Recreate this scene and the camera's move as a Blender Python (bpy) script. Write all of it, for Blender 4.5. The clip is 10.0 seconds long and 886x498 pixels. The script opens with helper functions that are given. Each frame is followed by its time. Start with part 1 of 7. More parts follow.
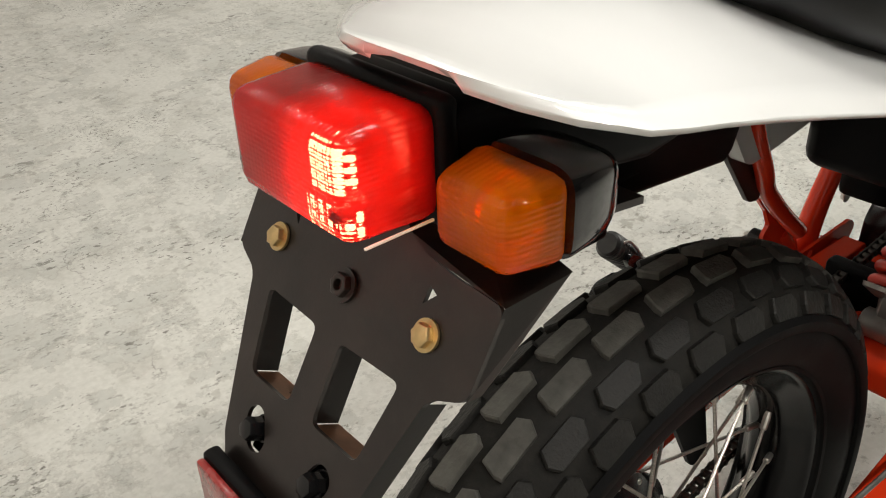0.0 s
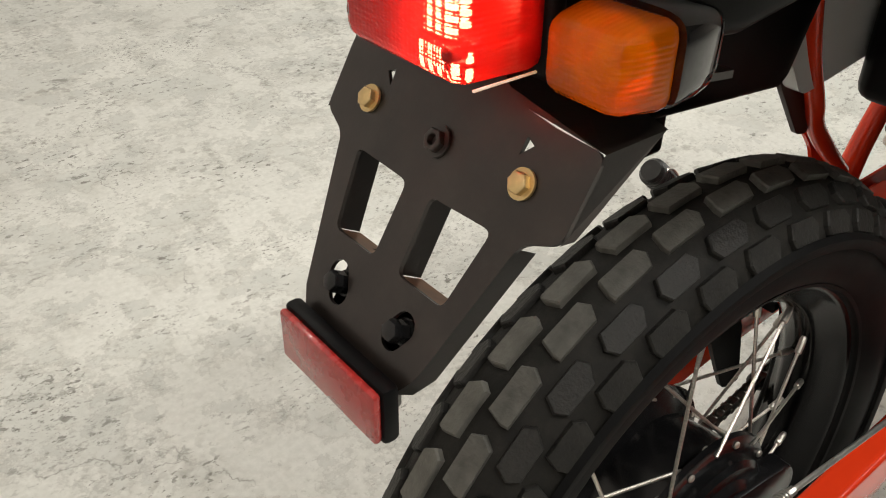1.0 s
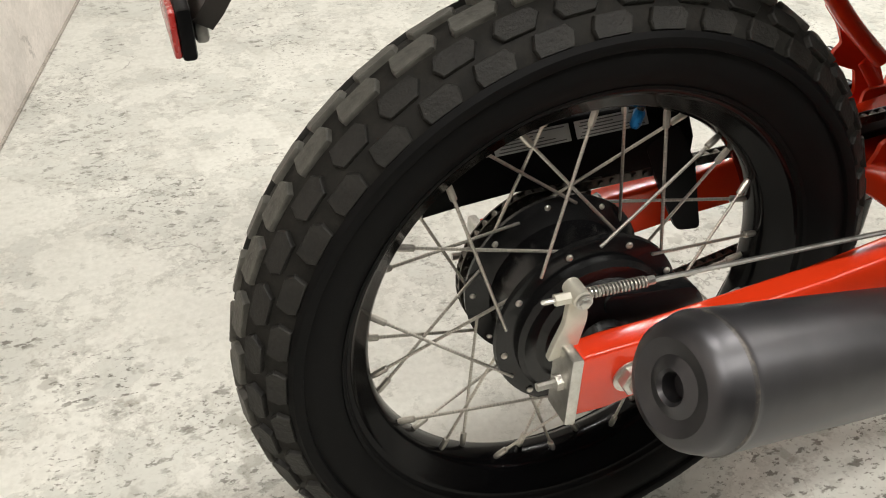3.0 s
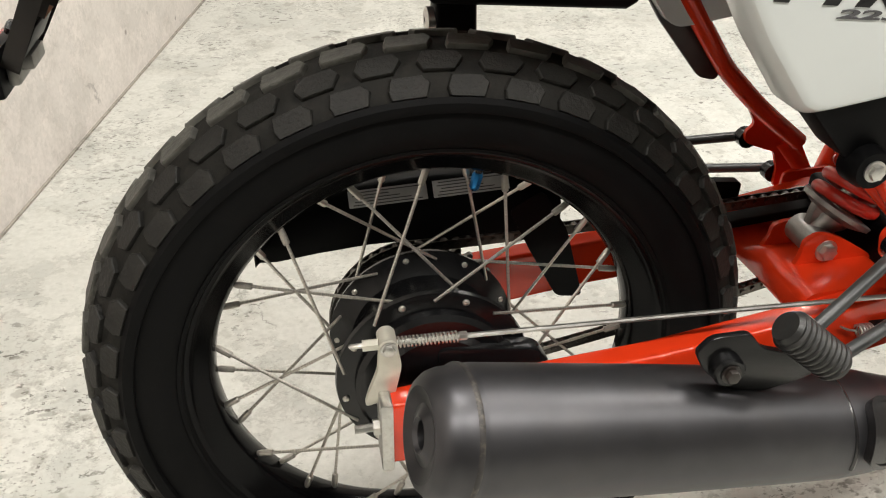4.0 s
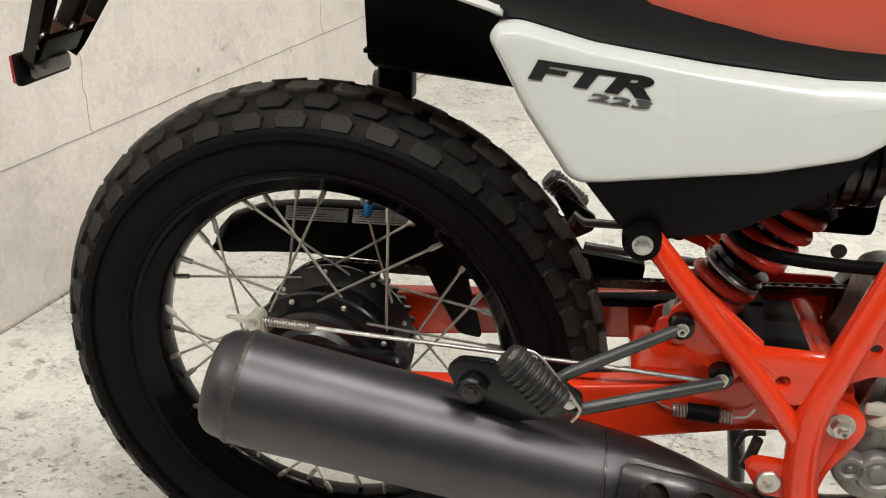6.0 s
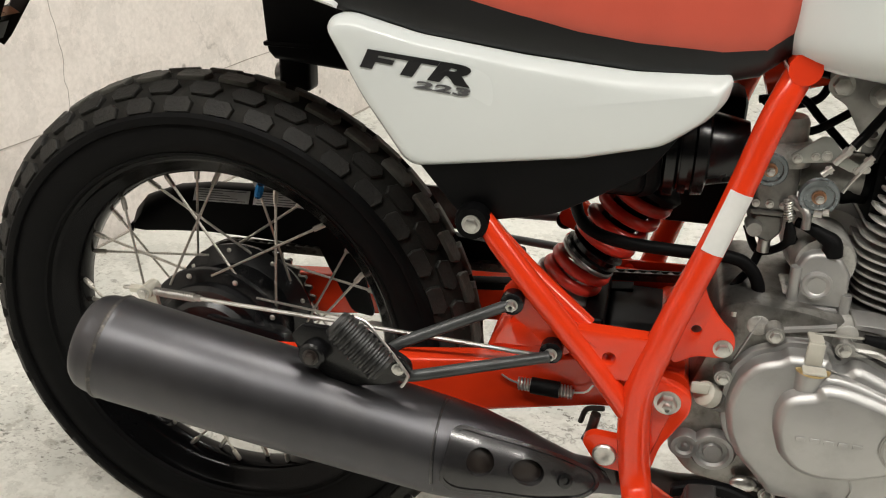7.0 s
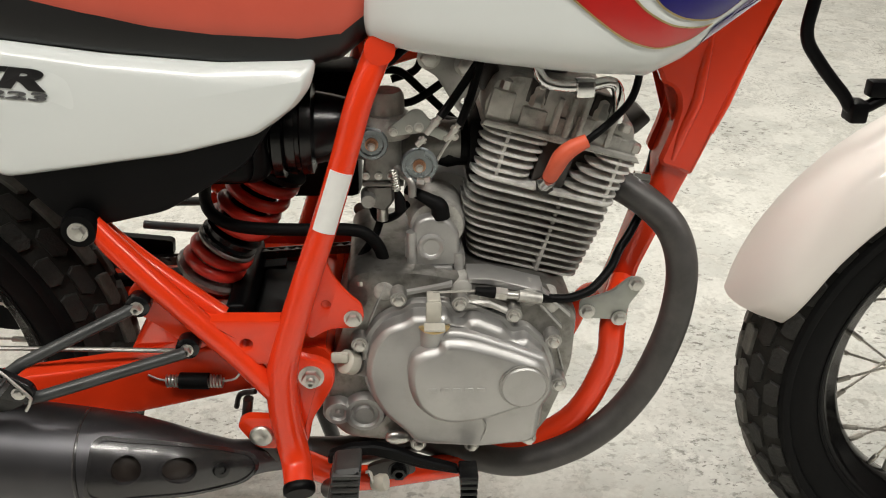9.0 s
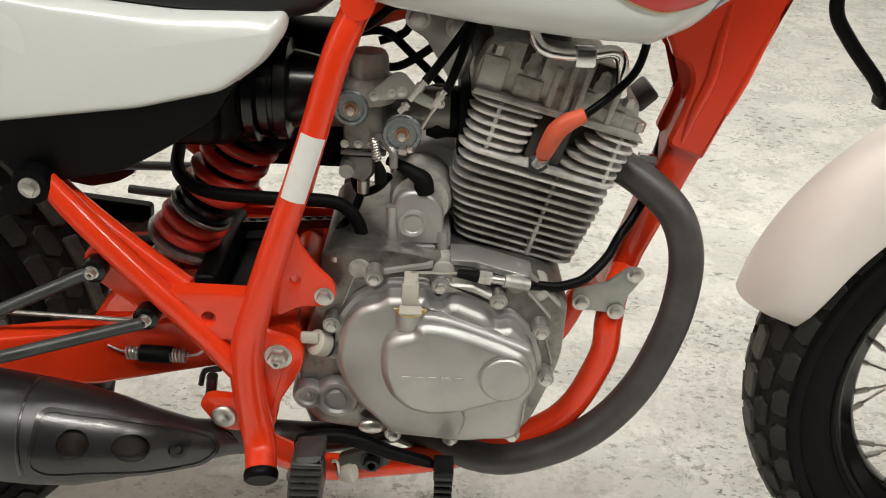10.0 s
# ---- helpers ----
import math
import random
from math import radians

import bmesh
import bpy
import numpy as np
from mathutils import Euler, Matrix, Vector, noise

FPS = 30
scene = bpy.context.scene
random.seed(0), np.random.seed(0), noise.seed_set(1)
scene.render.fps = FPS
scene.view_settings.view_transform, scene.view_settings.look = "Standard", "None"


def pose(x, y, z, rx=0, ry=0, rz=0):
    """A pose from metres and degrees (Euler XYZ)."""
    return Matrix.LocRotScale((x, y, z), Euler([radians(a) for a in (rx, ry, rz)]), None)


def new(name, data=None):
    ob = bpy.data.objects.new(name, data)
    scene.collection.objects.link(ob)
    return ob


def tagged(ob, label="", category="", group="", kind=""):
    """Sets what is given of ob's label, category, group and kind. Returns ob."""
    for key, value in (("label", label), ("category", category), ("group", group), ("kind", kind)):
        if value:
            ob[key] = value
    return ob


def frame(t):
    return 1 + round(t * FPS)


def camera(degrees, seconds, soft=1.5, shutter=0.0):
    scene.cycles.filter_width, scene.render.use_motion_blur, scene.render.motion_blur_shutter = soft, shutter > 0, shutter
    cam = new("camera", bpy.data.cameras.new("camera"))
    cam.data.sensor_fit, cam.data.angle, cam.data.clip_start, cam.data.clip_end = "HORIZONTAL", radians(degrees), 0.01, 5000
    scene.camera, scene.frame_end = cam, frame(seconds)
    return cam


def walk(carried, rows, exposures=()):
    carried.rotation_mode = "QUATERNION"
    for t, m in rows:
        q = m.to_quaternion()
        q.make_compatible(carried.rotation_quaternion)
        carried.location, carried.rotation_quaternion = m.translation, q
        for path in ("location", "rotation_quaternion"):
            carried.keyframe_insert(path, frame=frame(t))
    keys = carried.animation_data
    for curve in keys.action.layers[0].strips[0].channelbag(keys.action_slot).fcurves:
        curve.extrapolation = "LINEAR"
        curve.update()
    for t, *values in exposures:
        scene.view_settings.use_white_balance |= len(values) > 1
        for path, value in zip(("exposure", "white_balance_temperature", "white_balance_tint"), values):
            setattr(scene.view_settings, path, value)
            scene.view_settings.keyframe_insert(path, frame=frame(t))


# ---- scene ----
cam = camera(53.85, 10.0, soft=1.1)
# t, x, y, z, and the turns of pose()
ROWS = [
    (0, -0.4438, -0.2465, 1.0115, 56.412, -0.770, -40.922),
    (0.5, -0.4731, -0.2420, 1.0107, 56.583, -2.357, -40.684),
    (1, -0.4966, -0.2529, 0.9795, 53.582, -2.993, -38.573),
    (1.5, -0.4921, -0.2944, 0.9295, 50.746, -3.058, -34.810),
    (2, -0.4485, -0.3909, 0.9126, 50.325, -1.870, -28.591),
    (2.2, -0.4251, -0.4553, 0.9139, 50.134, -1.227, -26.358),
    (3.3, -0.2943, -0.5861, 0.9114, 52.252, -1.079, -17.629),
    (3.5, -0.2345, -0.6111, 0.9180, 53.047, -0.499, -15.436),
    (4, -0.1080, -0.6747, 0.9276, 55.527, 0.093, -10.549),
    (4.5, 0.0499, -0.8139, 0.9572, 57.361, 0.800, -4.524),
    (5, 0.1293, -0.8503, 0.9333, 60.241, 0.204, 1.328),
    (5.2, 0.1754, -0.8360, 0.9260, 60.176, 0.093, 3.856),
    (6.3, 0.3594, -0.8528, 0.9459, 62.513, -0.009, 15.130),
    (6.5, 0.4186, -0.8707, 0.9468, 61.820, 0.425, 18.033),
    (7, 0.5010, -0.8654, 0.9441, 62.474, -0.123, 14.261),
    (7.5, 0.5505, -0.8320, 0.9531, 61.434, -0.551, 7.225),
    (8, 0.5837, -0.8235, 0.9619, 60.659, -0.943, 1.884),
    (8.5, 0.6127, -0.8280, 0.9719, 59.924, -1.200, -1.623),
    (9, 0.6311, -0.8433, 0.9808, 59.370, -1.268, -3.011),
    (9.5, 0.6420, -0.8621, 0.9768, 58.884, -1.483, -1.666),
    (10, 0.6848, -0.7931, 0.9398, 58.539, -2.537, 0.413),
]
EXPOSURE = [(0, -0.97), (1.0, -0.80), (2.0, -0.58), (3.5, -0.42), (5.0, -0.40), (6.5, -0.57), (7.5, -0.5), (8.5, -0.58), (10.0, -0.63)]
walk(cam, [(t, pose(*p)) for t, *p in ROWS], EXPOSURE)

AXLE, LEAN = 0.33243, 0.06673
# light: rows of ceiling tubes, and the lit tail lamp
TUBE_WATTS = 51
TAIL_WATTS = 0.02
# the last two tubes are unseen, added to brighten the floor behind the bike
LIGHTS = [(-0.35, -1.2, 0), (1.3, -1.2, 0), (0.55, 0.25, 0), (2.4, 0.25, 0), (3.2, -1.2, 0), (-0.2, 2.9, 0), (2.2, 2.9, 0)]
world = bpy.data.worlds.new("hall")
world.use_nodes = True
world.node_tree.nodes["Background"].inputs["Color"].default_value = (0.9, 0.93, 1.0, 1)
world.node_tree.nodes["Background"].inputs["Strength"].default_value = 0.02
scene.world = world


# The bike leans on its side stand: everything on it is built in its own frame
# (origin at the rear axle, x ahead, y to its left, z up along its plane).
BIKE = Matrix.Translation((0, 0, AXLE)) @ Matrix.Rotation(-LEAN, 4, "X")


# ------------------------------------------------------------ materials
def nodes(name):
    m = bpy.data.materials.new(name)
    m.use_nodes = True
    nt = m.node_tree
    return m, nt, nt.nodes["Principled BSDF"]


def tex(nt, scale, detail=4.0, rough=0.6, kind="ShaderNodeTexNoise", drawn=None):
    co = nt.nodes.new("ShaderNodeTexCoord")
    n = nt.nodes.new(kind)
    n.inputs["Scale"].default_value = scale
    if kind == "ShaderNodeTexNoise":
        n.inputs["Detail"].default_value = detail
        n.inputs["Roughness"].default_value = rough
    if drawn:   # longer one way than the other
        mp = nt.nodes.new("ShaderNodeMapping")
        mp.inputs["Scale"].default_value = (1.0, drawn, 1.0)
        mp.inputs["Rotation"].default_value = (0, 0, 0.5 + scale * 0.013)
        nt.links.new(co.outputs["Object"], mp.inputs["Vector"])
        nt.links.new(mp.outputs["Vector"], n.inputs["Vector"])
        return n
    nt.links.new(co.outputs["Object"], n.inputs["Vector"])
    return n


def ramp(nt, src, stops):
    r = nt.nodes.new("ShaderNodeValToRGB")
    while len(r.color_ramp.elements) < len(stops):
        r.color_ramp.elements.new(0.5)
    for e, (p, c) in zip(r.color_ramp.elements, stops):
        e.position = p
        e.color = (*c, 1) if len(c) == 3 else c
    nt.links.new(src, r.inputs["Fac"])
    return r


def mixed(nt, fac, a, b, mode="MIX"):
    x = nt.nodes.new("ShaderNodeMix")
    x.data_type, x.blend_type = "RGBA", mode
    for sock, v in ((x.inputs["Factor"], fac), (x.inputs["A"], a), (x.inputs["B"], b)):
        if isinstance(v, (int, float)):
            sock.default_value = v
        elif isinstance(v, tuple):
            sock.default_value = (*v, 1)
        else:
            nt.links.new(v, sock)
    return x.outputs["Result"]


def bumped(nt, bsdf, height, strength, distance):
    b = nt.nodes.new("ShaderNodeBump")
    b.inputs["Strength"].default_value = strength
    b.inputs["Distance"].default_value = distance
    nt.links.new(height, b.inputs["Height"])
    nt.links.new(b.outputs["Normal"], bsdf.inputs["Normal"])


def surface(name, colour, rough=0.5, metal=0.0, coat=0.0, vary=0.15, fine=300.0, coarse=14.0,
            bump=0.1, depth=0.0005, spread=0.12, dust=None, dusty=0.0, spec=0.5):
    """A worn surface: base colour varied at two scales, roughness varied, fine relief."""
    m, nt, b = nodes(name)
    big, small = tex(nt, coarse, 3), tex(nt, fine, 2)
    dark = tuple(c * (1 - vary) for c in colour)
    lite = tuple(min(1, c * (1 + vary)) for c in colour)
    base = ramp(nt, big.outputs["Fac"], [(0.3, dark), (0.7, lite)]).outputs["Color"]
    if dust:
        grime = tex(nt, coarse * 2.3, 6, 0.7)
        fac = ramp(nt, grime.outputs["Fac"], [(0.48, (0, 0, 0)), (0.75, (dusty, dusty, dusty))]).outputs["Color"]
        base = mixed(nt, fac, base, dust)
    nt.links.new(base, b.inputs["Base Color"])
    r = nt.nodes.new("ShaderNodeMapRange")
    r.inputs["To Min"].default_value = max(0.02, rough - spread)
    r.inputs["To Max"].default_value = min(1, rough + spread)
    nt.links.new(big.outputs["Fac"], r.inputs["Value"])
    nt.links.new(r.outputs["Result"], b.inputs["Roughness"])
    b.inputs["Metallic"].default_value = metal
    b.inputs["Specular IOR Level"].default_value = spec
    b.inputs["Coat Weight"].default_value = coat
    b.inputs["Coat Roughness"].default_value = 0.08
    if bump:
        bumped(nt, b, small.outputs["Fac"], bump, depth)
    return m


RED = surface("frame_paint", (0.725, 0.042, 0.009), 0.20, 0, 0.30, 0.06, 900, 8, 0.06, 0.0002, 0.06, spec=0.42)
WHITE = surface("white_plastic", (0.655, 0.685, 0.675), 0.26, 0, 0.3, 0.02, 500, 5, 0.015, 0.0002, 0.05)
# same white plastic, made paler for the lamp glare on the rear fender
LITWHITE = surface("lit_tail_plastic", (0.84, 0.85, 0.84), 0.16, 0, 0.8, 0.02, 500, 5, 0.01, 0.0002, 0.04)
BLACK = surface("black_plastic", (0.0030, 0.0030, 0.0033), 0.42, 0, 0, 0.35, 700, 12, 0.18, 0.0002, spec=0.09)
GLOSS = surface("gloss_plastic", (0.006, 0.006, 0.0065), 0.10, 0, 0.5, 0.2, 700, 12, 0.02, 0.0002, 0.04)
SATIN = surface("black_paint", (0.005, 0.005, 0.0055), 0.24, 0, 0, 0.25, 500, 12, 0.06, 0.0002, spec=0.4)
PLATEBLACK = surface("black_steel", (0.0195, 0.0145, 0.0122), 0.33, 0, 0, 0.35, 500, 24, 0.16, 0.0003, spec=0.5,
                     dust=(0.05, 0.042, 0.035), dusty=0.25)
SCUFF = surface("scuffed_black", (0.040, 0.037, 0.036), 0.5, 0.3, 0, 0.4, 300, 45, 0.3, 0.0003, dust=(0.17, 0.15, 0.12), dusty=0.9)
SHIELDM = surface("gloss_black", (0.020, 0.0190, 0.0200), 0.24, 0.3, 0.10, 0.4, 600, 14, 0.14, 0.0003, 0.08, spec=0.9,
                  dust=(0.07, 0.06, 0.05), dusty=0.22)
MUFFLER = surface("muffler_black", (0.070, 0.069, 0.074), 0.40, 0.85, 0, 0.25, 700, 9, 0.12, 0.0002, 0.06, spec=0.8,
                  dust=(0.12, 0.11, 0.10), dusty=0.16)
HEADERM = surface("header_black", (0.058, 0.055, 0.053), 0.46, 0.3, 0, 0.25, 500, 25, 0.2, 0.0003,
                  dust=(0.11, 0.10, 0.09), dusty=0.3)
STAYM = surface("grey_black_paint", (0.040, 0.042, 0.042), 0.36, 0.2, 0, 0.25, 500, 40, 0.15, 0.0002)
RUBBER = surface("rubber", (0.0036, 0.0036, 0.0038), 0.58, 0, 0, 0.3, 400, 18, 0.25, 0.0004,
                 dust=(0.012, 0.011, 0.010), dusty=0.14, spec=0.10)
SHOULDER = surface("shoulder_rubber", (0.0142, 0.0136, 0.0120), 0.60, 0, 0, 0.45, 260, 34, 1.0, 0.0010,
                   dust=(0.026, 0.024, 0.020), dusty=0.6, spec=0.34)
PEGM = surface("worn_rubber", (0.014, 0.014, 0.0135), 0.42, 0, 0, 0.3, 500, 40, 0.4, 0.0004, dust=(0.05, 0.048, 0.043), dusty=0.4)
GROOVE = surface("groove_rubber", (0.0135, 0.0128, 0.0112), 0.7, 0, 0, 0.4, 260, 34, 0.6, 0.0008, dust=(0.034, 0.031, 0.025), dusty=0.5, spec=0.2)
# crown blocks paler than the shoulder's: the light they catch, plus dust
CROWNLIT = surface("lit_crown_rubber", (0.090, 0.0875, 0.0770), 0.60, 0, 0, 0.50, 260, 34, 1.0, 0.0010,
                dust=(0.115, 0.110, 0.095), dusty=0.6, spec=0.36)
ALU = surface("cast_aluminium", (0.36, 0.352, 0.335), 0.38, 0.75, 0, 0.15, 700, 22, 0.45, 0.0003,
              dust=(0.07, 0.06, 0.045), dusty=0.45)
COVERM = surface("silver_cover", (0.43, 0.425, 0.415), 0.42, 0.74, 0, 0.08, 1200, 14, 0.25, 0.0002, 0.05,
                 dust=(0.26, 0.25, 0.23), dusty=0.3)
ROCKM = surface("dull_aluminium", (0.46, 0.45, 0.42), 0.42, 0.45, 0, 0.25, 500, 26, 0.45, 0.0004, 0.12,
                dust=(0.06, 0.052, 0.04), dusty=0.6)
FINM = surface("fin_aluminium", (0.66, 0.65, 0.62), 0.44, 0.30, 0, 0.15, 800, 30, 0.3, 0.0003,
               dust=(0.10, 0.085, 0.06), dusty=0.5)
CARBM = surface("dark_zinc_casting", (0.20, 0.195, 0.182), 0.40, 0.6, 0, 0.25, 500, 30, 0.4, 0.0003, dust=(0.05, 0.045, 0.035), dusty=0.5)
BRACKM = surface("grey_zinc", (0.34, 0.35, 0.32), 0.42, 0.6, 0, 0.15, 600, 30, 0.15, 0.0002)
CASEM = surface("crankcase_aluminium", (0.27, 0.262, 0.245), 0.36, 0.85, 0, 0.28, 420, 24, 0.6, 0.0004,
                dust=(0.06, 0.052, 0.04), dusty=0.7)
# fin metal again, darker: shade on the lower fins put into the colour
SHADEFINM = surface("shaded_fin_aluminium", (0.40, 0.39, 0.365), 0.42, 0.45, 0, 0.2, 700, 30, 0.4, 0.0003,
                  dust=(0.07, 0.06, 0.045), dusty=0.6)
# core metal coloured dark for the shade between the fins
COREM = surface("shade_dark_aluminium", (0.075, 0.07, 0.06), 0.6, 0.5, 0, 0.3, 800, 30, 0.3, 0.0004)
STEEL = surface("zinc_steel", (0.58, 0.57, 0.54), 0.34, 0.9, 0, 0.15, 900, 60, 0.1, 0.0001,
                dust=(0.25, 0.2, 0.14), dusty=0.4)
COPPER = surface("brown_steel", (0.36, 0.20, 0.12), 0.32, 0.8, 0, 0.3, 500, 40, 0.2, 0.0002)
GOLD = surface("yellow_zinc", (0.62, 0.46, 0.22), 0.36, 0.85, 0, 0.2, 900, 90, 0.1, 0.0001)
CHROME = surface("chrome", (0.75, 0.75, 0.74), 0.14, 1.0, 0, 0.05, 900, 40, 0.02, 0.0001, 0.05)
SPOKEM = surface("spoke_steel", (0.56, 0.53, 0.48), 0.36, 0.9, 0, 0.25, 900, 80, 0.2, 0.0001)
CHAINM = surface("oily_chain", (0.10, 0.092, 0.082), 0.36, 0.9, 0, 0.4, 900, 90, 0.2, 0.0002)
SEATBLACK = surface("black_vinyl", (0.007, 0.007, 0.0075), 0.45, 0, 0, 0.2, 1500, 10, 0.35, 0.0003, spec=0.35)
SEATRED = surface("red_vinyl", (0.56, 0.085, 0.05), 0.48, 0, 0, 0.08, 1500, 9, 0.4, 0.0003)
SPRING = surface("spring_red", (0.60, 0.03, 0.015), 0.35, 0, 0.4, 0.12, 700, 25, 0.05, 0.0002)
CAP = surface("orange_rubber", (0.62, 0.10, 0.045), 0.5, 0, 0, 0.1, 600, 40, 0.15, 0.0002)
LABEL = surface("label_white", (0.70, 0.70, 0.68), 0.45, 0, 0, 0.04, 600, 60, 0.02, 0.0001)
GREYLABEL = surface("label_silver", (0.60, 0.61, 0.61), 0.35, 0.3, 0, 0.1, 300, 60, 0.02, 0.0001)
CREAM = surface("old_cream_plastic", (0.46, 0.44, 0.38), 0.45, 0, 0, 0.08, 500, 60, 0.1, 0.0002)
PALE = surface("pale_zinc", (0.62, 0.60, 0.52), 0.42, 0.5, 0, 0.1, 600, 60, 0.05, 0.0001)
STICKER = surface("sticker_black", (0.01, 0.01, 0.011), 0.35, 0, 0.2, 0.1, 500, 30, 0)
GREYINK = surface("sticker_grey", (0.10, 0.10, 0.105), 0.4, 0.3, 0, 0.1, 500, 30, 0)
BLUECAP = surface("blue_aluminium", (0.01, 0.16, 0.42), 0.3, 0.7, 0, 0.1, 600, 90, 0.02, 0.0001)
RIMM = surface("black_rim", (0.0024, 0.0024, 0.0028), 0.16, 0, 0, 0.3, 600, 20, 0.03, 0.0001, 0.05, spec=0.12)
REFLECT = surface("reflector_red", (0.34, 0.02, 0.016), 0.28, 0, 0.5, 0.12, 2500, 60, 0.3, 0.0003)
BLUEPAINT = surface("tank_blue", (0.012, 0.008, 0.12), 0.15, 0, 1.0, 0.05, 500, 5, 0)
TANKRED = surface("tank_red", (0.42, 0.012, 0.01), 0.15, 0, 1.0, 0.05, 500, 5, 0)
GOLDLINE = surface("pinstripe_gold", (0.38, 0.29, 0.12), 0.3, 0.4, 0.5, 0.1, 500, 40, 0)
FENDERM = surface("fender_white", (0.72, 0.68, 0.64), 0.38, 0, 0.25, 0.02, 500, 5, 0.02, 0.0002)
PAINTWHITE = surface("ceiling_paint", (0.70, 0.69, 0.66), 0.8, 0, 0, 0.05, 200, 2, 0.1, 0.0005)


def lens_material(name, colour, through_colour, rough, clear, diffuse):
    """Coloured plastic: part clear, part scattering, moulded with fine ribs."""
    m, nt, b = nodes(name)
    b.inputs["Base Color"].default_value = (*colour, 1)
    b.inputs["Roughness"].default_value = rough
    b.inputs["Transmission Weight"].default_value = clear
    b.inputs["IOR"].default_value = 1.35
    b.inputs["Coat Weight"].default_value = 0.12
    b.inputs["Coat Roughness"].default_value = 0.05
    ribs = tex(nt, 130, 0, 0, "ShaderNodeTexWave")
    ribs.bands_direction = "Z"
    cross = tex(nt, 110, 0, 0, "ShaderNodeTexWave")
    cross.bands_direction = "Y"
    both = mixed(nt, 0.45, ribs.outputs["Color"], cross.outputs["Color"])
    bumped(nt, b, both, 0.5, 0.0006)
    tr = nt.nodes.new("ShaderNodeBsdfTranslucent")
    tr.inputs["Color"].default_value = (*through_colour, 1)
    mx = nt.nodes.new("ShaderNodeMixShader")
    mx.inputs["Fac"].default_value = diffuse
    nt.links.new(b.outputs["BSDF"], mx.inputs[1])
    nt.links.new(tr.outputs["BSDF"], mx.inputs[2])
    nt.links.new(mx.outputs["Shader"], nt.nodes["Material Output"].inputs["Surface"])
    return m


REDLENS = lens_material("red_lens", (0.86, 0.03, 0.02), (0.95, 0.012, 0.010), 0.12, 0.8, 0.34)
AMBER = lens_material("amber_lens", (1.0, 0.25, 0.0), (1.0, 0.21, 0.0), 0.07, 0.72, 0.26)
TUBEPLASTIC = surface("clear_zinc", (0.215, 0.24, 0.25), 0.26, 0.7, 0, 0.1, 900, 60, 0.05, 0.0001)


def glow(name, colour, strength):
    m, nt, b = nodes(name)
    b.inputs["Base Color"].default_value = (0.8, 0.8, 0.8, 1)
    b.inputs["Emission Color"].default_value = (*colour, 1)
    b.inputs["Emission Strength"].default_value = strength
    return m


LED = glow("lit_bulb", (1.0, 0.68, 0.38), 48)
WINDOW = glow("lit_window", (1.0, 0.55, 0.22), 0.5)
TUBE = glow("fluorescent", (1.0, 0.97, 0.9), 9)


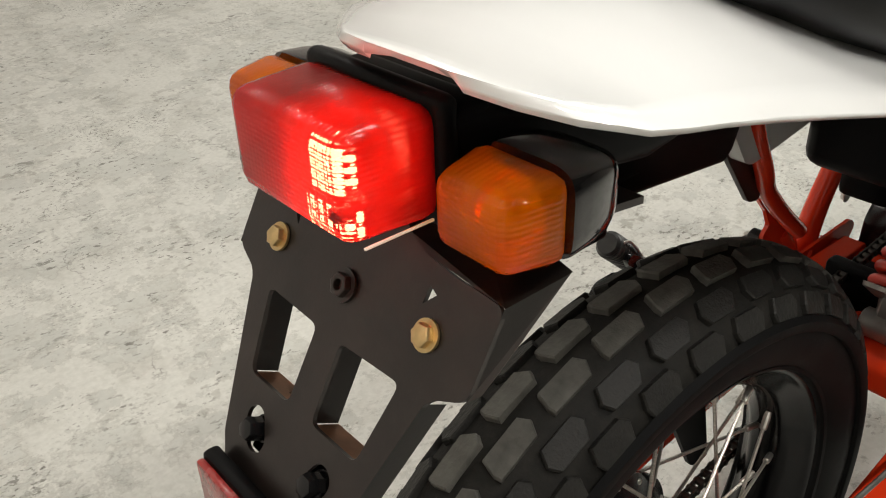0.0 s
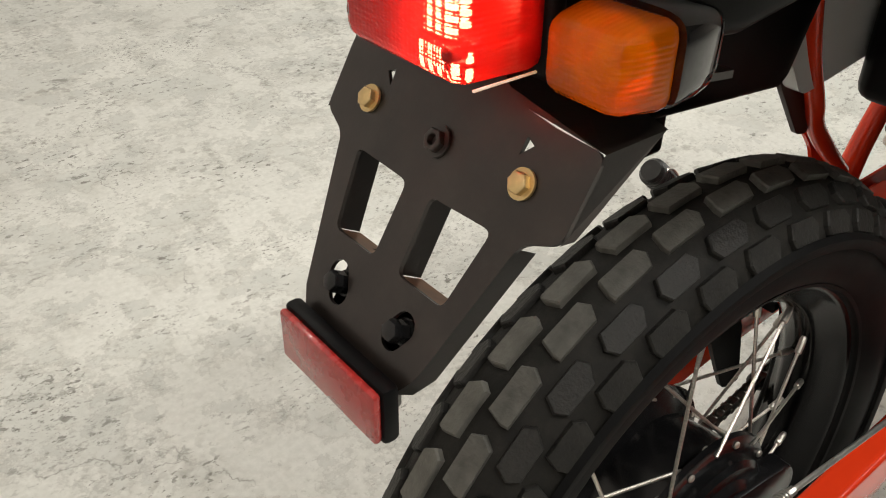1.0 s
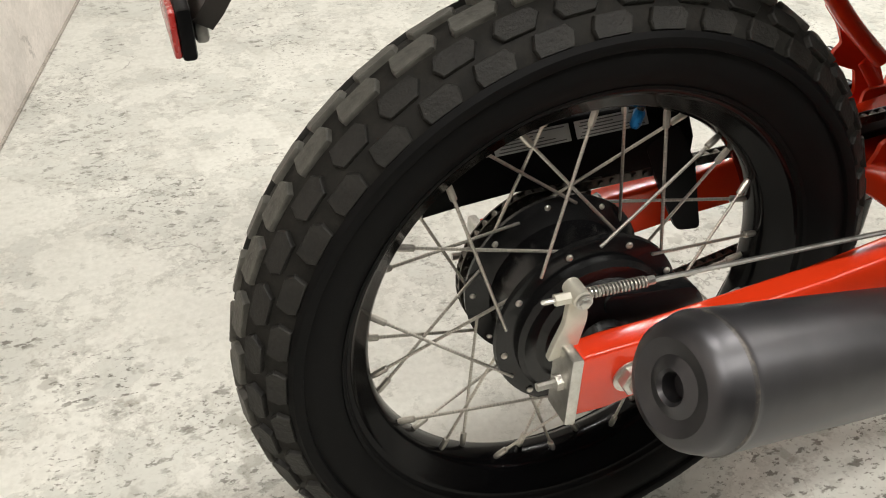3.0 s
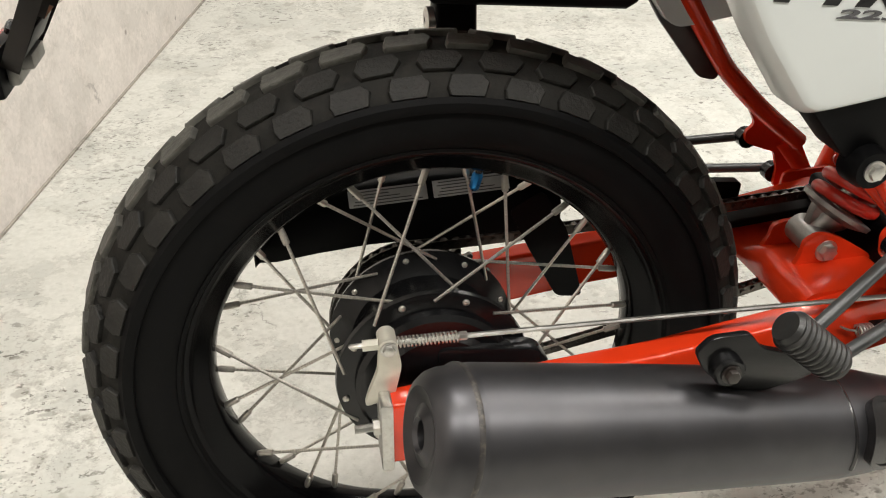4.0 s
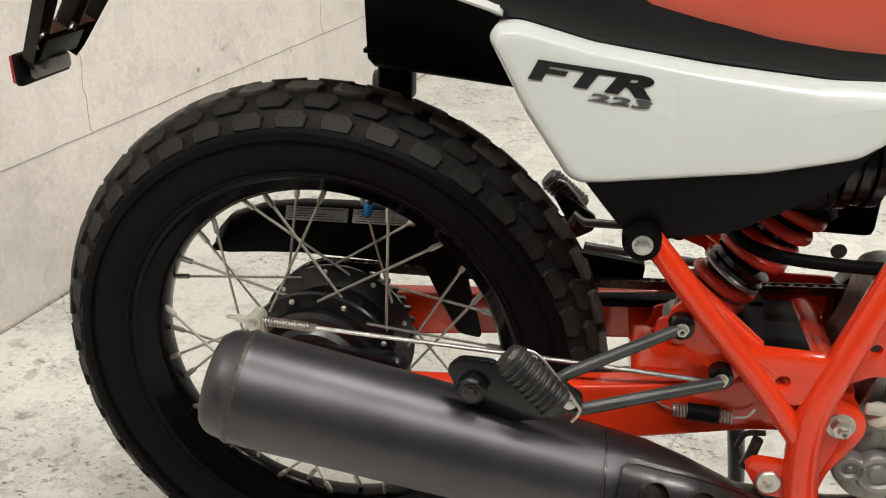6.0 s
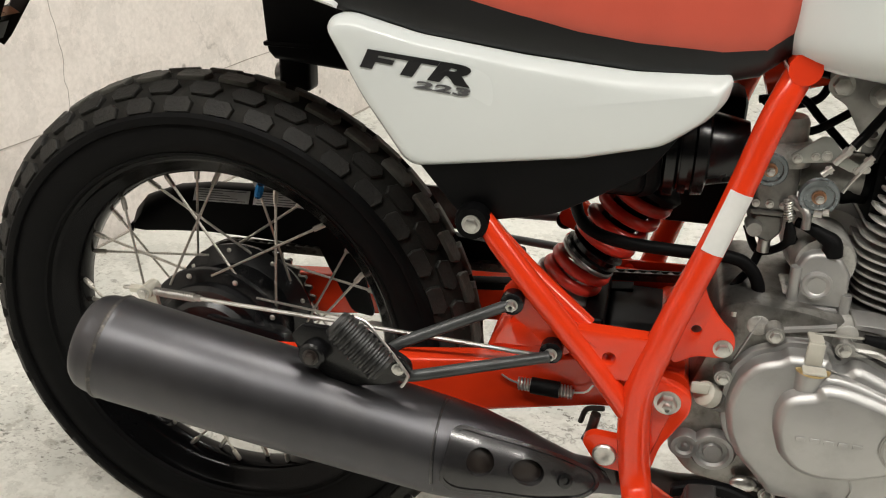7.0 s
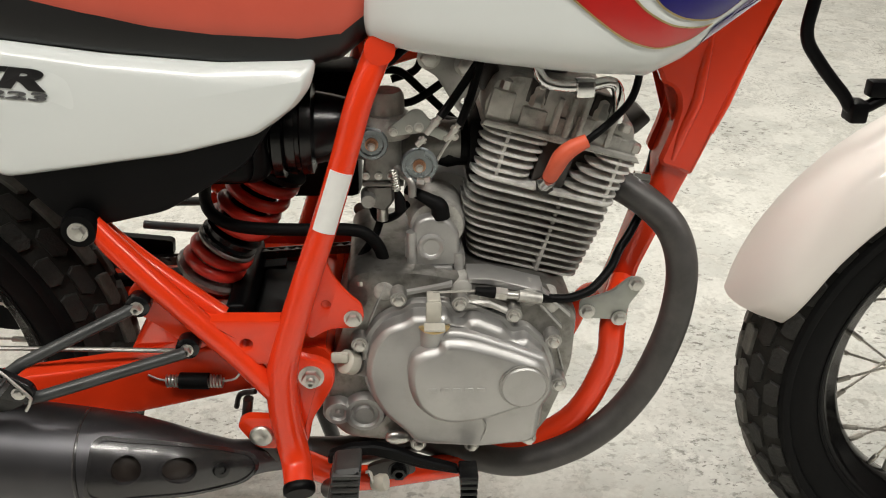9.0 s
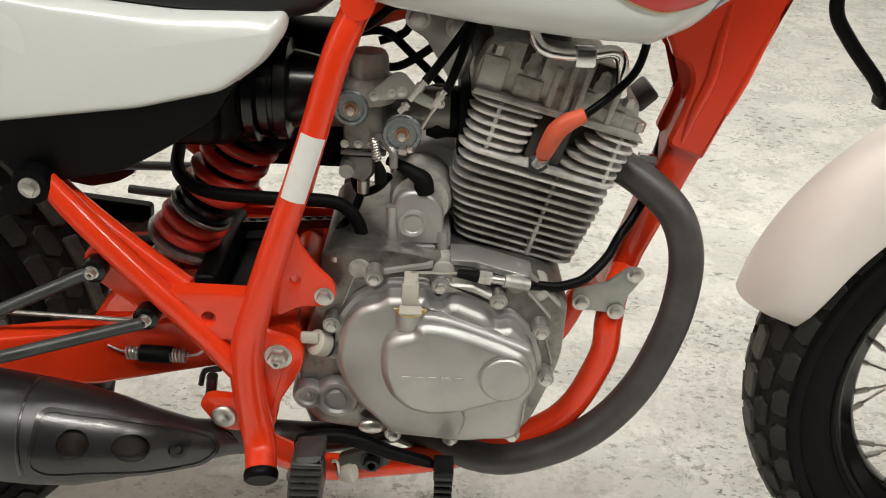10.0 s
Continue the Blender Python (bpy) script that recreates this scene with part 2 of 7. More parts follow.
def concrete(name, tone, stain, chips, cracks, pits, worn=0.0):
    """Worn concrete: cloudy tone, darker stains, chipped flecks, hair cracks, pits."""
    m, nt, b = nodes(name)
    cloud, mid, fine = tex(nt, 1.6, 5, 0.6), tex(nt, 7, 6, 0.65), tex(nt, 90, 3, 0.6)
    c = ramp(nt, cloud.outputs["Fac"], [(0.3, tuple(v * 0.9 for v in tone)), (0.7, tuple(min(1, v * 1.06) for v in tone))]).outputs["Color"]
    f = ramp(nt, mid.outputs["Fac"], [(0.5, (0, 0, 0)), (0.78, (0.4, 0.4, 0.4))]).outputs["Color"]
    c = mixed(nt, f, c, stain)
    g = ramp(nt, fine.outputs["Fac"], [(0.35, (0.86, 0.86, 0.85)), (0.65, (1.05, 1.05, 1.05))]).outputs["Color"]
    c = mixed(nt, 0.6, c, g, "MULTIPLY")
    heights = fine.outputs["Fac"]
    if worn:
        # the skin worn off in ragged patches, greyer below, with a dirty rim
        for size, cut, k in ((3.4, 0.52, 0.80), (9.0, 0.55, 0.72)):
            a = tex(nt, size, 11, 0.72)
            fl = ramp(nt, a.outputs["Fac"], [(cut, (0, 0, 0)), (cut + 0.035, (worn,) * 3)]).outputs["Color"]
            c = mixed(nt, fl, c, tuple(v * k * q for v, q in zip(tone, (0.98, 1.0, 1.0))))
            rim = ramp(nt, a.outputs["Fac"], [(cut - 0.012, (0, 0, 0)), (cut + 0.004, (worn * 0.5,) * 3), (cut + 0.024, (0, 0, 0))]).outputs["Color"]
            c = mixed(nt, rim, c, tuple(v * 0.62 for v in stain))
    if chips:
        # flecks gather in patches: fine noise cut high, let through only where a broad one is high
        for size, cut, gate, wide in ((17, 0.600, 2.6, 0.05), (30, 0.580, 3.4, 0.04), (48, 0.572, 4.6, 0.03), (90, 0.575, 3.0, 0.03)):
            a, patch = tex(nt, size, 5, 0.66, drawn=1.9), tex(nt, gate, 4, 0.65)
            fl = ramp(nt, a.outputs["Fac"], [(cut, (0, 0, 0)), (cut + wide, (chips, chips, chips))]).outputs["Color"]
            pt = ramp(nt, patch.outputs["Fac"], [(0.50, (0, 0, 0)), (0.62, (1, 1, 1))]).outputs["Color"]
            fl = mixed(nt, 1.0, fl, pt, "MULTIPLY")
            c = mixed(nt, fl, c, tuple(v * 0.42 for v in stain))
        heights = a.outputs["Fac"]
        # brownish blotches a few centimetres wide
        a, patch = tex(nt, 26, 3, 0.55), tex(nt, 2.2, 4, 0.65)
        fl = ramp(nt, a.outputs["Fac"], [(0.585, (0, 0, 0)), (0.64, (0.45, 0.45, 0.45))]).outputs["Color"]
        pt = ramp(nt, patch.outputs["Fac"], [(0.46, (0, 0, 0)), (0.58, (1, 1, 1))]).outputs["Color"]
        c = mixed(nt, mixed(nt, 1.0, fl, pt, "MULTIPLY"), c, tuple(v * 0.75 for v in stain))
    if cracks:
        v = nt.nodes.new("ShaderNodeTexVoronoi")
        v.feature = "DISTANCE_TO_EDGE"
        v.inputs["Scale"].default_value = cracks
        co, wob = nt.nodes.new("ShaderNodeTexCoord"), tex(nt, 6, 5, 0.7)
        ad = nt.nodes.new("ShaderNodeMix")
        ad.data_type = "VECTOR"
        ad.inputs["Factor"].default_value = 0.16
        nt.links.new(co.outputs["Object"], ad.inputs["A"])
        nt.links.new(wob.outputs["Color"], ad.inputs["B"])
        nt.links.new(ad.outputs["Result"], v.inputs["Vector"])
        gate = tex(nt, 5.0, 2)
        line = ramp(nt, v.outputs["Distance"], [(0.0, (1, 1, 1)), (0.006, (0, 0, 0))]).outputs["Color"]
        gt = ramp(nt, gate.outputs["Fac"], [(0.5, (0, 0, 0)), (0.6, (0.6, 0.6, 0.6))]).outputs["Color"]
        c = mixed(nt, mixed(nt, 1.0, line, gt, "MULTIPLY"), c, tuple(v * 0.4 for v in stain))
    if pits:
        p = nt.nodes.new("ShaderNodeTexVoronoi")
        co = nt.nodes.new("ShaderNodeTexCoord")
        p.inputs["Scale"].default_value = pits
        nt.links.new(co.outputs["Object"], p.inputs["Vector"])
        dot = ramp(nt, p.outputs["Distance"], [(0.035, (0.7, 0.7, 0.7)), (0.075, (0, 0, 0))]).outputs["Color"]
        c = mixed(nt, dot, c, tuple(v * 0.55 for v in stain))
    nt.links.new(c, b.inputs["Base Color"])
    rr = ramp(nt, mid.outputs["Fac"], [(0.3, (0.42,) * 3), (0.7, (0.7,) * 3)]).outputs["Color"]
    nt.links.new(rr, b.inputs["Roughness"])
    bumped(nt, b, heights, 0.25, 0.002)
    return m


FLOORM = concrete("worn_concrete", (0.622, 0.618, 0.572), (0.275, 0.255, 0.21), 0.85, 2.2, 0, 0.5)
# ceiling and near wall are unseen, toned dark to cut fill and reflections
CEILM = concrete("ceiling_concrete", (0.22, 0.22, 0.21), (0.15, 0.15, 0.14), 0, 0, 0)
DUSKM = concrete("unseen_wall_dark", (0.20, 0.195, 0.185), (0.13, 0.125, 0.12), 0, 0, 0)
JOINTM = concrete("joint_dirt", (0.36, 0.33, 0.29), (0.18, 0.165, 0.145), 0.8, 0, 0)
WALLM = concrete("cast_concrete", (0.745, 0.695, 0.655), (0.36, 0.325, 0.285), 0, 1.1, 9, 0.28)


# ------------------------------------------------------------ building helpers
def part(name, bm, material, parent, label="", smooth=40):
    """Link a bmesh as one mesh object under its thing or part."""
    bmesh.ops.recalc_face_normals(bm, faces=bm.faces)
    me = bpy.data.meshes.new(name)
    bm.to_mesh(me)
    bm.free()
    me.materials.append(material)
    if smooth:
        me.shade_smooth()
        me.set_sharp_from_angle(angle=radians(smooth))
    ob = new(name, me)
    ob.parent = parent
    if label:
        tagged(ob, label)
    return ob


def again(ob, m, parent=None):
    """Another object on the same mesh."""
    o = ob.copy()
    scene.collection.objects.link(o)
    o.parent = parent or ob.parent
    o.matrix_basis = m
    return o


def empty(name, parent=None):
    e = new(name)
    e.empty_display_size = 0.05
    e.parent = parent
    return e


def bez(points, steps=6):
    """A smooth line through points (Catmull-Rom)."""
    p = [Vector(q) for q in points]
    if len(p) < 3:
        return p
    p = [2 * p[0] - p[1]] + p + [2 * p[-1] - p[-2]]
    out = []
    for a, b, c, d in zip(p, p[1:], p[2:], p[3:]):
        for k in range(steps):
            t = k / steps
            out.append(0.5 * (2 * b + (c - a) * t + (2 * a - 5 * b + 4 * c - d) * t * t + (3 * b - a - 3 * c + d) * t ** 3))
    return out + [p[-2]]


def sweep(bm, line, radii, sides=14, cap=True, flat=1.0, up=None):
    """A tube along a line; radii one number or one per point; flat squashes it along its second axis."""
    n = len(line)
    if isinstance(radii, (int, float)):
        radii = [radii] * n
    elif len(radii) != n:
        radii = [float(v) for v in np.interp(np.linspace(0, 1, n), np.linspace(0, 1, len(radii)), radii)]
    rings, side = [], None
    for i, p in enumerate(line):
        d = (line[min(i + 1, n - 1)] - line[max(i - 1, 0)]).normalized()
        ref = Vector(up) if up else (side if side else (Vector((0, 0, 1)) if abs(d.z) < 0.9 else Vector((0, 1, 0))))
        a = (ref - d * ref.dot(d)).normalized()
        side = a
        b = d.cross(a)
        rings.append([bm.verts.new(p + (a * math.cos(t) + b * math.sin(t) * flat) * radii[i])
                      for t in (2 * math.pi * k / sides for k in range(sides))])
    for r, s in zip(rings, rings[1:]):
        for k in range(sides):
            bm.faces.new((r[k], r[(k + 1) % sides], s[(k + 1) % sides], s[k]))
    if cap:
        bm.faces.new(rings[0])
        bm.faces.new(list(reversed(rings[-1])))
    return bm


def tube(points, radii, sides=14, smooth=True, **kw):
    return sweep(bmesh.new(), bez(points) if smooth else [Vector(p) for p in points], radii, sides, **kw)


def lathe(profile, seg=48, axis="y", closed=False, bm=None, at=(0, 0, 0)):
    """Turn (along, radius) pairs round an axis through at."""
    bm = bm or bmesh.new()
    o = Vector(at)
    rings = []
    for a, r in profile:
        ring = []
        for k in range(seg):
            t = 2 * math.pi * k / seg
            c, s = r * math.cos(t), r * math.sin(t)
            ring.append(bm.verts.new(o + Vector({"y": (c, a, s), "x": (a, c, s), "z": (c, s, a)}[axis])))
        rings.append(ring)
    pairs = list(zip(rings, rings[1:])) + ([(rings[-1], rings[0])] if closed else [])
    for r, s in pairs:
        for k in range(seg):
            bm.faces.new((r[k], r[(k + 1) % seg], s[(k + 1) % seg], s[k]))
    if not closed:
        if profile[0][1] > 1e-5:
            bm.faces.new(rings[0])
        if profile[-1][1] > 1e-5:
            bm.faces.new(list(reversed(rings[-1])))
        bmesh.ops.remove_doubles(bm, verts=bm.verts, dist=1e-6)
    return bm


def moved(bm, m):
    bmesh.ops.transform(bm, matrix=m, verts=bm.verts)
    return bm


def along(a, b):
    """The matrix that takes the z axis to the way from a to b, with its origin at a."""
    a, b = Vector(a), Vector(b)
    return Matrix.Translation(a) @ (b - a).to_track_quat("Z", "Y").to_matrix().to_4x4()


def stadium(cx, cz, length, width, turn=0.0, n=8):
    """An outline with round ends."""
    pts = []
    for sgn in (1, -1):
        for k in range(n + 1):
            t = -math.pi / 2 + math.pi * k / n
            pts.append((sgn * (length - width) / 2 + sgn * width / 2 * math.cos(t), sgn * width / 2 * math.sin(t)))
    c, s = math.cos(radians(turn)), math.sin(radians(turn))
    return [(cx + x * c - z * s, cz + x * s + z * c) for x, z in pts]


def ring(cx, cz, r, n=20):
    return [(cx + r * math.cos(2 * math.pi * k / n), cz + r * math.sin(2 * math.pi * k / n)) for k in range(n)]


def rounded(pts, r, n=4):
    """A polygon with its corners rounded."""
    out = []
    m = len(pts)
    for i in range(m):
        p, a, b = Vector(pts[i]), Vector(pts[i - 1]), Vector(pts[(i + 1) % m])
        rr = r if isinstance(r, (int, float)) else r[i]
        da, db = a - p, b - p
        k = min(rr, da.length * 0.45, db.length * 0.45)
        if k < 1e-5:
            out.append(tuple(p))
            continue
        s, e = p + da.normalized() * k, p + db.normalized() * k
        for j in range(n + 1):
            t = j / n
            out.append(tuple((1 - t) ** 2 * s + 2 * t * (1 - t) * p + t * t * e))
    return out


def plate(outline, y0, y1, holes=(), bevel=0.0, m=None, tip=0.0):
    """A sheet with holes in the x-z plane, from y0 to y1 (y1: the outer face, bevelled)."""
    bm = bmesh.new()
    edges = []
    for loop in (outline, *holes):
        vs = [bm.verts.new((x, y0, z)) for x, z in loop]
        edges += [bm.edges.new((vs[i], vs[(i + 1) % len(vs)])) for i in range(len(vs))]
    bmesh.ops.triangle_fill(bm, edges=edges, use_beauty=True)
    bmesh.ops.dissolve_limit(bm, angle_limit=0.01, verts=bm.verts, edges=bm.edges)
    got = bmesh.ops.extrude_face_region(bm, geom=bm.faces[:])
    top = [v for v in got["geom"] if isinstance(v, bmesh.types.BMVert)]
    bmesh.ops.translate(bm, vec=(0, y1 - y0, 0), verts=top)
    bmesh.ops.recalc_face_normals(bm, faces=bm.faces)
    if bevel:
        rim = [e for e in bm.edges if len(e.link_faces) == 2 and e.calc_face_angle(0) > 1.0
               and all(abs(v.co.y - y1) < 1e-6 for v in e.verts)]
        bmesh.ops.bevel(bm, geom=rim, offset=bevel, segments=2, profile=0.5, affect="EDGES")
    return moved(bm, m) if m else bm


def cast(outline, levels):
    """A casting in the x-z plane: the outline drawn in step by step, levels of (inset, y)."""
    n = len(outline)
    turn = 1.0 if sum(outline[i - 1][0] * outline[i][1] - outline[i][0] * outline[i - 1][1] for i in range(n)) > 0 else -1.0
    rows = []
    for inset, y in levels:
        row = []
        for i in range(n):
            p, a, b = Vector(outline[i]), Vector(outline[i - 2]), Vector(outline[(i + 2) % n])
            d = (b - a).normalized()
            row.append((p.x - d.y * inset * turn, y, p.y + d.x * inset * turn))
        rows.append(row)
    return skin(rows)


def box(x0, x1, y0, y1, z0, z1, bevel=0.003, seg=2):
    bm = bmesh.new()
    bmesh.ops.create_cube(bm, size=1)
    bmesh.ops.transform(bm, matrix=Matrix.Translation(((x0 + x1) / 2, (y0 + y1) / 2, (z0 + z1) / 2))
                        @ Matrix.Diagonal((abs(x1 - x0), abs(y1 - y0), abs(z1 - z0), 1)), verts=bm.verts)
    if bevel:
        bmesh.ops.bevel(bm, geom=bm.edges[:], offset=bevel, segments=seg, profile=0.5, affect="EDGES")
    return bm


def skin(sections, close=True):
    """Quads between equal-length sections; the ends are closed."""
    bm = bmesh.new()
    rows = [[bm.verts.new(p) for p in s] for s in sections]
    for r, s in zip(rows, rows[1:]):
        n = len(r)
        for k in range(n if close else n - 1):
            bm.faces.new((r[k], r[(k + 1) % n], s[(k + 1) % n], s[k]))
    if close:
        bm.faces.new(rows[0])
        bm.faces.new(list(reversed(rows[-1])))
    return bm


def joined(*meshes):
    """Several bmeshes of one part in one."""
    out = bmesh.new()
    for b in meshes:
        me = bpy.data.meshes.new("tmp")
        b.to_mesh(me)
        b.free()
        out.from_mesh(me)
        bpy.data.meshes.remove(me)
    return out


def ball(cx, cy, cz, r, sx=1, sy=1, sz=1):
    bm = bmesh.new()
    bmesh.ops.create_uvsphere(bm, u_segments=20, v_segments=12, radius=r)
    return moved(bm, Matrix.Translation((cx, cy, cz)) @ Matrix.Diagonal((sx, sy, sz, 1)))


def hexbolt(size=0.006, high=0.005, washer=1.5, hollow=0.0):
    """A hexagon head on a washer, along -y, its seat at the origin."""
    bm = lathe([(0, size * washer), (-0.0015, size * washer), (-0.0015, size * 0.9)], 24)
    hx = [(size * 1.1 * math.cos(math.pi * k / 3), size * 1.1 * math.sin(math.pi * k / 3)) for k in range(6)]
    h = plate(hx, -0.0012, -0.0012 - high, [ring(0, 0, size * hollow, 12)] if hollow else (), high * 0.2)
    return joined(bm, h)


BOLTS = {}


def bolt(parent, at, size=0.006, high=0.005, material=None, turn=(0, 0, 0), hollow=0.0, washer=1.5, name="bolt"):
    """A bolt head at a place of the bike, facing right (-y) unless turned."""
    material = material or STEEL
    key = (size, high, material.name, hollow, washer, name)
    m = pose(*at, *turn)
    if key not in BOLTS:
        BOLTS[key] = part(name, hexbolt(size, high, washer, hollow), material, parent)
        BOLTS[key].matrix_basis = m
        return BOLTS[key]
    return again(BOLTS[key], m, parent)


# ------------------------------------------------------------ the place
def slab(name, x0, x1, y0, y1, z0, z1, material, label, category):
    ob = part(name, box(x0, x1, y0, y1, z0, z1, 0), material, None, smooth=0)
    return tagged(ob, label, category, kind="structure")


slab("floor", -6, 9, -9.4, 7, -0.2, 0, FLOORM, "worn pale grey concrete floor with chips and hair cracks", "floor")
slab("ceiling", -6, 9, -9.4, 7, 2.9, 3.1, CEILM, "grey concrete ceiling of the parking hall", "ceiling")
# The wall behind the bike runs askew to it.
wb = box(-0.2, 0, -9, 9, 0, 2.9, 0)
tagged(part("wall_rear", moved(wb, Matrix.Translation((-0.902, 0, 0)) @ Matrix.Rotation(-0.243, 4, "Z")), WALLM, None, smooth=0),
       "pale cast concrete wall with pits and hair cracks", "wall", kind="structure")
jb = box(-0.001, 0.006, -9, 9, 0, 0.004, 0)
tagged(part("wall_joint", moved(jb, Matrix.Translation((-0.902, 0, 0)) @ Matrix.Rotation(-0.243, 4, "Z")), JOINTM, None, smooth=0),
       "dark dirty joint between wall and floor", "joint", kind="structure")
WALL_AT = Matrix.Translation((-0.902, 0, 0)) @ Matrix.Rotation(-0.243, 4, "Z")
rngw = random.Random(11)
seam = [Vector((0.0006, -3 + 0.05 * k, 0.305 + rngw.uniform(-0.0012, 0.0012))) for k in range(140)]
tagged(part("wall_seam", moved(sweep(bmesh.new(), seam, 0.0012, 6), WALL_AT), JOINTM, None), "thin formwork seam across the concrete wall", "seam", kind="structure")
for y0, z0, z1 in ((0.722, 0.30, 0.62), (1.62, 0.31, 0.9)):
    crack = [Vector((0.0003, y0 + rngw.uniform(-0.005, 0.005), z0 + (z1 - z0) * k / 16)) for k in range(17)]
    tagged(part("wall_crack", moved(sweep(bmesh.new(), crack, 0.0007, 5), WALL_AT), JOINTM, None), "hair crack in the concrete wall", "crack", kind="structure")
slab("wall_far", -6, 9, 4.6, 4.8, 0, 2.9, WALLM, "pale concrete wall across the hall", "wall")
# unseen wall, set far back and dark so black parts reflect little
slab("wall_near", -6, 9, -9.2, -9.0, 0, 2.9, DUSKM, "unseen dark grey wall that closes the hall and darkens reflections", "wall")
slab("wall_front", 6.5, 6.7, -9, 4.6, 0, 2.9, WALLM, "pale concrete wall at the hall's end", "wall")


def fluorescent(x, y, turn):
    """A batten with a bare lit tube below it."""
    root = empty("ceiling_light")
    root.matrix_basis = pose(x, y, 2.9, 0, 0, turn)
    part("batten", box(-0.65, 0.65, -0.05, 0.05, -0.06, 0, 0.006), PAINTWHITE, root)
    part("tube", lathe([(-0.6, 0.0), (-0.6, 0.016), (0.6, 0.016), (0.6, 0.0)], 14, "x", at=(0, 0, -0.085)), TUBE, root)
    tagged(root, "white batten ceiling light with a lit bare tube", "ceiling light", "ceiling lights")
    lamp = bpy.data.lights.new("tube_light", "AREA")
    lamp.shape, lamp.size, lamp.size_y = "RECTANGLE", 1.2, 0.12
    lamp.energy, lamp.color = TUBE_WATTS, (1.0, 0.965, 0.90)
    lo = new("tube_light", lamp)
    lo.matrix_basis = pose(x, y, 2.78, 0, 0, turn)
    lo.parent = None


for x, y, turn in LIGHTS:
    fluorescent(x, y, turn)

# ------------------------------------------------------------ the motorcycle
bike = empty("motorcycle")
bike.matrix_basis = BIKE
tagged(bike, "white and red single-cylinder motorcycle parked on its side stand", "motorcycle")

CROWN, TUBE_R = 0.271, 0.062


def wheel(name, label, drum, seed):
    """A wire-spoked wheel round its axle (the y axis)."""
    w = empty(name, bike)
    tagged(w, label)
    # carcass and sidewalls
    prof = [(-0.034, 0.236), (-0.041, 0.241)]
    prof += [(-0.049, 0.252), (-0.0540, 0.264)]
    prof += [(0.0540 * math.sin(t), CROWN + 0.0540 * math.cos(t)) for t in np.linspace(-1.45, 1.45, 25)]
    prof += [(0.0540, 0.264), (0.049, 0.252), (0.041, 0.241), (0.034, 0.236)]
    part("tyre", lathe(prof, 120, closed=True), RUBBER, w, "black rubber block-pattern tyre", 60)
    # moulded shoulder where the tread ends, and a fine line by the bead
    for sgn in (-1, 1):
        part("sidewall_rib", lathe([(sgn * 0.0535, 0.2805), (sgn * 0.0575, 0.2815), (sgn * 0.0592, 0.2845), (sgn * 0.0588, 0.2905), (sgn * 0.0545, 0.2945)], 120, closed=True), RUBBER, w)
        part("bead_rib", lathe([(sgn * 0.040, 0.2400), (sgn * 0.0436, 0.2412), (sgn * 0.0448, 0.2445), (sgn * 0.043, 0.2450)], 120, closed=True), RUBBER, w)
    # the floor of the tread grooves
    base_arc = [(0.0565 * math.sin(t), CROWN + 0.0565 * math.cos(t)) for t in np.linspace(-1.26, 1.26, 25)]
    base_arc += [(0.053 * math.sin(t), CROWN + 0.053 * math.cos(t)) for t in np.linspace(1.26, -1.26, 25)]
    part("tread_base", lathe(base_arc, 120, closed=True), GROOVE, w, "", 60)
    # tread blocks: six staggered rows of long six-sided blocks
    count = 39
    pitch = 2 * math.pi / count
    rng = random.Random(seed)
    for phi, wide, long, phase in ((-1.000, 0.0190, 0.0375, -3.1), (-0.625, 0.0190, 0.0400, 2.2), (-0.215, 0.0182, 0.0425, -2.0),
                                   (0.215, 0.0182, 0.0425, 2.6), (0.625, 0.0190, 0.0400, 6.8), (1.000, 0.0190, 0.0375, 1.5)):
        bm = bmesh.new()
        o = 1 if phi > 0 else -1
        if abs(phi) > 0.8:   # shoulder lugs: notched inner edge, straight outer edge
            shape = [(-0.40, 0.5 * o), (-0.46, 0.1 * o), (-0.36, -0.5 * o), (0.34, -0.5 * o), (0.50, -0.15 * o), (0.40, 0.5 * o)]
            low, top = 0.0075, 0.0612
        elif abs(phi) > 0.4:   # flared towards the shoulder
            shape = [(-0.50, 0.05 * o), (-0.38, 0.5 * o), (0.30, 0.5 * o), (0.50, -0.10 * o), (0.38, -0.5 * o), (-0.36, -0.5 * o)]
            low, top = 0.0085, 0.0616
        else:
            shape = [(-0.50, 0.18 * o), (-0.42, -0.5 * o), (0.40, -0.5 * o), (0.50, -0.05 * o), (0.36, 0.5 * o), (-0.48, 0.5 * o)]
            low, top = 0.0085, TUBE_R
        lower, edge, upper = [], [], []
        for u, v in shape:
            for lst, tr, g in ((lower, TUBE_R - low, 1.03), (edge, top - 0.0012, 0.985), (upper, top, 0.925)):
                a = phi + v * wide * g / TUBE_R
                r = CROWN + tr * math.cos(a)
                th = u * long * g / (CROWN + TUBE_R * math.cos(phi))
                lst.append(bm.verts.new((r * math.sin(th), tr * math.sin(a), r * math.cos(th))))
        bm.faces.new(upper)
        n = len(shape)
        for k in range(n):
            bm.faces.new((lower[k], lower[(k + 1) % n], edge[(k + 1) % n], edge[k]))
            bm.faces.new((edge[k], edge[(k + 1) % n], upper[(k + 1) % n], upper[k]))
        bmesh.ops.recalc_face_normals(bm, faces=bm.faces)
        block = part("tread_block", bm, SHOULDER if abs(phi) > 0.4 else CROWNLIT, w, smooth=20)
        for k in range(count):
            m = Matrix.Rotation(radians(phase) + k * pitch + rng.uniform(-0.002, 0.002), 4, "Y")
            if k == 0:
                block.matrix_basis = m
            else:
                again(block, m)
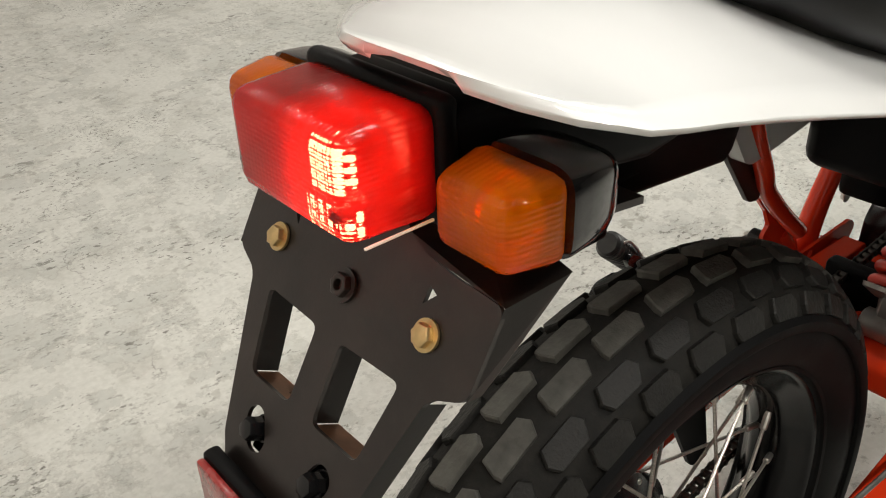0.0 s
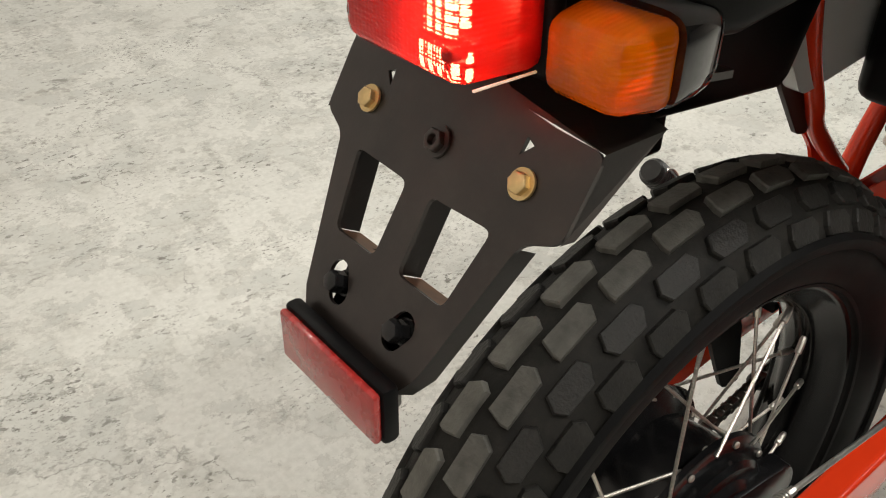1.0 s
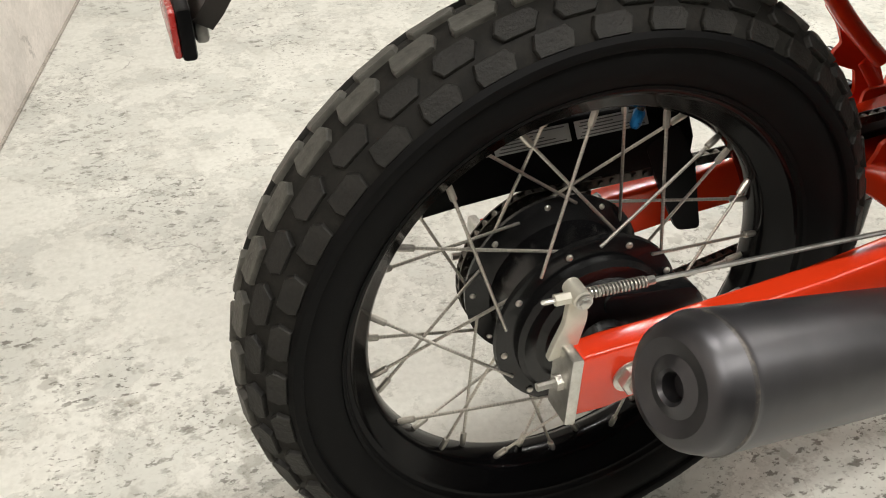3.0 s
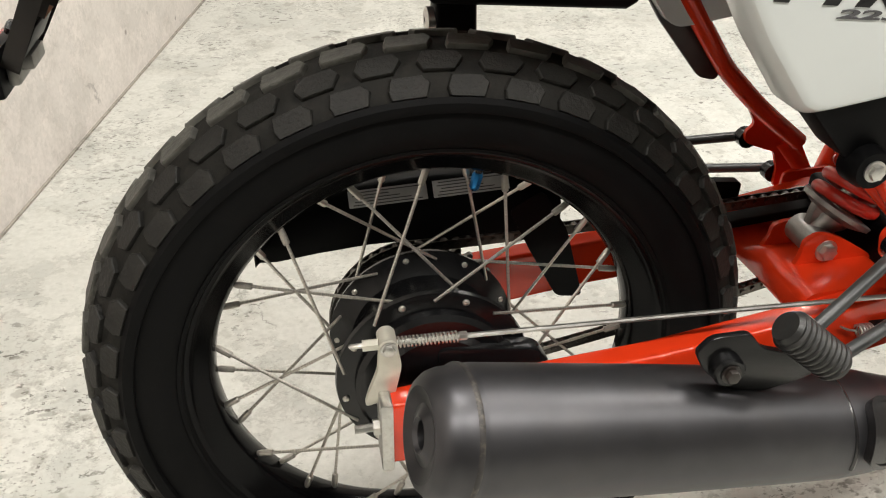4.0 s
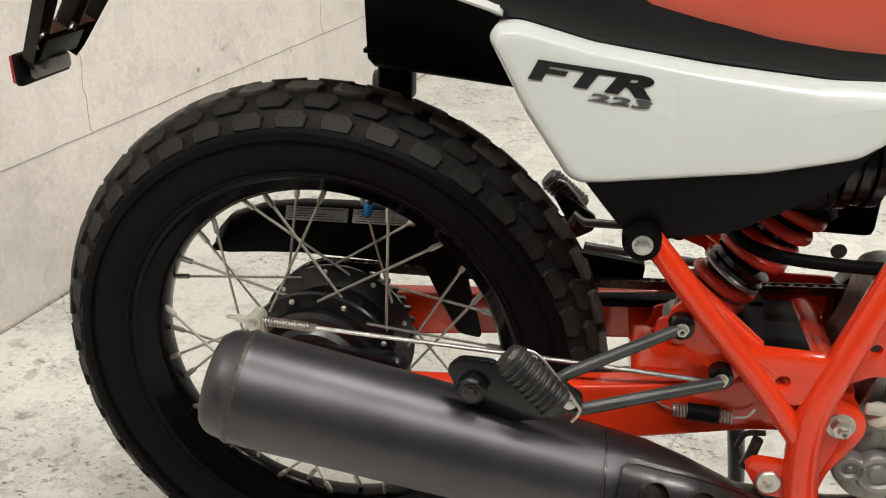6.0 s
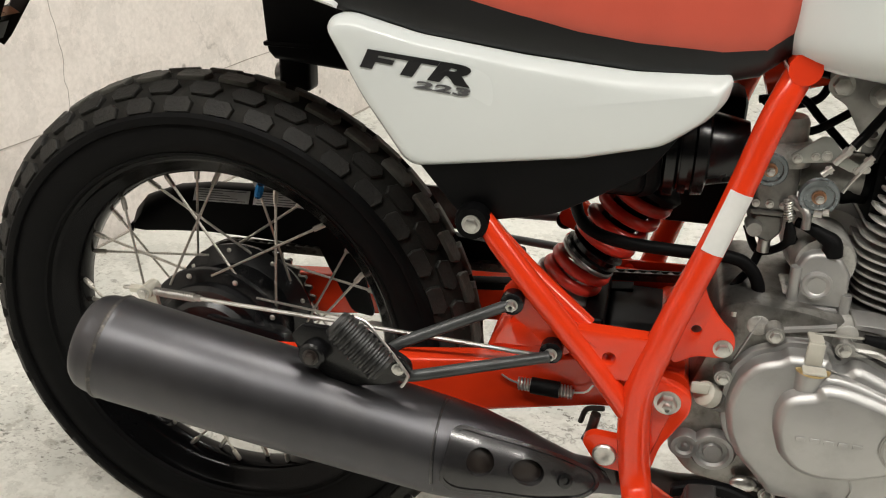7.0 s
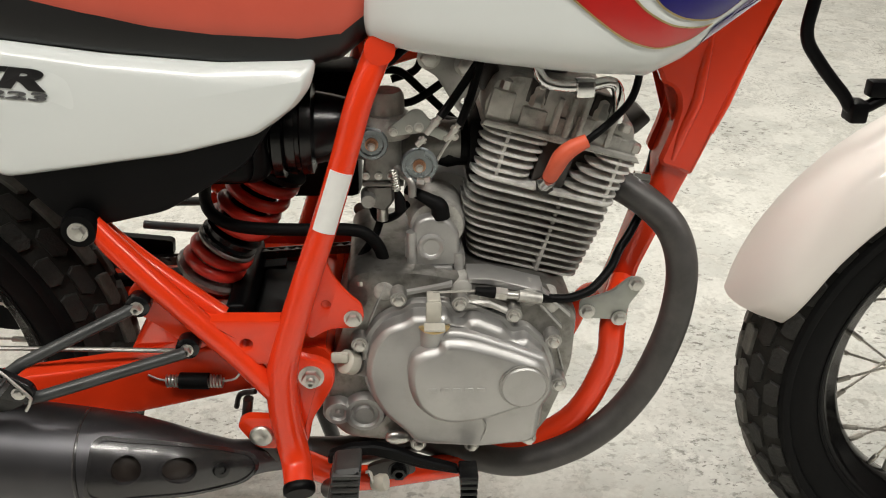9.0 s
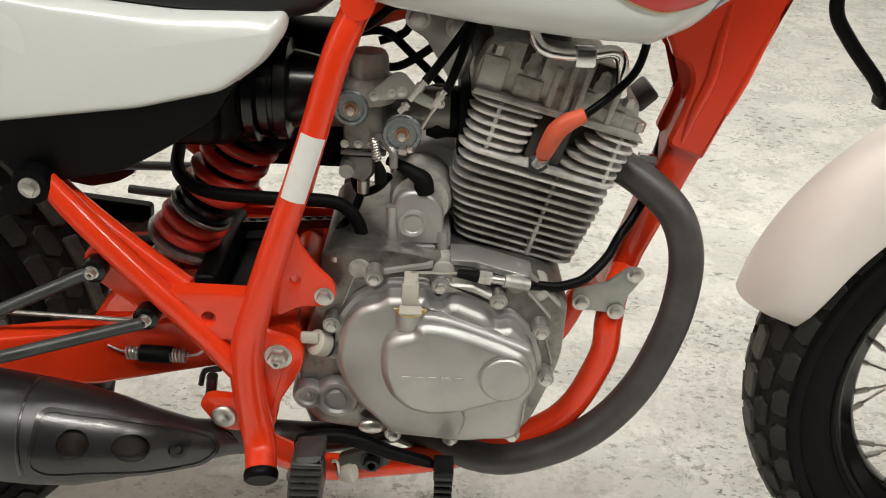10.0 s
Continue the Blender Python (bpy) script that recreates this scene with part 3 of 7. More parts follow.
    # rim
    rim = [(-0.038, 0.2415), (-0.036, 0.2435), (-0.033, 0.2415), (-0.033, 0.2375), (-0.025, 0.231), (-0.016, 0.2175), (0, 0.214),
           (0.016, 0.2175), (0.025, 0.231), (0.033, 0.2375), (0.033, 0.2415), (0.036, 0.2435), (0.038, 0.2415), (0.0372, 0.2360), (0.0345, 0.2335),
           (0.029, 0.2295), (0.022, 0.2175), (0.015, 0.2125), (0, 0.2105), (-0.015, 0.2125), (-0.022, 0.2175), (-0.029, 0.2295), (-0.0345, 0.2335), (-0.0372, 0.2360)]
    part("rim", lathe(rim, 120, closed=True), RIMM, w, "gloss black rim", 50)
    # hub
    hub = [(-0.043, 0.02), (-0.043, 0.091), (-0.041, 0.0965), (-0.036, 0.0975), (-0.0345, 0.094), (-0.030, 0.082), (0.024, 0.076),
           (0.030, 0.084), (0.0345, 0.094), (0.036, 0.0975), (0.041, 0.0965), (0.042, 0.091), (0.042, 0.02)]
    part("hub", lathe(hub, 64), SATIN, w, "black drum hub", 35)
    # spokes: 18 to each flange, crossing
    spoke = part("spoke", sweep(bmesh.new(), [Vector((0, 0, 0)), Vector((0, 0, 1))], 0.00165, 8), SPOKEM, w, "dull steel spoke")
    nip = part("nipple", lathe([(0, 0.0026), (0.004, 0.0034), (0.017, 0.0034), (0.018, 0.0022)], 8, "z"), SPOKEM, w)
    stud = part("spoke_head", ball(0, 0, 0, 0.0036, 1, 0.6, 1), SPOKEM, w)
    first = True
    for side in (-1, 1):
        for k in range(18):
            a = 2 * math.pi * (k + (0.5 if side > 0 else 0)) / 18 + 0.157
            out = k % 2     # its head outside the flange
            y = side * (0.0385 + (-0.0055 if out else 0.0055))
            p = Vector((0.0895 * math.cos(a), y, 0.0895 * math.sin(a)))
            b = a + (0.698 if out else -0.698)
            q = Vector((0.2115 * math.cos(b), side * 0.007, 0.2115 * math.sin(b)))
            ms = along(p, q) @ Matrix.Diagonal((1, 1, (q - p).length, 1))
            mn = along(q, p)
            mh = Matrix.Translation((p.x, side * (0.0385 + (0.0052 if out else -0.0052)), p.z))
            if first:
                spoke.matrix_basis, nip.matrix_basis, stud.matrix_basis = ms, mn, mh
                first = False
            else:
                again(spoke, ms), again(nip, mn), again(stud, mh)
    part("valve", tube([(0.0, 0, 0.21), (0.0, 0, 0.186)], 0.0032, 10), SATIN, w).matrix_basis = Matrix.Rotation(drum["valve"], 4, "Y")
    part("valve_cap", lathe([(0.186, 0.003), (0.189, 0.0052), (0.201, 0.0056), (0.204, 0.0045)], 8, "z"), BLUECAP, w, "anodised blue valve cap").matrix_basis = Matrix.Rotation(drum["valve"], 4, "Y")
    return w


rear = wheel("rear_wheel", "black spoked rear wheel with a block-pattern tyre", {"valve": 0.262}, 3)
front = wheel("front_wheel", "black spoked front wheel with a block-pattern tyre", {"valve": -0.75}, 5)
STEER = pose(1.3905, -0.03, -0.0066, 0, 0, math.degrees(-0.1136))
front.matrix_basis = STEER

# rear brake plate, arm and axle
brake = part("brake_plate", lathe([(-0.042, 0.079), (-0.052, 0.079), (-0.056, 0.074), (-0.056, 0.062), (-0.062, 0.056), (-0.064, 0.035),
                                   (-0.068, 0.024), (-0.075, 0.02), (-0.075, 0.0)], 48), SATIN, bike, "black drum brake plate", 30)
part("torque_lug", plate(rounded([(0.0, 0.05), (0.10, 0.035), (0.115, 0.01), (0.10, -0.03), (0.0, -0.06)], 0.012), -0.046, -0.066, bevel=0.003), SATIN, brake)
arm = part("brake_arm", plate(rounded([(-0.057, 0.097), (-0.043, 0.097), (-0.038, 0.062), (-0.046, 0.028), (-0.074, 0.02), (-0.07, 0.035), (-0.06, 0.06)], 0.006),
                              -0.094, -0.100, bevel=0.001), PALE, bike, "pale zinc brake arm")
part("trunnion", lathe([(-0.086, 0.0), (-0.086, 0.0085), (-0.108, 0.0085), (-0.110, 0.006), (-0.110, 0.0)], 20, at=(-0.05, 0, 0.090)), PALE, arm)
part("adjuster_nut", tube([(-0.072, -0.0990, 0.0892), (-0.058, -0.1000, 0.0897)], 0.0055, 6), PALE, arm)
bolt(arm, (-0.05, -0.110, 0.090), 0.005, 0.003)
rod = part("brake_rod", tube([(-0.080, -0.0985, 0.0890), (-0.05, -0.1005, 0.0900), (0.25, -0.116, 0.0918), (0.425, -0.1238, 0.0909)], 0.0025, 8), STEEL, bike, "long thin zinc brake rod")


def coil(bm, a, b, r, wire, turns, per=14, sides=8, r2=None):
    """A helical spring from a to b."""
    m = along(a, b)
    length = (Vector(b) - Vector(a)).length
    n = int(turns * per)
    line = []
    for k in range(n + 1):
        t = 2 * math.pi * k / per
        rr = r + ((r2 or r) - r) * k / n
        line.append(m @ Vector((rr * math.cos(t), rr * math.sin(t), length * k / n)))
    return sweep(bm, line, wire, sides)


part("rod_spring", coil(bmesh.new(), (-0.041, -0.1010, 0.0902), (0.013, -0.1037, 0.0906), 0.0045, 0.0010, 16, 12, 6), STEEL, rod)
part("rod_collar", tube([(0.013, -0.1037, 0.0906), (0.02, -0.1040, 0.0907)], 0.004, 8), STEEL, rod)

# swingarm
swing = part("swingarm", joined(*[
    skin([[(x, y, z) for y, z in rounded([(yc - h, z0), (yc + h, z0), (yc + h, z1), (yc - h, z1)], 0.005)]
          for x, z0, z1, yc, h in [(-0.058, -0.036, 0.033, s * 0.105, 0.013), (-0.02, -0.036, 0.036, s * 0.105, 0.014), (0.03, -0.026, 0.037, s * 0.105, 0.014),
                                   (0.2, -0.004, 0.051, s * 0.105, 0.014), (0.36, 0.010, 0.074, s * 0.104, 0.015), (0.47, 0.034, 0.096, s * 0.1, 0.016), (0.56, 0.045, 0.094, s * 0.1, 0.016)]])
    for s in (-1, 1)]), RED, bike, "orange-red box-section swingarm")
part("cross_member", skin([[(x, y, 0.045 + (z - 0.045) * k) for x, z in rounded([(0.352, 0.045), (0.352, 0.074), (0.362, 0.0815), (0.45, 0.0840), (0.46, 0.07), (0.44, 0.045)], 0.007)] for y, k in ((-0.093, 1.0), (-0.010, 1.0), (0.030, 0.55), (0.093, 0.40))]), RED, swing)
for y0, y1, k in ((-0.037, -0.043, 1.0), (0.016, 0.022, 0.75)):
    ear = part("shock_lug", plate(rounded([(x, 0.050 + (z - 0.050) * k) for x, z in ((0.374, 0.092), (0.3755, 0.108), (0.388, 0.1155), (0.402, 0.1135), (0.417, 0.107), (0.4525, 0.0845), (0.456, 0.062), (0.39, 0.047), (0.362, 0.066))], 0.005), y0, y1, bevel=0.001), RED, swing)
    if y0 < 0:
        bolt(ear, (0.4005, y1, 0.0955), 0.0078, 0.007, STEEL)
part("pivot_tube", lathe([(-0.12, 0.022), (0.12, 0.022)], 32, at=(0.546, 0, 0.069)), RED, swing)
for s in (-1, 1):
    adj = part("axle_adjuster", plate(rounded([(-0.063, -0.040), (-0.052, -0.041), (-0.050, 0.036), (-0.061, 0.037)], 0.003), s * 0.088, s * 0.122, bevel=0.001), STEEL, swing, "zinc end plate")
    part("adjuster_bolt", tube([(-0.05, s * 0.105, 0.0), (-0.085, s * 0.105, 0.0)], 0.004, 8), STEEL, adj)
    part("adjuster_hex", tube([(-0.068, s * 0.105, 0.0), (-0.062, s * 0.105, 0.0)], 0.008, 6), STEEL, adj)
axle = part("axle", lathe([(-0.142, 0.0), (-0.142, 0.008), (0.13, 0.008), (0.13, 0.0)], 20), STEEL, bike)
bolt(axle, (0, -0.120, 0), 0.013, 0.011, washer=1.35)
part("spacer", lathe([(-0.075, 0.014), (-0.091, 0.014)], 24), STEEL, axle)

# sprocket, chain and chain case on the left
teeth = []
for k in range(38 * 4):
    t = 2 * math.pi * k / (38 * 4)
    teeth.append(((0.094 if k % 4 in (1, 2) else 0.087) * math.cos(t), (0.094 if k % 4 in (1, 2) else 0.087) * math.sin(t)))
sprocket = part("sprocket", plate(teeth, 0.058, 0.064, [ring(0.066 * math.cos(a), 0.066 * math.sin(a), 0.013) for a in (0.4, 1.65, 2.9, 4.2, 5.45)]), CHAINM, bike, "oily steel sprocket")
chain = empty("chain", bike)
tagged(chain, "oily black drive chain")
link = part("link", joined(plate(stadium(0, 0, 0.0205, 0.0105), 0.0035, 0.0052), plate(stadium(0, 0, 0.0205, 0.0105), -0.0035, -0.0052),
                           lathe([(-0.0075, 0.0), (-0.0075, 0.003), (0.0075, 0.003), (0.0075, 0.0)], 8, at=(0.0063, 0, 0)),
                           lathe([(-0.0035, 0.0048), (0.0035, 0.0048)], 10, at=(-0.0063, 0, 0))), CHAINM, chain)
rs, rf, cf = 0.0905, 0.034, Vector((0.62, 0, 0.085))
path = []
d = Vector((0, 0, 0)) - cf
base = math.atan2(cf.z, cf.x)
span = cf.length
dip = math.asin((rs - rf) / span)
up0, dn0 = base + math.pi / 2 + dip, base - math.pi / 2 - dip
n = 60
for k in range(n + 1):
    a = up0 + (2 * math.pi - (up0 - dn0)) * k / n
    path.append(Vector((rs * math.cos(a), 0, rs * math.sin(a))))
for k in range(1, 50):
    s0, s1 = path[n], cf + Vector((rf * math.cos(dn0), 0, rf * math.sin(dn0)))
    path.append(s0.lerp(s1, k / 50) + Vector((0, 0, -0.012 * math.sin(math.pi * k / 50))))
for k in range(16):
    a = dn0 + (up0 - dn0) * k / 15
    path.append(cf + Vector((rf * math.cos(a), 0, rf * math.sin(a))))
for k in range(1, 51):
    s0, s1 = cf + Vector((rf * math.cos(up0), 0, rf * math.sin(up0))), path[0]
    path.append(s0.lerp(s1, k / 50) + Vector((0, 0, -0.006 * math.sin(math.pi * k / 50))))
dist = [0]
for a, b in zip(path, path[1:]):
    dist.append(dist[-1] + (b - a).length)
total = int(dist[-1] / 0.0127)
for k in range(total):
    s = (k + 0.5) * dist[-1] / total
    q = Vector([float(np.interp(s, dist, [p[i] for p in path])) for i in range(3)])
    q2 = Vector([float(np.interp(s + 0.004, dist, [p[i] for p in path])) for i in range(3)])
    m = Matrix.Translation((q.x, 0.061, q.z)) @ Matrix.Rotation(-math.atan2(q2.z - q.z, q2.x - q.x), 4, "Y")
    if k == 0:
        link.matrix_basis = m
    else:
        again(link, m)
case = part("chain_case", joined(
    skin([[(x, y, z) for y, z in [(0.045, z0), (0.045, z1 - 0.019), (0.056, z1 - 0.003), (0.062, z1), (0.080, z1 - 0.002), (0.086, z1 - 0.010), (0.086, z0), (0.083, z0), (0.083, z1 - 0.012), (0.062, z1 - 0.004), (0.048, z1 - 0.022), (0.048, z0)]]
          for x, z0, z1 in [(-0.163, 0.104, 0.112), (-0.158, 0.098, 0.124), (-0.142, 0.097, 0.142), (-0.10, 0.102, 0.158), (-0.05, 0.106, 0.166), (0.01, 0.106, 0.169), (0.09, 0.104, 0.168), (0.13, 0.104, 0.163), (0.15, 0.11, 0.15)]]),
    plate(rounded([(0.095, 0.13), (0.130, 0.148), (0.158, 0.10), (0.180, 0.014), (0.150, 0.018), (0.118, 0.08)], 0.008), 0.049, 0.044)), BLACK, bike, "black plastic chain case")
LAB = Matrix.Translation((0.0, 0.0500, 0.1575)) @ Matrix.Rotation(radians(-2.0), 4, "Y") @ Matrix.Rotation(radians(55.5), 4, "X")
for x0, x1 in ((-0.066, 0.012), (0.018, 0.095)):
    part("caution_label", moved(box(x0, x1, -0.0085, 0.0085, 0.0, 0.0012, 0.0003), LAB), GREYLABEL, case, "silver label of small print")
for x0 in (-0.062, 0.022):
    for k in range(5):
        part("print_line", moved(box(x0 + 0.002 * (k % 3), x0 + 0.069 - 0.011 * ((k * 5) % 4), -0.0068 + 0.0031 * k, -0.0058 + 0.0031 * k, 0.0011, 0.0014, 0), LAB), GREYINK, case, smooth=0)

part("chain_guide", cast(rounded([(0.262, 0.130), (0.291, 0.127), (0.366, 0.119), (0.3636, 0.0957), (0.323, 0.0900), (0.270, 0.078)], 0.006), ((0, 0.086), (0, 0.074), (0.002, 0.072))), BLACK, swing, "black plastic chain guide")
part("chain_slider", skin([[(x, y, z) for y, z in rounded([(0.060, z0 - 0.006), (0.082, z0 - 0.006), (0.082, z0 + 0.004), (0.060, z0 + 0.004)], 0.002)] for x, z0 in ((0.25, 0.064), (0.36, 0.075), (0.44, 0.082), (0.50, 0.088))]), RUBBER, swing)

# muffler
MUFFLER_AXIS = [(-0.040, -0.226, 0.0950, 0.0545), (0.15, -0.207, 0.0520, 0.0532), (0.33, -0.187, 0.0070, 0.0497), (0.365, -0.183, 0.0, 0.0470), (0.40, -0.178, -0.0060, 0.0390), (0.43, -0.167, -0.0160, 0.0295), (0.458, -0.150, -0.0300, 0.0220), (0.488, -0.128, -0.0430, 0.0180), (0.53, -0.105, -0.058, 0.0175)]
maxis = along(MUFFLER_AXIS[0][:3], MUFFLER_AXIS[2][:3])
muf = part("muffler", moved(lathe([(0.012, 0.0), (0.012, 0.0105), (0.000, 0.0115), (-0.003, 0.0140), (-0.001, 0.0190), (0.001, 0.0240), (-0.001, 0.0310), (-0.003, 0.0370), (-0.001, 0.0430), (0.005, 0.0485), (0.012, 0.0510), (0.021, 0.0522), (0.0235, 0.0540), (0.027, 0.0548), (0.031, 0.0540), (0.034, 0.0540),
                                   (0.038, 0.0545), (0.2, 0.0530), (0.33, 0.0510), (0.3832, 0.0497)], 64, "z"), maxis), MUFFLER, bike, "satin black muffler, scuffed at its end", 30)
cone_line = bez([p[:3] for p in MUFFLER_AXIS[2:]], 6)
cone_r = [float(v) for v in np.interp([p.x for p in cone_line], [p[0] for p in MUFFLER_AXIS], [p[3] for p in MUFFLER_AXIS])]
part("front_cone", sweep(bmesh.new(), cone_line, cone_r, 48, up=(0, 0, 1)), MUFFLER, muf, "black tapering front cone", 50)


def on_cone(bm, lift=0.0):
    """Bend a flat plate (x along, z round from the middle of the shield) over the muffler's tapering front."""
    bmesh.ops.triangulate(bm, faces=bm.faces[:])
    for _ in range(3):
        long = [e for e in bm.edges if e.calc_length() > 0.007]
        bmesh.ops.subdivide_edges(bm, edges=long, cuts=1, use_grid_fill=False)
        bmesh.ops.triangulate(bm, faces=[f for f in bm.faces if len(f.verts) > 3])
    xs = [p.x for p in cone_line]
    for v in bm.verts:
        x = v.co.x
        c = Vector([float(np.interp(x, xs, [p[i] for p in cone_line])) for i in range(3)])
        c2 = Vector([float(np.interp(x + 0.01, xs, [p[i] for p in cone_line])) for i in range(3)])
        d = (c2 - c).normalized()
        r = max(0.026, float(np.interp(x, xs, cone_r))) + 0.0015
        a = radians(32) + v.co.z / r
        out = (Vector((0, -1, 0)) - d * d.dot(Vector((0, -1, 0)))).normalized()
        up = out.cross(d) * -1
        if up.z < 0:
            up = -up
        v.co = c + (out * math.cos(a) + up * math.sin(a)) * (r - v.co.y)
    return bm


SHIELD = [(0.332, -0.026), (0.333, 0.021), (0.341, 0.028), (0.400, 0.0235), (0.438, 0.0190), (0.462, 0.0120), (0.468, 0.0), (0.458, -0.013), (0.420, -0.024), (0.345, -0.033)]
heat = part("heat_shield", on_cone(plate(rounded(SHIELD, 0.007),
                                         0.002, -0.0060, [stadium(0.3665, -0.001, 0.0270, 0.0245, 0), stadium(0.4045, 0.0, 0.0235, 0.0215, 0)], 0.0)), SHIELDM, muf, "black pressed heat shield with two oval holes", 50)
for x, w_, h_ in ((0.3665, 0.0270, 0.0245), (0.4045, 0.0235, 0.0215)):
    # black disc over the cone, standing for the shade inside the hole
    part("hole_shade_disc", on_cone(plate(stadium(x, -0.0005, w_ + 0.002, h_ + 0.002, 0), 0.003, 0.000)), PLATEBLACK, heat, "", 50)
    part("hole_lip", on_cone(plate(stadium(x, -0.0005, w_ + 0.004, h_ + 0.004, 0), 0.000, -0.0078, [stadium(x, -0.0005, w_, h_, 0)], 0.0)), SHIELDM, heat, "", 50)
part("shield_screw", on_cone(joined(plate(ring(0.4355, 0.0, 0.0062), 0.0, -0.0080, [ring(0.4355, 0.0, 0.0030)]), plate(ring(0.4355, 0.0, 0.0032), 0.0, -0.0066))), SATIN, heat, "", 50)
part("shield_rim", on_cone(plate(rounded(SHIELD, 0.007), -0.0050, -0.0074, [rounded([(0.397 + (x - 0.397) * 0.95, -0.002 + (z + 0.002) * 0.86) for x, z in SHIELD], 0.007)])), SHIELDM, heat, "", 50)
part("end_band", moved(lathe([(0.0240, 0.0540), (0.0255, 0.0551), (0.0280, 0.0551), (0.0295, 0.0540)], 64, "z"), maxis), SCUFF, muf, "scuffed rolled edge")
part("weld_seam", tube([tuple(Vector(MUFFLER_AXIS[2][:3]) + Vector((0.0, -0.0500 * math.cos(a), 0.0500 * math.sin(a)))) for a in np.linspace(-0.2, 1.9, 12)], 0.0022, 8), SHIELDM, muf)
part("link_pipe", tube([(0.50, -0.121, -0.047), (0.53, -0.105, -0.058), (0.58, -0.08, -0.078), (0.66, -0.05, -0.085)], 0.0172, 16), PLATEBLACK, muf)
part("clamp_bracket", plate(rounded([(0.462, -0.024), (0.478, -0.018), (0.502, -0.020), (0.508, -0.040), (0.494, -0.052), (0.470, -0.046)], 0.006), -0.136, -0.140, bevel=0.001), PLATEBLACK, muf)
bolt(muf, (0.488, -0.1405, -0.033), 0.0055, 0.004, PLATEBLACK)
part("mount_collar", lathe([(-0.213, 0.0135), (-0.224, 0.0135), (-0.226, 0.0115), (-0.226, 0.0)], 28, at=(0.2052, 0, 0.1136)), SATIN, muf)
bolt(muf, (0.2052, -0.226, 0.1136), 0.0055, 0.005, PLATEBLACK)

# exhaust header
header = part("exhaust_header", tube([(0.845, -0.028, 0.242), (0.872, -0.040, 0.237), (0.903, -0.056, 0.220), (0.925, -0.068, 0.198), (0.937, -0.077, 0.165), (0.938, -0.084, 0.125), (0.930, -0.088, 0.075), (0.908, -0.091, 0.012), (0.872, -0.095, -0.037),
                                      (0.822, -0.098, -0.070), (0.757, -0.092, -0.089), (0.66, -0.05, -0.085)], 0.0170, 20), HEADERM, bike, "matt black exhaust header pipe")
part("clamp_flange", tube([(0.852, -0.03, 0.243), (0.862, -0.034, 0.242)], 0.031, 6), SATIN, header)

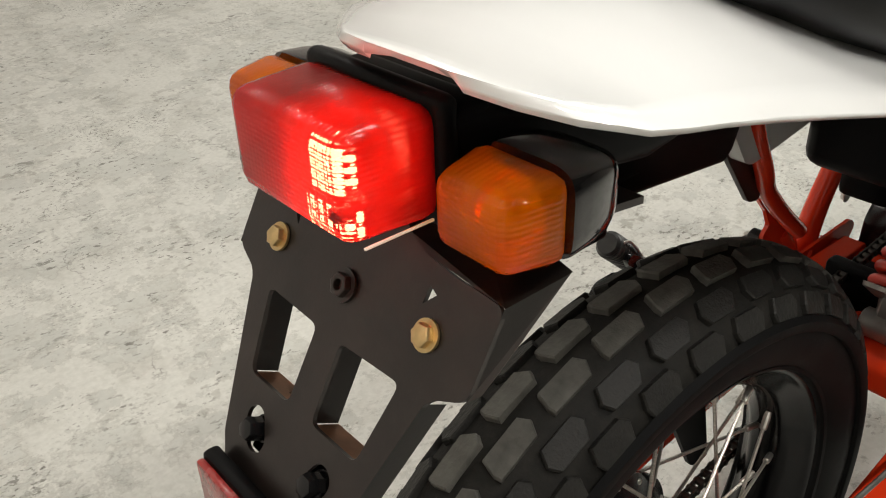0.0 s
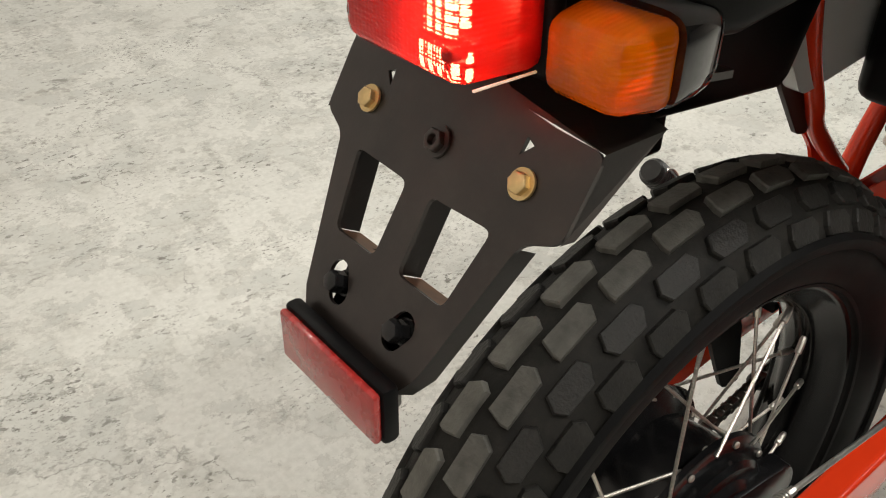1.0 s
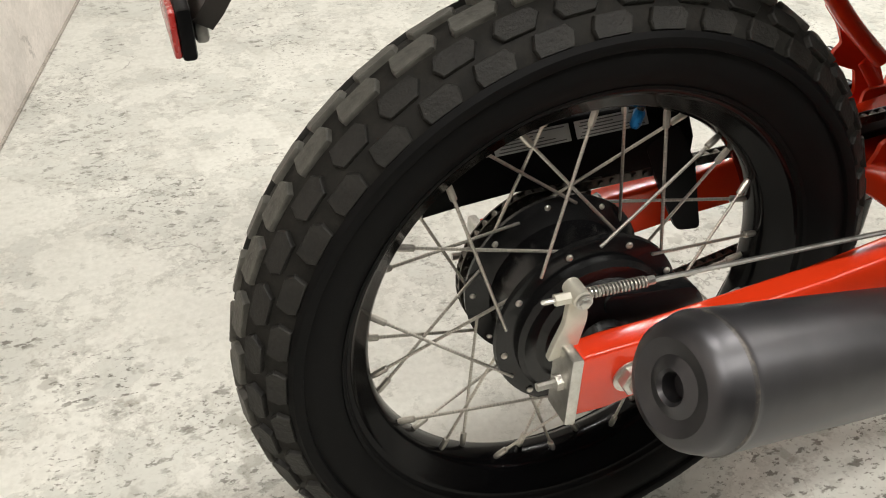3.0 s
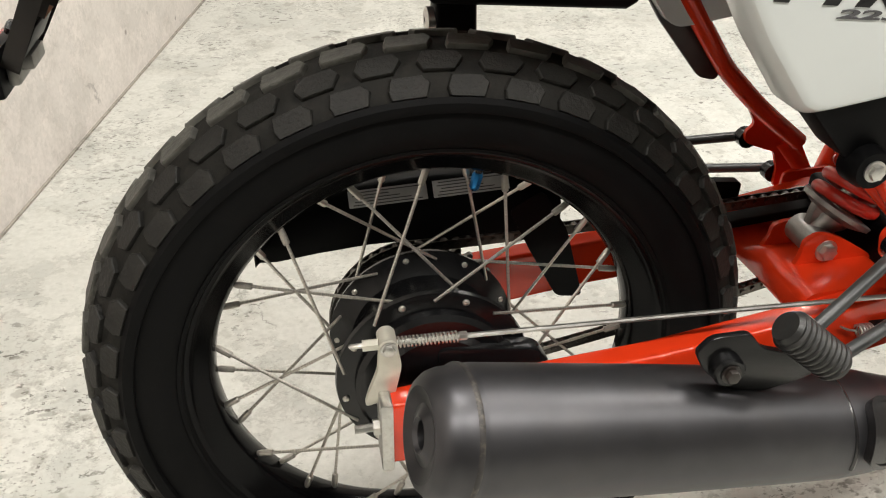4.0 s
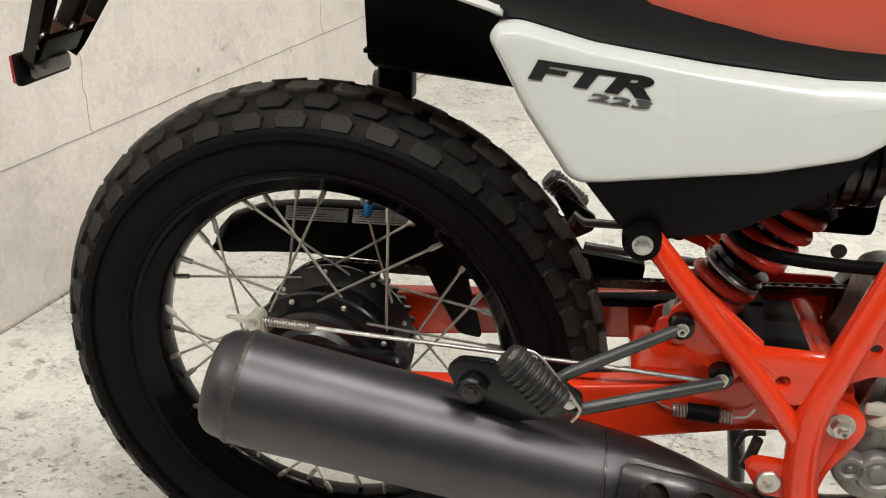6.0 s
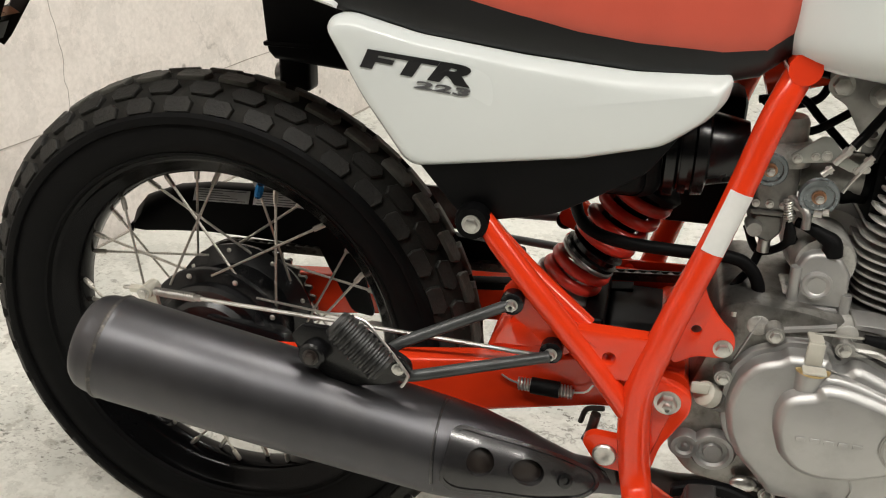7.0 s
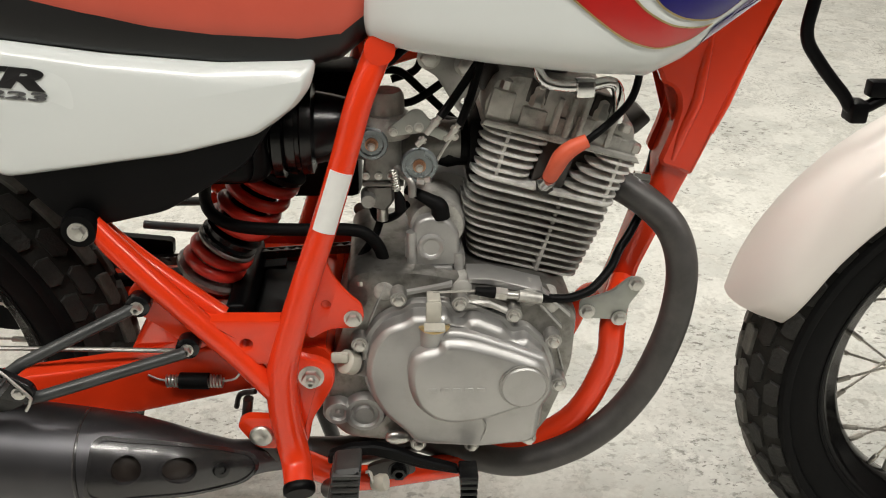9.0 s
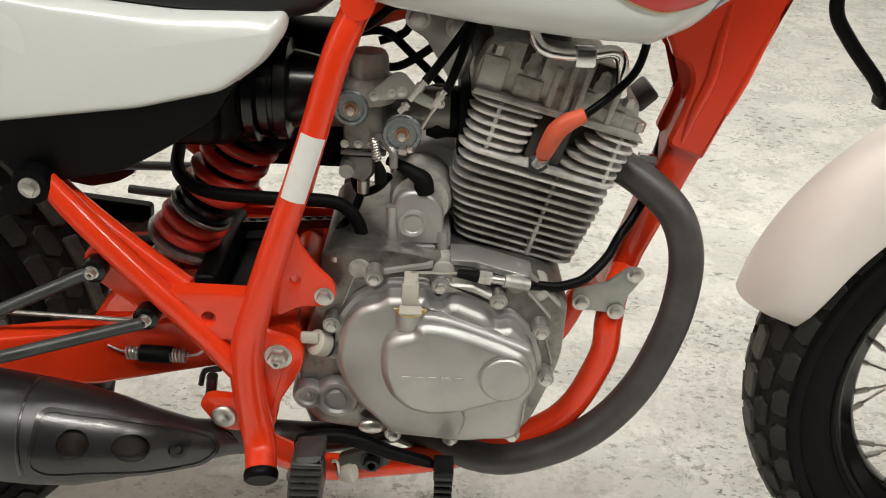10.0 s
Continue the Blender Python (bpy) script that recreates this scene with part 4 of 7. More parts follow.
# main frame
for s in (-1, 1):
    post = part("seat_post_tube", tube([(0.665, s * 0.040, 0.452), (0.642, s * 0.072, 0.430), (0.625, s * 0.094, 0.406), (0.612, s * 0.109, 0.380), (0.600, s * 0.118, 0.350), (0.585, s * 0.126, 0.298), (0.568, s * 0.134, 0.243), (0.548, s * 0.140, 0.185), (0.532, s * 0.144, 0.135), (0.519, s * 0.145, 0.088), (0.516, s * 0.145, 0.054), (0.518, s * 0.146, 0.022), (0.522, s * 0.148, -0.008), (0.527, s * 0.158, -0.030), (0.531, s * 0.180, -0.042)],
                                       [0.0130, 0.0130, 0.0130, 0.0128, 0.0126, 0.0126, 0.0128, 0.0135, 0.0145, 0.0158, 0.0165, 0.0165, 0.0165, 0.0160, 0.0155], 20), RED, bike, "orange-red frame tube")
    diag = part("frame_stay", tube([(0.353, s * 0.140, 0.243), (0.3715, s * 0.142, 0.219), (0.4085, s * 0.145, 0.1755), (0.4465, s * 0.146, 0.132), (0.476, s * 0.1455, 0.097), (0.512, s * 0.145, 0.050)][0 if s < 0 else 3:], [0.0095, 0.0116, 0.0118, 0.0118, 0.0118, 0.0118][0 if s < 0 else 3:], 18), RED, bike, "orange-red diagonal frame tube")
    if s < 0:
        part("gusset", plate(rounded([(0.438, 0.149), (0.452, 0.1425), (0.533, 0.1415), (0.522, 0.092), (0.479, 0.090), (0.456, 0.118)], 0.004), -0.134, -0.150, [ring(0.485, 0.1145, 0.0062)], 0.002), RED, diag)
    part("gusset", plate(rounded([(0.392, 0.190), (0.42, 0.160), (0.445, 0.132), (0.448, 0.110), (0.430, 0.104), (0.408, 0.128), (0.380, 0.150), (0.376, 0.172)] if s < 0 else
                                        [(0.3696, 0.207), (0.394, 0.1815), (0.408, 0.157), (0.397, 0.149), (0.400, 0.1345), (0.427, 0.1235), (0.438, 0.120), (0.446, 0.096), (0.4445, 0.074), (0.479, 0.065), (0.4995, 0.065), (0.491, 0.094), (0.4725, 0.1255), (0.443, 0.157), (0.418, 0.180), (0.385, 0.214)], 0.006), s * 0.138, s * 0.143), RED, diag)
    if s < 0:
        part("engine_plate", plate(rounded([(0.560, 0.215), (0.567, 0.192), (0.573, 0.178), (0.586, 0.160), (0.600, 0.147), (0.601, 0.131), (0.593, 0.1215), (0.566, 0.121), (0.545, 0.108), (0.535, 0.15)], 0.008), s * 0.128, s * 0.133, [ring(0.5635, 0.149, 0.005)], 0.0008), RED, post)
    part("pivot_plate", plate(rounded([(0.515, 0.105), (0.535, 0.092), (0.556, 0.087), (0.5685, 0.078), (0.570, 0.060), (0.558, 0.036), (0.545, 0.014), (0.539, -0.017), (0.525, -0.040), (0.512, 0.02)], 0.009), s * 0.130, s * 0.141, bevel=0.003), RED, post)
    if s > 0:
        part("inner_plate", plate(rounded([(0.445, 0.100), (0.590, 0.104), (0.606, 0.09), (0.572, 0.03), (0.54, -0.03), (0.442, -0.02), (0.446, 0.04)], 0.01), 0.122, 0.126, [ring(0.4916, 0.091, 0.006)]), RED, post)
    bolt(post, (0.546, s * 0.141, 0.069), 0.0088, 0.008, turn=(0, 0, 0 if s < 0 else 180))
    part("axle_end", lathe([(s * 0.148, 0.0052), (s * 0.1555, 0.005), (s * 0.1560, 0.0042), (s * 0.1560, 0.0024), (s * 0.153, 0.0022), (s * 0.153, 0)], 20, at=(0.546, 0, 0.069)), STEEL, post)
    bolt(post, (0.590, s * 0.133, 0.133), 0.0062, 0.006, turn=(0, 0, 0 if s < 0 else 180))
    if s < 0:
        bolt(diag, (0.344, s * 0.152, 0.240), 0.0062, 0.005)
    part("tube_end", lathe([(0.0, 0.0163), (0.003, 0.0170), (0.008, 0.0165), (0.010, 0.0145), (0.010, 0)], 28, "z"), BLACK, post).matrix_basis = along((0.5308, s * 0.1785, -0.0413), (0.5325, s * 0.190, -0.0475))
    cradle = part("cradle_tube", tube(([(0.890, -0.030, 0.118), (0.878, -0.055, 0.100), (0.8735, -0.068, 0.078)] if s < 0 else [(0.893, 0.030, 0.062), (0.884, 0.055, 0.052)]) + [(0.870, s * 0.072, 0.03), (0.832, s * 0.075, -0.045), (0.735, s * 0.08, -0.093), (0.64, s * 0.095, -0.100), (0.58, s * 0.115, -0.088), (0.525, s * 0.14, -0.040)], 0.0145, 16), RED, bike, "orange-red lower frame tube")
    if s < 0:
        part("engine_bracket", plate(rounded([(0.8315, 0.119), (0.842, 0.122), (0.863, 0.129), (0.885, 0.1485), (0.8965, 0.144), (0.8965, 0.132), (0.885, 0.1135), (0.884, 0.094), (0.852, 0.097), (0.832, 0.0985)], 0.006), s * 0.076, s * 0.080, bevel=0.0006), BRACKM, cradle, "grey steel engine bracket")
        for x, z in ((0.876, 0.098), (0.890, 0.141), (0.840, 0.107)):
            bolt(cradle, (x, s * 0.081, z), 0.0058, 0.006)
GUSSET = rounded([(1.030, 0.475), (0.93, 0.425), (0.888, 0.378), (0.903, 0.353), (0.906, 0.345), (0.917, 0.341), (0.924, 0.3325), (0.927, 0.319), (0.922, 0.291), (0.913, 0.261), (0.917, 0.255), (0.934, 0.250), (0.951, 0.2430), (0.967, 0.2886), (0.973, 0.299), (1.005, 0.400)], 0.005)
down = part("down_tube", joined(
    skin([[(x, y, z) for x, y in rounded([(x0, -w), (x1, -w), (x1, w), (x0, w)], 0.009)]
          for z, x0, x1, w in [(0.50, 0.985, 1.038, 0.024), (0.40, 0.955, 1.006, 0.024), (0.30, 0.930, 0.974, 0.024), (0.25, 0.916, 0.955, 0.023), (0.224, 0.909, 0.946, 0.021), (0.205, 0.904, 0.940, 0.020), (0.128, 0.884, 0.913, 0.019), (0.085, 0.872, 0.902, 0.022)]]),
    cast(GUSSET, ((0, -0.018), (0, -0.026), (0.004, -0.030))), cast(GUSSET, ((0, 0.018), (0, 0.026), (0.004, 0.030))), cast(GUSSET, ((0.010, 0.020), (0.010, -0.020)))), RED, bike, "orange-red pressed down tube with gusset")
for s in (-1, 1):
    part("pressed_fold", tube([(0.950, s * 0.0285, 0.395), (0.946, s * 0.0285, 0.355), (0.944, s * 0.0285, 0.325), (0.935, s * 0.0285, 0.295), (0.928, s * 0.0285, 0.262)], [0.003, 0.006, 0.0065, 0.006, 0.003], 10), RED, down)
    part("pressed_fold", tube([(0.995, s * 0.0275, 0.385), (0.976, s * 0.0275, 0.325), (0.964, s * 0.0275, 0.292)], [0.003, 0.005, 0.004], 10), RED, down)
part("backbone", tube([(1.0, 0, 0.48), (0.85, 0, 0.43), (0.70, 0, 0.40), (0.60, 0, 0.37)], 0.024, 16), RED, bike)
part("cross_tube", lathe([(-0.12, 0.014), (0.12, 0.014)], 20, at=(0.62, 0, 0.40)), RED, bike)
ax0, ax1 = Vector((0.5905, -0.1232, 0.3155)), Vector((0.5570, -0.1377, 0.2105))
ad = (ax1 - ax0).normalized()
an = Vector((0.1, -1, 0)) - ad * Vector((0.1, -1, 0)).dot(ad)
an.normalize()
ab = ad.cross(an)
part("sticker", skin([[ax0.lerp(ax1, t) + (an * math.cos(q) + ab * math.sin(q)) * r for q, r in [(q, 0.0143) for q in np.linspace(-0.85, 0.85, 11)] + [(q, 0.0115) for q in np.linspace(0.85, -0.85, 11)]] for t in np.linspace(0.24, 0.78, 5)]), LABEL, bike, "white paper sticker on a frame tube")

# tail: fender, seat, side panels
PANEL = [(0.196, 0.412), (0.203, 0.424), (0.222, 0.4275), (0.285, 0.412), (0.385, 0.3985), (0.48, 0.3905), (0.548, 0.3915), (0.5635, 0.3925), (0.5605, 0.372), (0.547, 0.354), (0.512, 0.3265), (0.440, 0.3085), (0.300, 0.2885), (0.284, 0.2870), (0.272, 0.2925), (0.231, 0.350)]
FACE = [(0.2035, 0.4090), (0.2085, 0.4160), (0.224, 0.4170), (0.285, 0.4035), (0.385, 0.3880), (0.48, 0.3765), (0.540, 0.3755), (0.5525, 0.3795), (0.5510, 0.3690), (0.540, 0.3535), (0.508, 0.3310), (0.440, 0.3140), (0.303, 0.2945), (0.288, 0.2935), (0.277, 0.2980), (0.237, 0.3520)]


def bent_panel(s):
    """The side panel: a rim that turns in along its edges, and a gently domed face."""
    rim, face = rounded(PANEL, 0.008, 4), rounded(FACE, 0.008, 4)
    secs = [[(x, s * 0.105, z) for x, z in rim], [(x, s * 0.133, z) for x, z in rim]]
    for k, y in ((0.3, 0.1375), (0.62, 0.1410), (0.86, 0.1432), (1.0, 0.1440)):
        secs.append([(a[0] + (b[0] - a[0]) * k, s * y, a[1] + (b[1] - a[1]) * k) for a, b in zip(rim, face)])
    cx, cz = FACE_AT
    for k, y in DOME:
        secs.append([(cx + (x - cx) * k, s * y, cz + (z - cz) * k) for x, z in face])
    return skin(secs)


FACE_AT = (0.385, 0.352)
DOME = ((0.94, 0.1444), (0.8, 0.1450), (0.6, 0.1456), (0.35, 0.1461), (0.08, 0.1463))
for s in (-1, 1):
    side = part("side_panel", bent_panel(s), WHITE, bike, "white plastic side panel with black lettering", 70)
    if s < 0:
        part("lower_cover", plate(rounded([(0.27, 0.31), (0.40, 0.325), (0.53, 0.345), (0.50, 0.300), (0.46, 0.275), (0.42, 0.252), (0.345, 0.236), (0.325, 0.246)], 0.01), s * 0.10, s * 0.138, bevel=0.004), BLACK, side, "black plastic lower cover")
fend = [(-0.2530, -0.018, -0.074, 0.5575, 0.5595), (-0.2515, -0.006, -0.086, 0.5570, 0.5602), (-0.2490, 0.003, -0.097, 0.5560, 0.5602), (-0.2440, 0.012, -0.107, 0.5545, 0.5595), (-0.2370, 0.024, -0.116, 0.5520, 0.5585), (-0.2250, 0.041, -0.1225, 0.5485, 0.5572), (-0.21, 0.063, -0.1255, 0.5430, 0.5565),
        (-0.19, 0.087, -0.127, 0.5385, 0.5565), (-0.165, 0.107, -0.128, 0.5335, 0.557), (-0.13, 0.121, -0.129, 0.5255, 0.557), (-0.07, 0.129, -0.130, 0.5100, 0.551), (-0.02, 0.132, -0.132, 0.497, 0.540), (0.10, 0.137, -0.137, 0.466, 0.505), (0.205, 0.139, -0.139, 0.436, 0.46)]
secs = []
for x, yl, yr, ze, zt in fend:
    yc, w = (yl + yr) / 2, (yl - yr) / 2
    top = [(x, yc + w * q, ze + 0.002 + (zt - ze - 0.002) * (1 - abs(q) ** 1.8) - 0.004 * max(0.0, abs(q) - 0.94) / 0.06) for q in (math.sin(a) for a in np.linspace(-math.pi / 2, math.pi / 2, 33))]
    low = [(x + 0.003, yc + (y - yc) * 0.975, z - 0.0040) for _, y, z in reversed(top)]
    secs.append(top + [(x + 0.001, yc + w * 0.998, ze - 0.0035)] + low + [(x + 0.001, yc - w * 0.998, ze - 0.0035)])
part("rear_fender", skin(secs), LITWHITE, bike, "glossy white plastic rear fender", 60)
seat_secs = []
for x, w, zb, zt in [(-0.062, 0.05, 0.548, 0.578), (-0.045, 0.088, 0.540, 0.60), (-0.01, 0.108, 0.520, 0.61), (0.05, 0.122, 0.496, 0.60), (0.12, 0.132, 0.462, 0.58), (0.2, 0.138, 0.424, 0.56), (0.29, 0.140, 0.4015, 0.545), (0.385, 0.140, 0.3905, 0.535), (0.48, 0.138, 0.3815, 0.53), (0.549, 0.132, 0.3780, 0.53), (0.585, 0.125, 0.385, 0.53), (0.612, 0.112, 0.405, 0.53)]:
    seat_secs.append([(x, w * math.copysign(abs(math.cos(a)) ** 0.22, math.cos(a)), (zb + zt) / 2 + (zt - zb) / 2 * math.copysign(abs(math.sin(a)) ** 0.4, math.sin(a))) for a in np.linspace(0, 2 * math.pi, 49)[:-1]])
seat = part("seat", skin(seat_secs), SEATBLACK, bike, "red and black vinyl saddle", 60)
red_secs = []
for x, w, zb, zt in [(0.270, 0.1, 0.462, 0.549), (0.300, 0.139, 0.4375, 0.549), (0.330, 0.1435, 0.4285, 0.547), (0.376, 0.1440, 0.4175, 0.543), (0.43, 0.1440, 0.4075, 0.54), (0.48, 0.1425, 0.4000, 0.54), (0.55, 0.137, 0.3965, 0.54), (0.586, 0.129, 0.3990, 0.54), (0.606, 0.119, 0.4140, 0.54), (0.628, 0.10, 0.450, 0.54)]:
    red_secs.append([(x, w * math.copysign(abs(math.cos(a)) ** 0.25, math.cos(a)), (zb + zt) / 2 + (zt - zb) / 2 * math.copysign(abs(math.sin(a)) ** 0.4, math.sin(a))) for a in np.linspace(0, 2 * math.pi, 49)[:-1]])
part("seat_cover", skin(red_secs), SEATRED, seat, "pebbled red vinyl cover", 60)

# tank
tank_secs = []
for x, w, zb, zt in [(0.600, 0.10, 0.412, 0.52), (0.612, 0.128, 0.398, 0.56), (0.65, 0.142, 0.390, 0.59), (0.72, 0.152, 0.381, 0.61), (0.80, 0.156, 0.373, 0.625), (0.86, 0.150, 0.369, 0.63), (0.89, 0.142, 0.382, 0.63), (0.93, 0.13, 0.41, 0.625), (0.98, 0.105, 0.442, 0.61), (1.02, 0.07, 0.475, 0.59)]:
    sec = []
    for a in np.linspace(0, 2 * math.pi, 41)[:-1]:
        c, s_ = math.cos(a), math.sin(a)
        e = 0.55 if s_ > 0 else 0.28
        sec.append((x, w * math.copysign(abs(c) ** 0.5, c), zb + (zt - zb) * (0.5 + 0.5 * math.copysign(abs(s_) ** e, s_))))
    tank_secs.append(sec)
tank = part("fuel_tank", skin(tank_secs), WHITE, bike, "white fuel tank with red and blue stripes", 60)

TANK = [(0.600, 0.10, 0.412, 0.52), (0.612, 0.128, 0.398, 0.56), (0.65, 0.142, 0.390, 0.59), (0.72, 0.152, 0.381, 0.61), (0.80, 0.156, 0.373, 0.625), (0.86, 0.150, 0.369, 0.63), (0.89, 0.142, 0.382, 0.63), (0.93, 0.13, 0.41, 0.625), (0.98, 0.105, 0.442, 0.61), (1.02, 0.07, 0.475, 0.59)]


def tank_y(x, z):
    """Half width of the tank at a place on its side."""
    w, zb, zt = (float(np.interp(x, [r[0] for r in TANK], [r[i] for r in TANK])) for i in (1, 2, 3))
    q = max(-1, min(1, (z - zb) / (zt - zb) * 2 - 1))
    sn = abs(q) ** (1 / (0.55 if q > 0 else 0.28))
    return w * max(0.0, 1 - sn * sn) ** 0.25


def resample(pts, n):
    line = bez([(x, 0, z) for x, z in pts], 8)
    d = [0]
    for p, q in zip(line, line[1:]):
        d.append(d[-1] + (q - p).length)
    return [(float(np.interp(t, d, [p.x for p in line])), float(np.interp(t, d, [p.z for p in line]))) for t in np.linspace(0, d[-1], n)]


def painted(name, low, high, material, sgn, lift, label="", n=48, m=10):
    """A stripe on the tank's side between two lines."""
    bm = bmesh.new()
    a_, b_ = resample(low, n), resample(high, n)
    grid = []
    for p, q in zip(a_, b_):
        row = []
        for k in range(m + 1):
            x, z = p[0] + (q[0] - p[0]) * k / m, p[1] + (q[1] - p[1]) * k / m
            row.append(bm.verts.new((x, sgn * (tank_y(x, z) + lift), z)))
        grid.append(row)
    for r, t in zip(grid, grid[1:]):
        for k in range(m):
            bm.faces.new((r[k], r[k + 1], t[k + 1], t[k]))
    bmesh.ops.recalc_face_normals(bm, faces=bm.faces)
    return part(name, bm, material, tank, label, 70)


S1 = [(0.69, 0.53), (0.74, 0.485), (0.782, 0.450), (0.816, 0.425), (0.837, 0.414), (0.861, 0.409), (0.889, 0.415), (0.908, 0.427)]
S2 = [(0.745, 0.535), (0.795, 0.487), (0.832, 0.452), (0.848, 0.439), (0.870, 0.4285), (0.892, 0.4255), (0.903, 0.4265), (0.909, 0.4275)]
S3 = [(0.762, 0.535), (0.813, 0.487), (0.849, 0.453), (0.861, 0.4425), (0.880, 0.434), (0.905, 0.4315), (0.922, 0.438), (0.955, 0.463)]
S4 = [(0.80, 0.57), (0.84, 0.53), (0.875, 0.50), (0.89, 0.49), (0.91, 0.485), (0.935, 0.48), (0.95, 0.48), (0.985, 0.49)]
for sgn in (-1, 1):
    painted("red_stripe", S1, S2, TANKRED, sgn, 0.0009, "glossy red tank stripe")
    painted("blue_panel", S3, S4, BLUEPAINT, sgn, 0.0009, "deep blue tank panel")
    painted("blue_edge", [(0.893, 0.3845), (0.93, 0.4105), (0.98, 0.4425), (1.0, 0.459)], [(0.911, 0.4245), (0.935, 0.441), (0.965, 0.462), (0.995, 0.48)], BLUEPAINT, sgn, 0.0009)
    for ln in (S1, S2, S3):
        painted("pinstripe", ln, [(x + 0.0011, z + 0.0013) for x, z in ln], GOLDLINE, sgn, 0.0014, "thin gold pinstripe", m=1)

# tail lamp, indicators, plate bracket
lampbase = part("tail_lamp", joined(box(-0.232, -0.205, -0.047, 0.047, 0.482, 0.532, 0.008, 3), box(-0.240, -0.229, -0.049, 0.049, 0.480, 0.5395, 0.005, 3)), BLACK, bike, "lit red tail lamp on a black base")


def lens_block(x0, x1, yw, z0, z1, taper, bev):
    bm = box(x0, x1, -yw, yw, z0, z1, 0)
    for v in bm.verts:
        if v.co.x < (x0 + x1) / 2:
            v.co.y *= taper
            v.co.z = (z0 + z1) / 2 + (v.co.z - (z0 + z1) / 2) * taper
    bmesh.ops.bevel(bm, geom=bm.edges[:], offset=bev, segments=3, profile=0.5, affect="EDGES")
    return bm


part("lens", lens_block(-0.285, -0.236, 0.0455, 0.4845, 0.5360, 0.93, 0.0085), REDLENS, lampbase, "glowing red plastic lens")
part("lamp_bowl", joined(box(-0.252, -0.236, -0.041, 0.041, 0.488, 0.532, 0.004), box(-0.274, -0.252, -0.040, 0.040, 0.5025, 0.5045, 0.0005), box(-0.274, -0.252, 0.004, 0.006, 0.488, 0.531, 0.0005)), PLATEBLACK, lampbase)
part("plate_window", box(-0.277, -0.241, -0.0437, -0.0424, 0.4850, 0.4861, 0.0003), WINDOW, lampbase, "clear window over the plate bracket, glowing")
for i in range(4):
    for j in range(4):
        if (i, j) in ((0, 0),):
            continue
        part("bulb_facet", box(-0.2745, -0.272, -0.034 + 0.0056 * i, -0.0302 + 0.0056 * i, 0.505 + 0.0048 * j, 0.5082 + 0.0048 * j, 0.0008, 1), LED, lampbase)
for i in range(5):
    for j in range(2):
        part("bulb_facet", box(-0.2745, -0.272, -0.036 + 0.006 * i, -0.0335 + 0.006 * i, 0.489 + 0.006 * j, 0.4935 + 0.006 * j, 0.0008, 1), LED, lampbase)
for y in (-0.034, 0.036):
    part("lens_screw", lathe([(-0.2835, 0.0), (-0.2835, 0.0035), (-0.276, 0.0035)], 14, "x", at=(0, y, 0.5)), PLATEBLACK, lampbase)
bulb = bpy.data.lights.new("tail_bulb", "POINT")
bulb.energy, bulb.color, bulb.shadow_soft_size = TAIL_WATTS, (1.0, 0.6, 0.4), 0.0
bulb_ob = new("tail_bulb", bulb)
bulb_ob.matrix_basis = BIKE @ Matrix.Translation((-0.266, -0.020, 0.516))

for s in (-1, 1):
    cup_rows = []
    for x, k in ((-0.2242, 0.985), (-0.2225, 1.0), (-0.210, 0.97), (-0.200, 0.90), (-0.193, 0.78), (-0.1885, 0.58), (-0.187, 0.35)):
        cup_row = []
        for i in range(32):   # rounded square
            a = 2 * math.pi * (i + 0.5) / 32
            c, q = math.cos(a), math.sin(a)
            cup_row.append((x, s * 0.0798 + 0.0258 * k * math.copysign(abs(c) ** 0.42, c), 0.5025 + 0.0205 * k * math.copysign(abs(q) ** 0.42, q)))
        cup_rows.append(cup_row)
    ind = part("indicator", skin(cup_rows), GLOSS, bike, "orange indicator with a black housing", 50)
    part("lens", moved(lens_block(-0.2565, -0.2238, 0.0254, 0.4824, 0.5226, 0.80, 0.0075), Matrix.Translation((0, s * 0.0798, 0))), AMBER, ind, "amber plastic lens")
    part("bulb", ball(-0.236, s * 0.0798, 0.5025, 0.008), CHROME, ind)
    part("reflector_bowl", lathe([(-0.234, 0.018), (-0.227, 0.012), (-0.2245, 0.006)], 24, "x", at=(0, s * 0.0798, 0.5025)), CHROME, ind)
    part("stalk", tube([(-0.205, s * 0.065, 0.492), (-0.200, s * 0.03, 0.497)], 0.013, 12), BLACK, ind)

# sheet frame: local x = bike y, local z = up the sheet, local -y = out to the rear
ux, uz = Vector((0, -1, 0)), Vector((0.505, 0, 0.863))
uy = uz.cross(ux)
SHEET = Matrix(((ux.x, uy.x, uz.x, -0.259), (ux.y, uy.y, uz.y, 0.0), (ux.z, uy.z, uz.z, 0.4425), (0, 0, 0, 1)))
half = [(0.0, 0.045), (0.016, 0.045), (0.026, 0.036), (0.040, 0.0305), (0.060, 0.0280), (0.0905, 0.027), (0.0900, -0.015), (0.0705, -0.0235), (0.049, -0.105), (0.040, -0.119), (0.0, -0.119)]
outl = [(-x, z) for x, z in half[1:-1]] + [(x, z) for x, z in reversed(half[1:-1])]
holes = []
for s in (-1, 1):
    hh = rounded([(s * 0.0095, -0.0270), (s * 0.0530, -0.0255), (s * 0.0450, -0.0690), (s * 0.0100, -0.0690)], 0.005)
    holes += [hh, [(s * 0.0485, 0.0105), (s * 0.0545, 0.0170), (s * 0.0490, 0.0195)], stadium(s * 0.026, -0.092, 0.024, 0.015, s * 60)]
bracket = part("plate_bracket", plate(rounded(outl, 0.006), 0.0, 0.0025, holes, m=SHEET), PLATEBLACK, bike, "black steel number plate bracket without a plate")

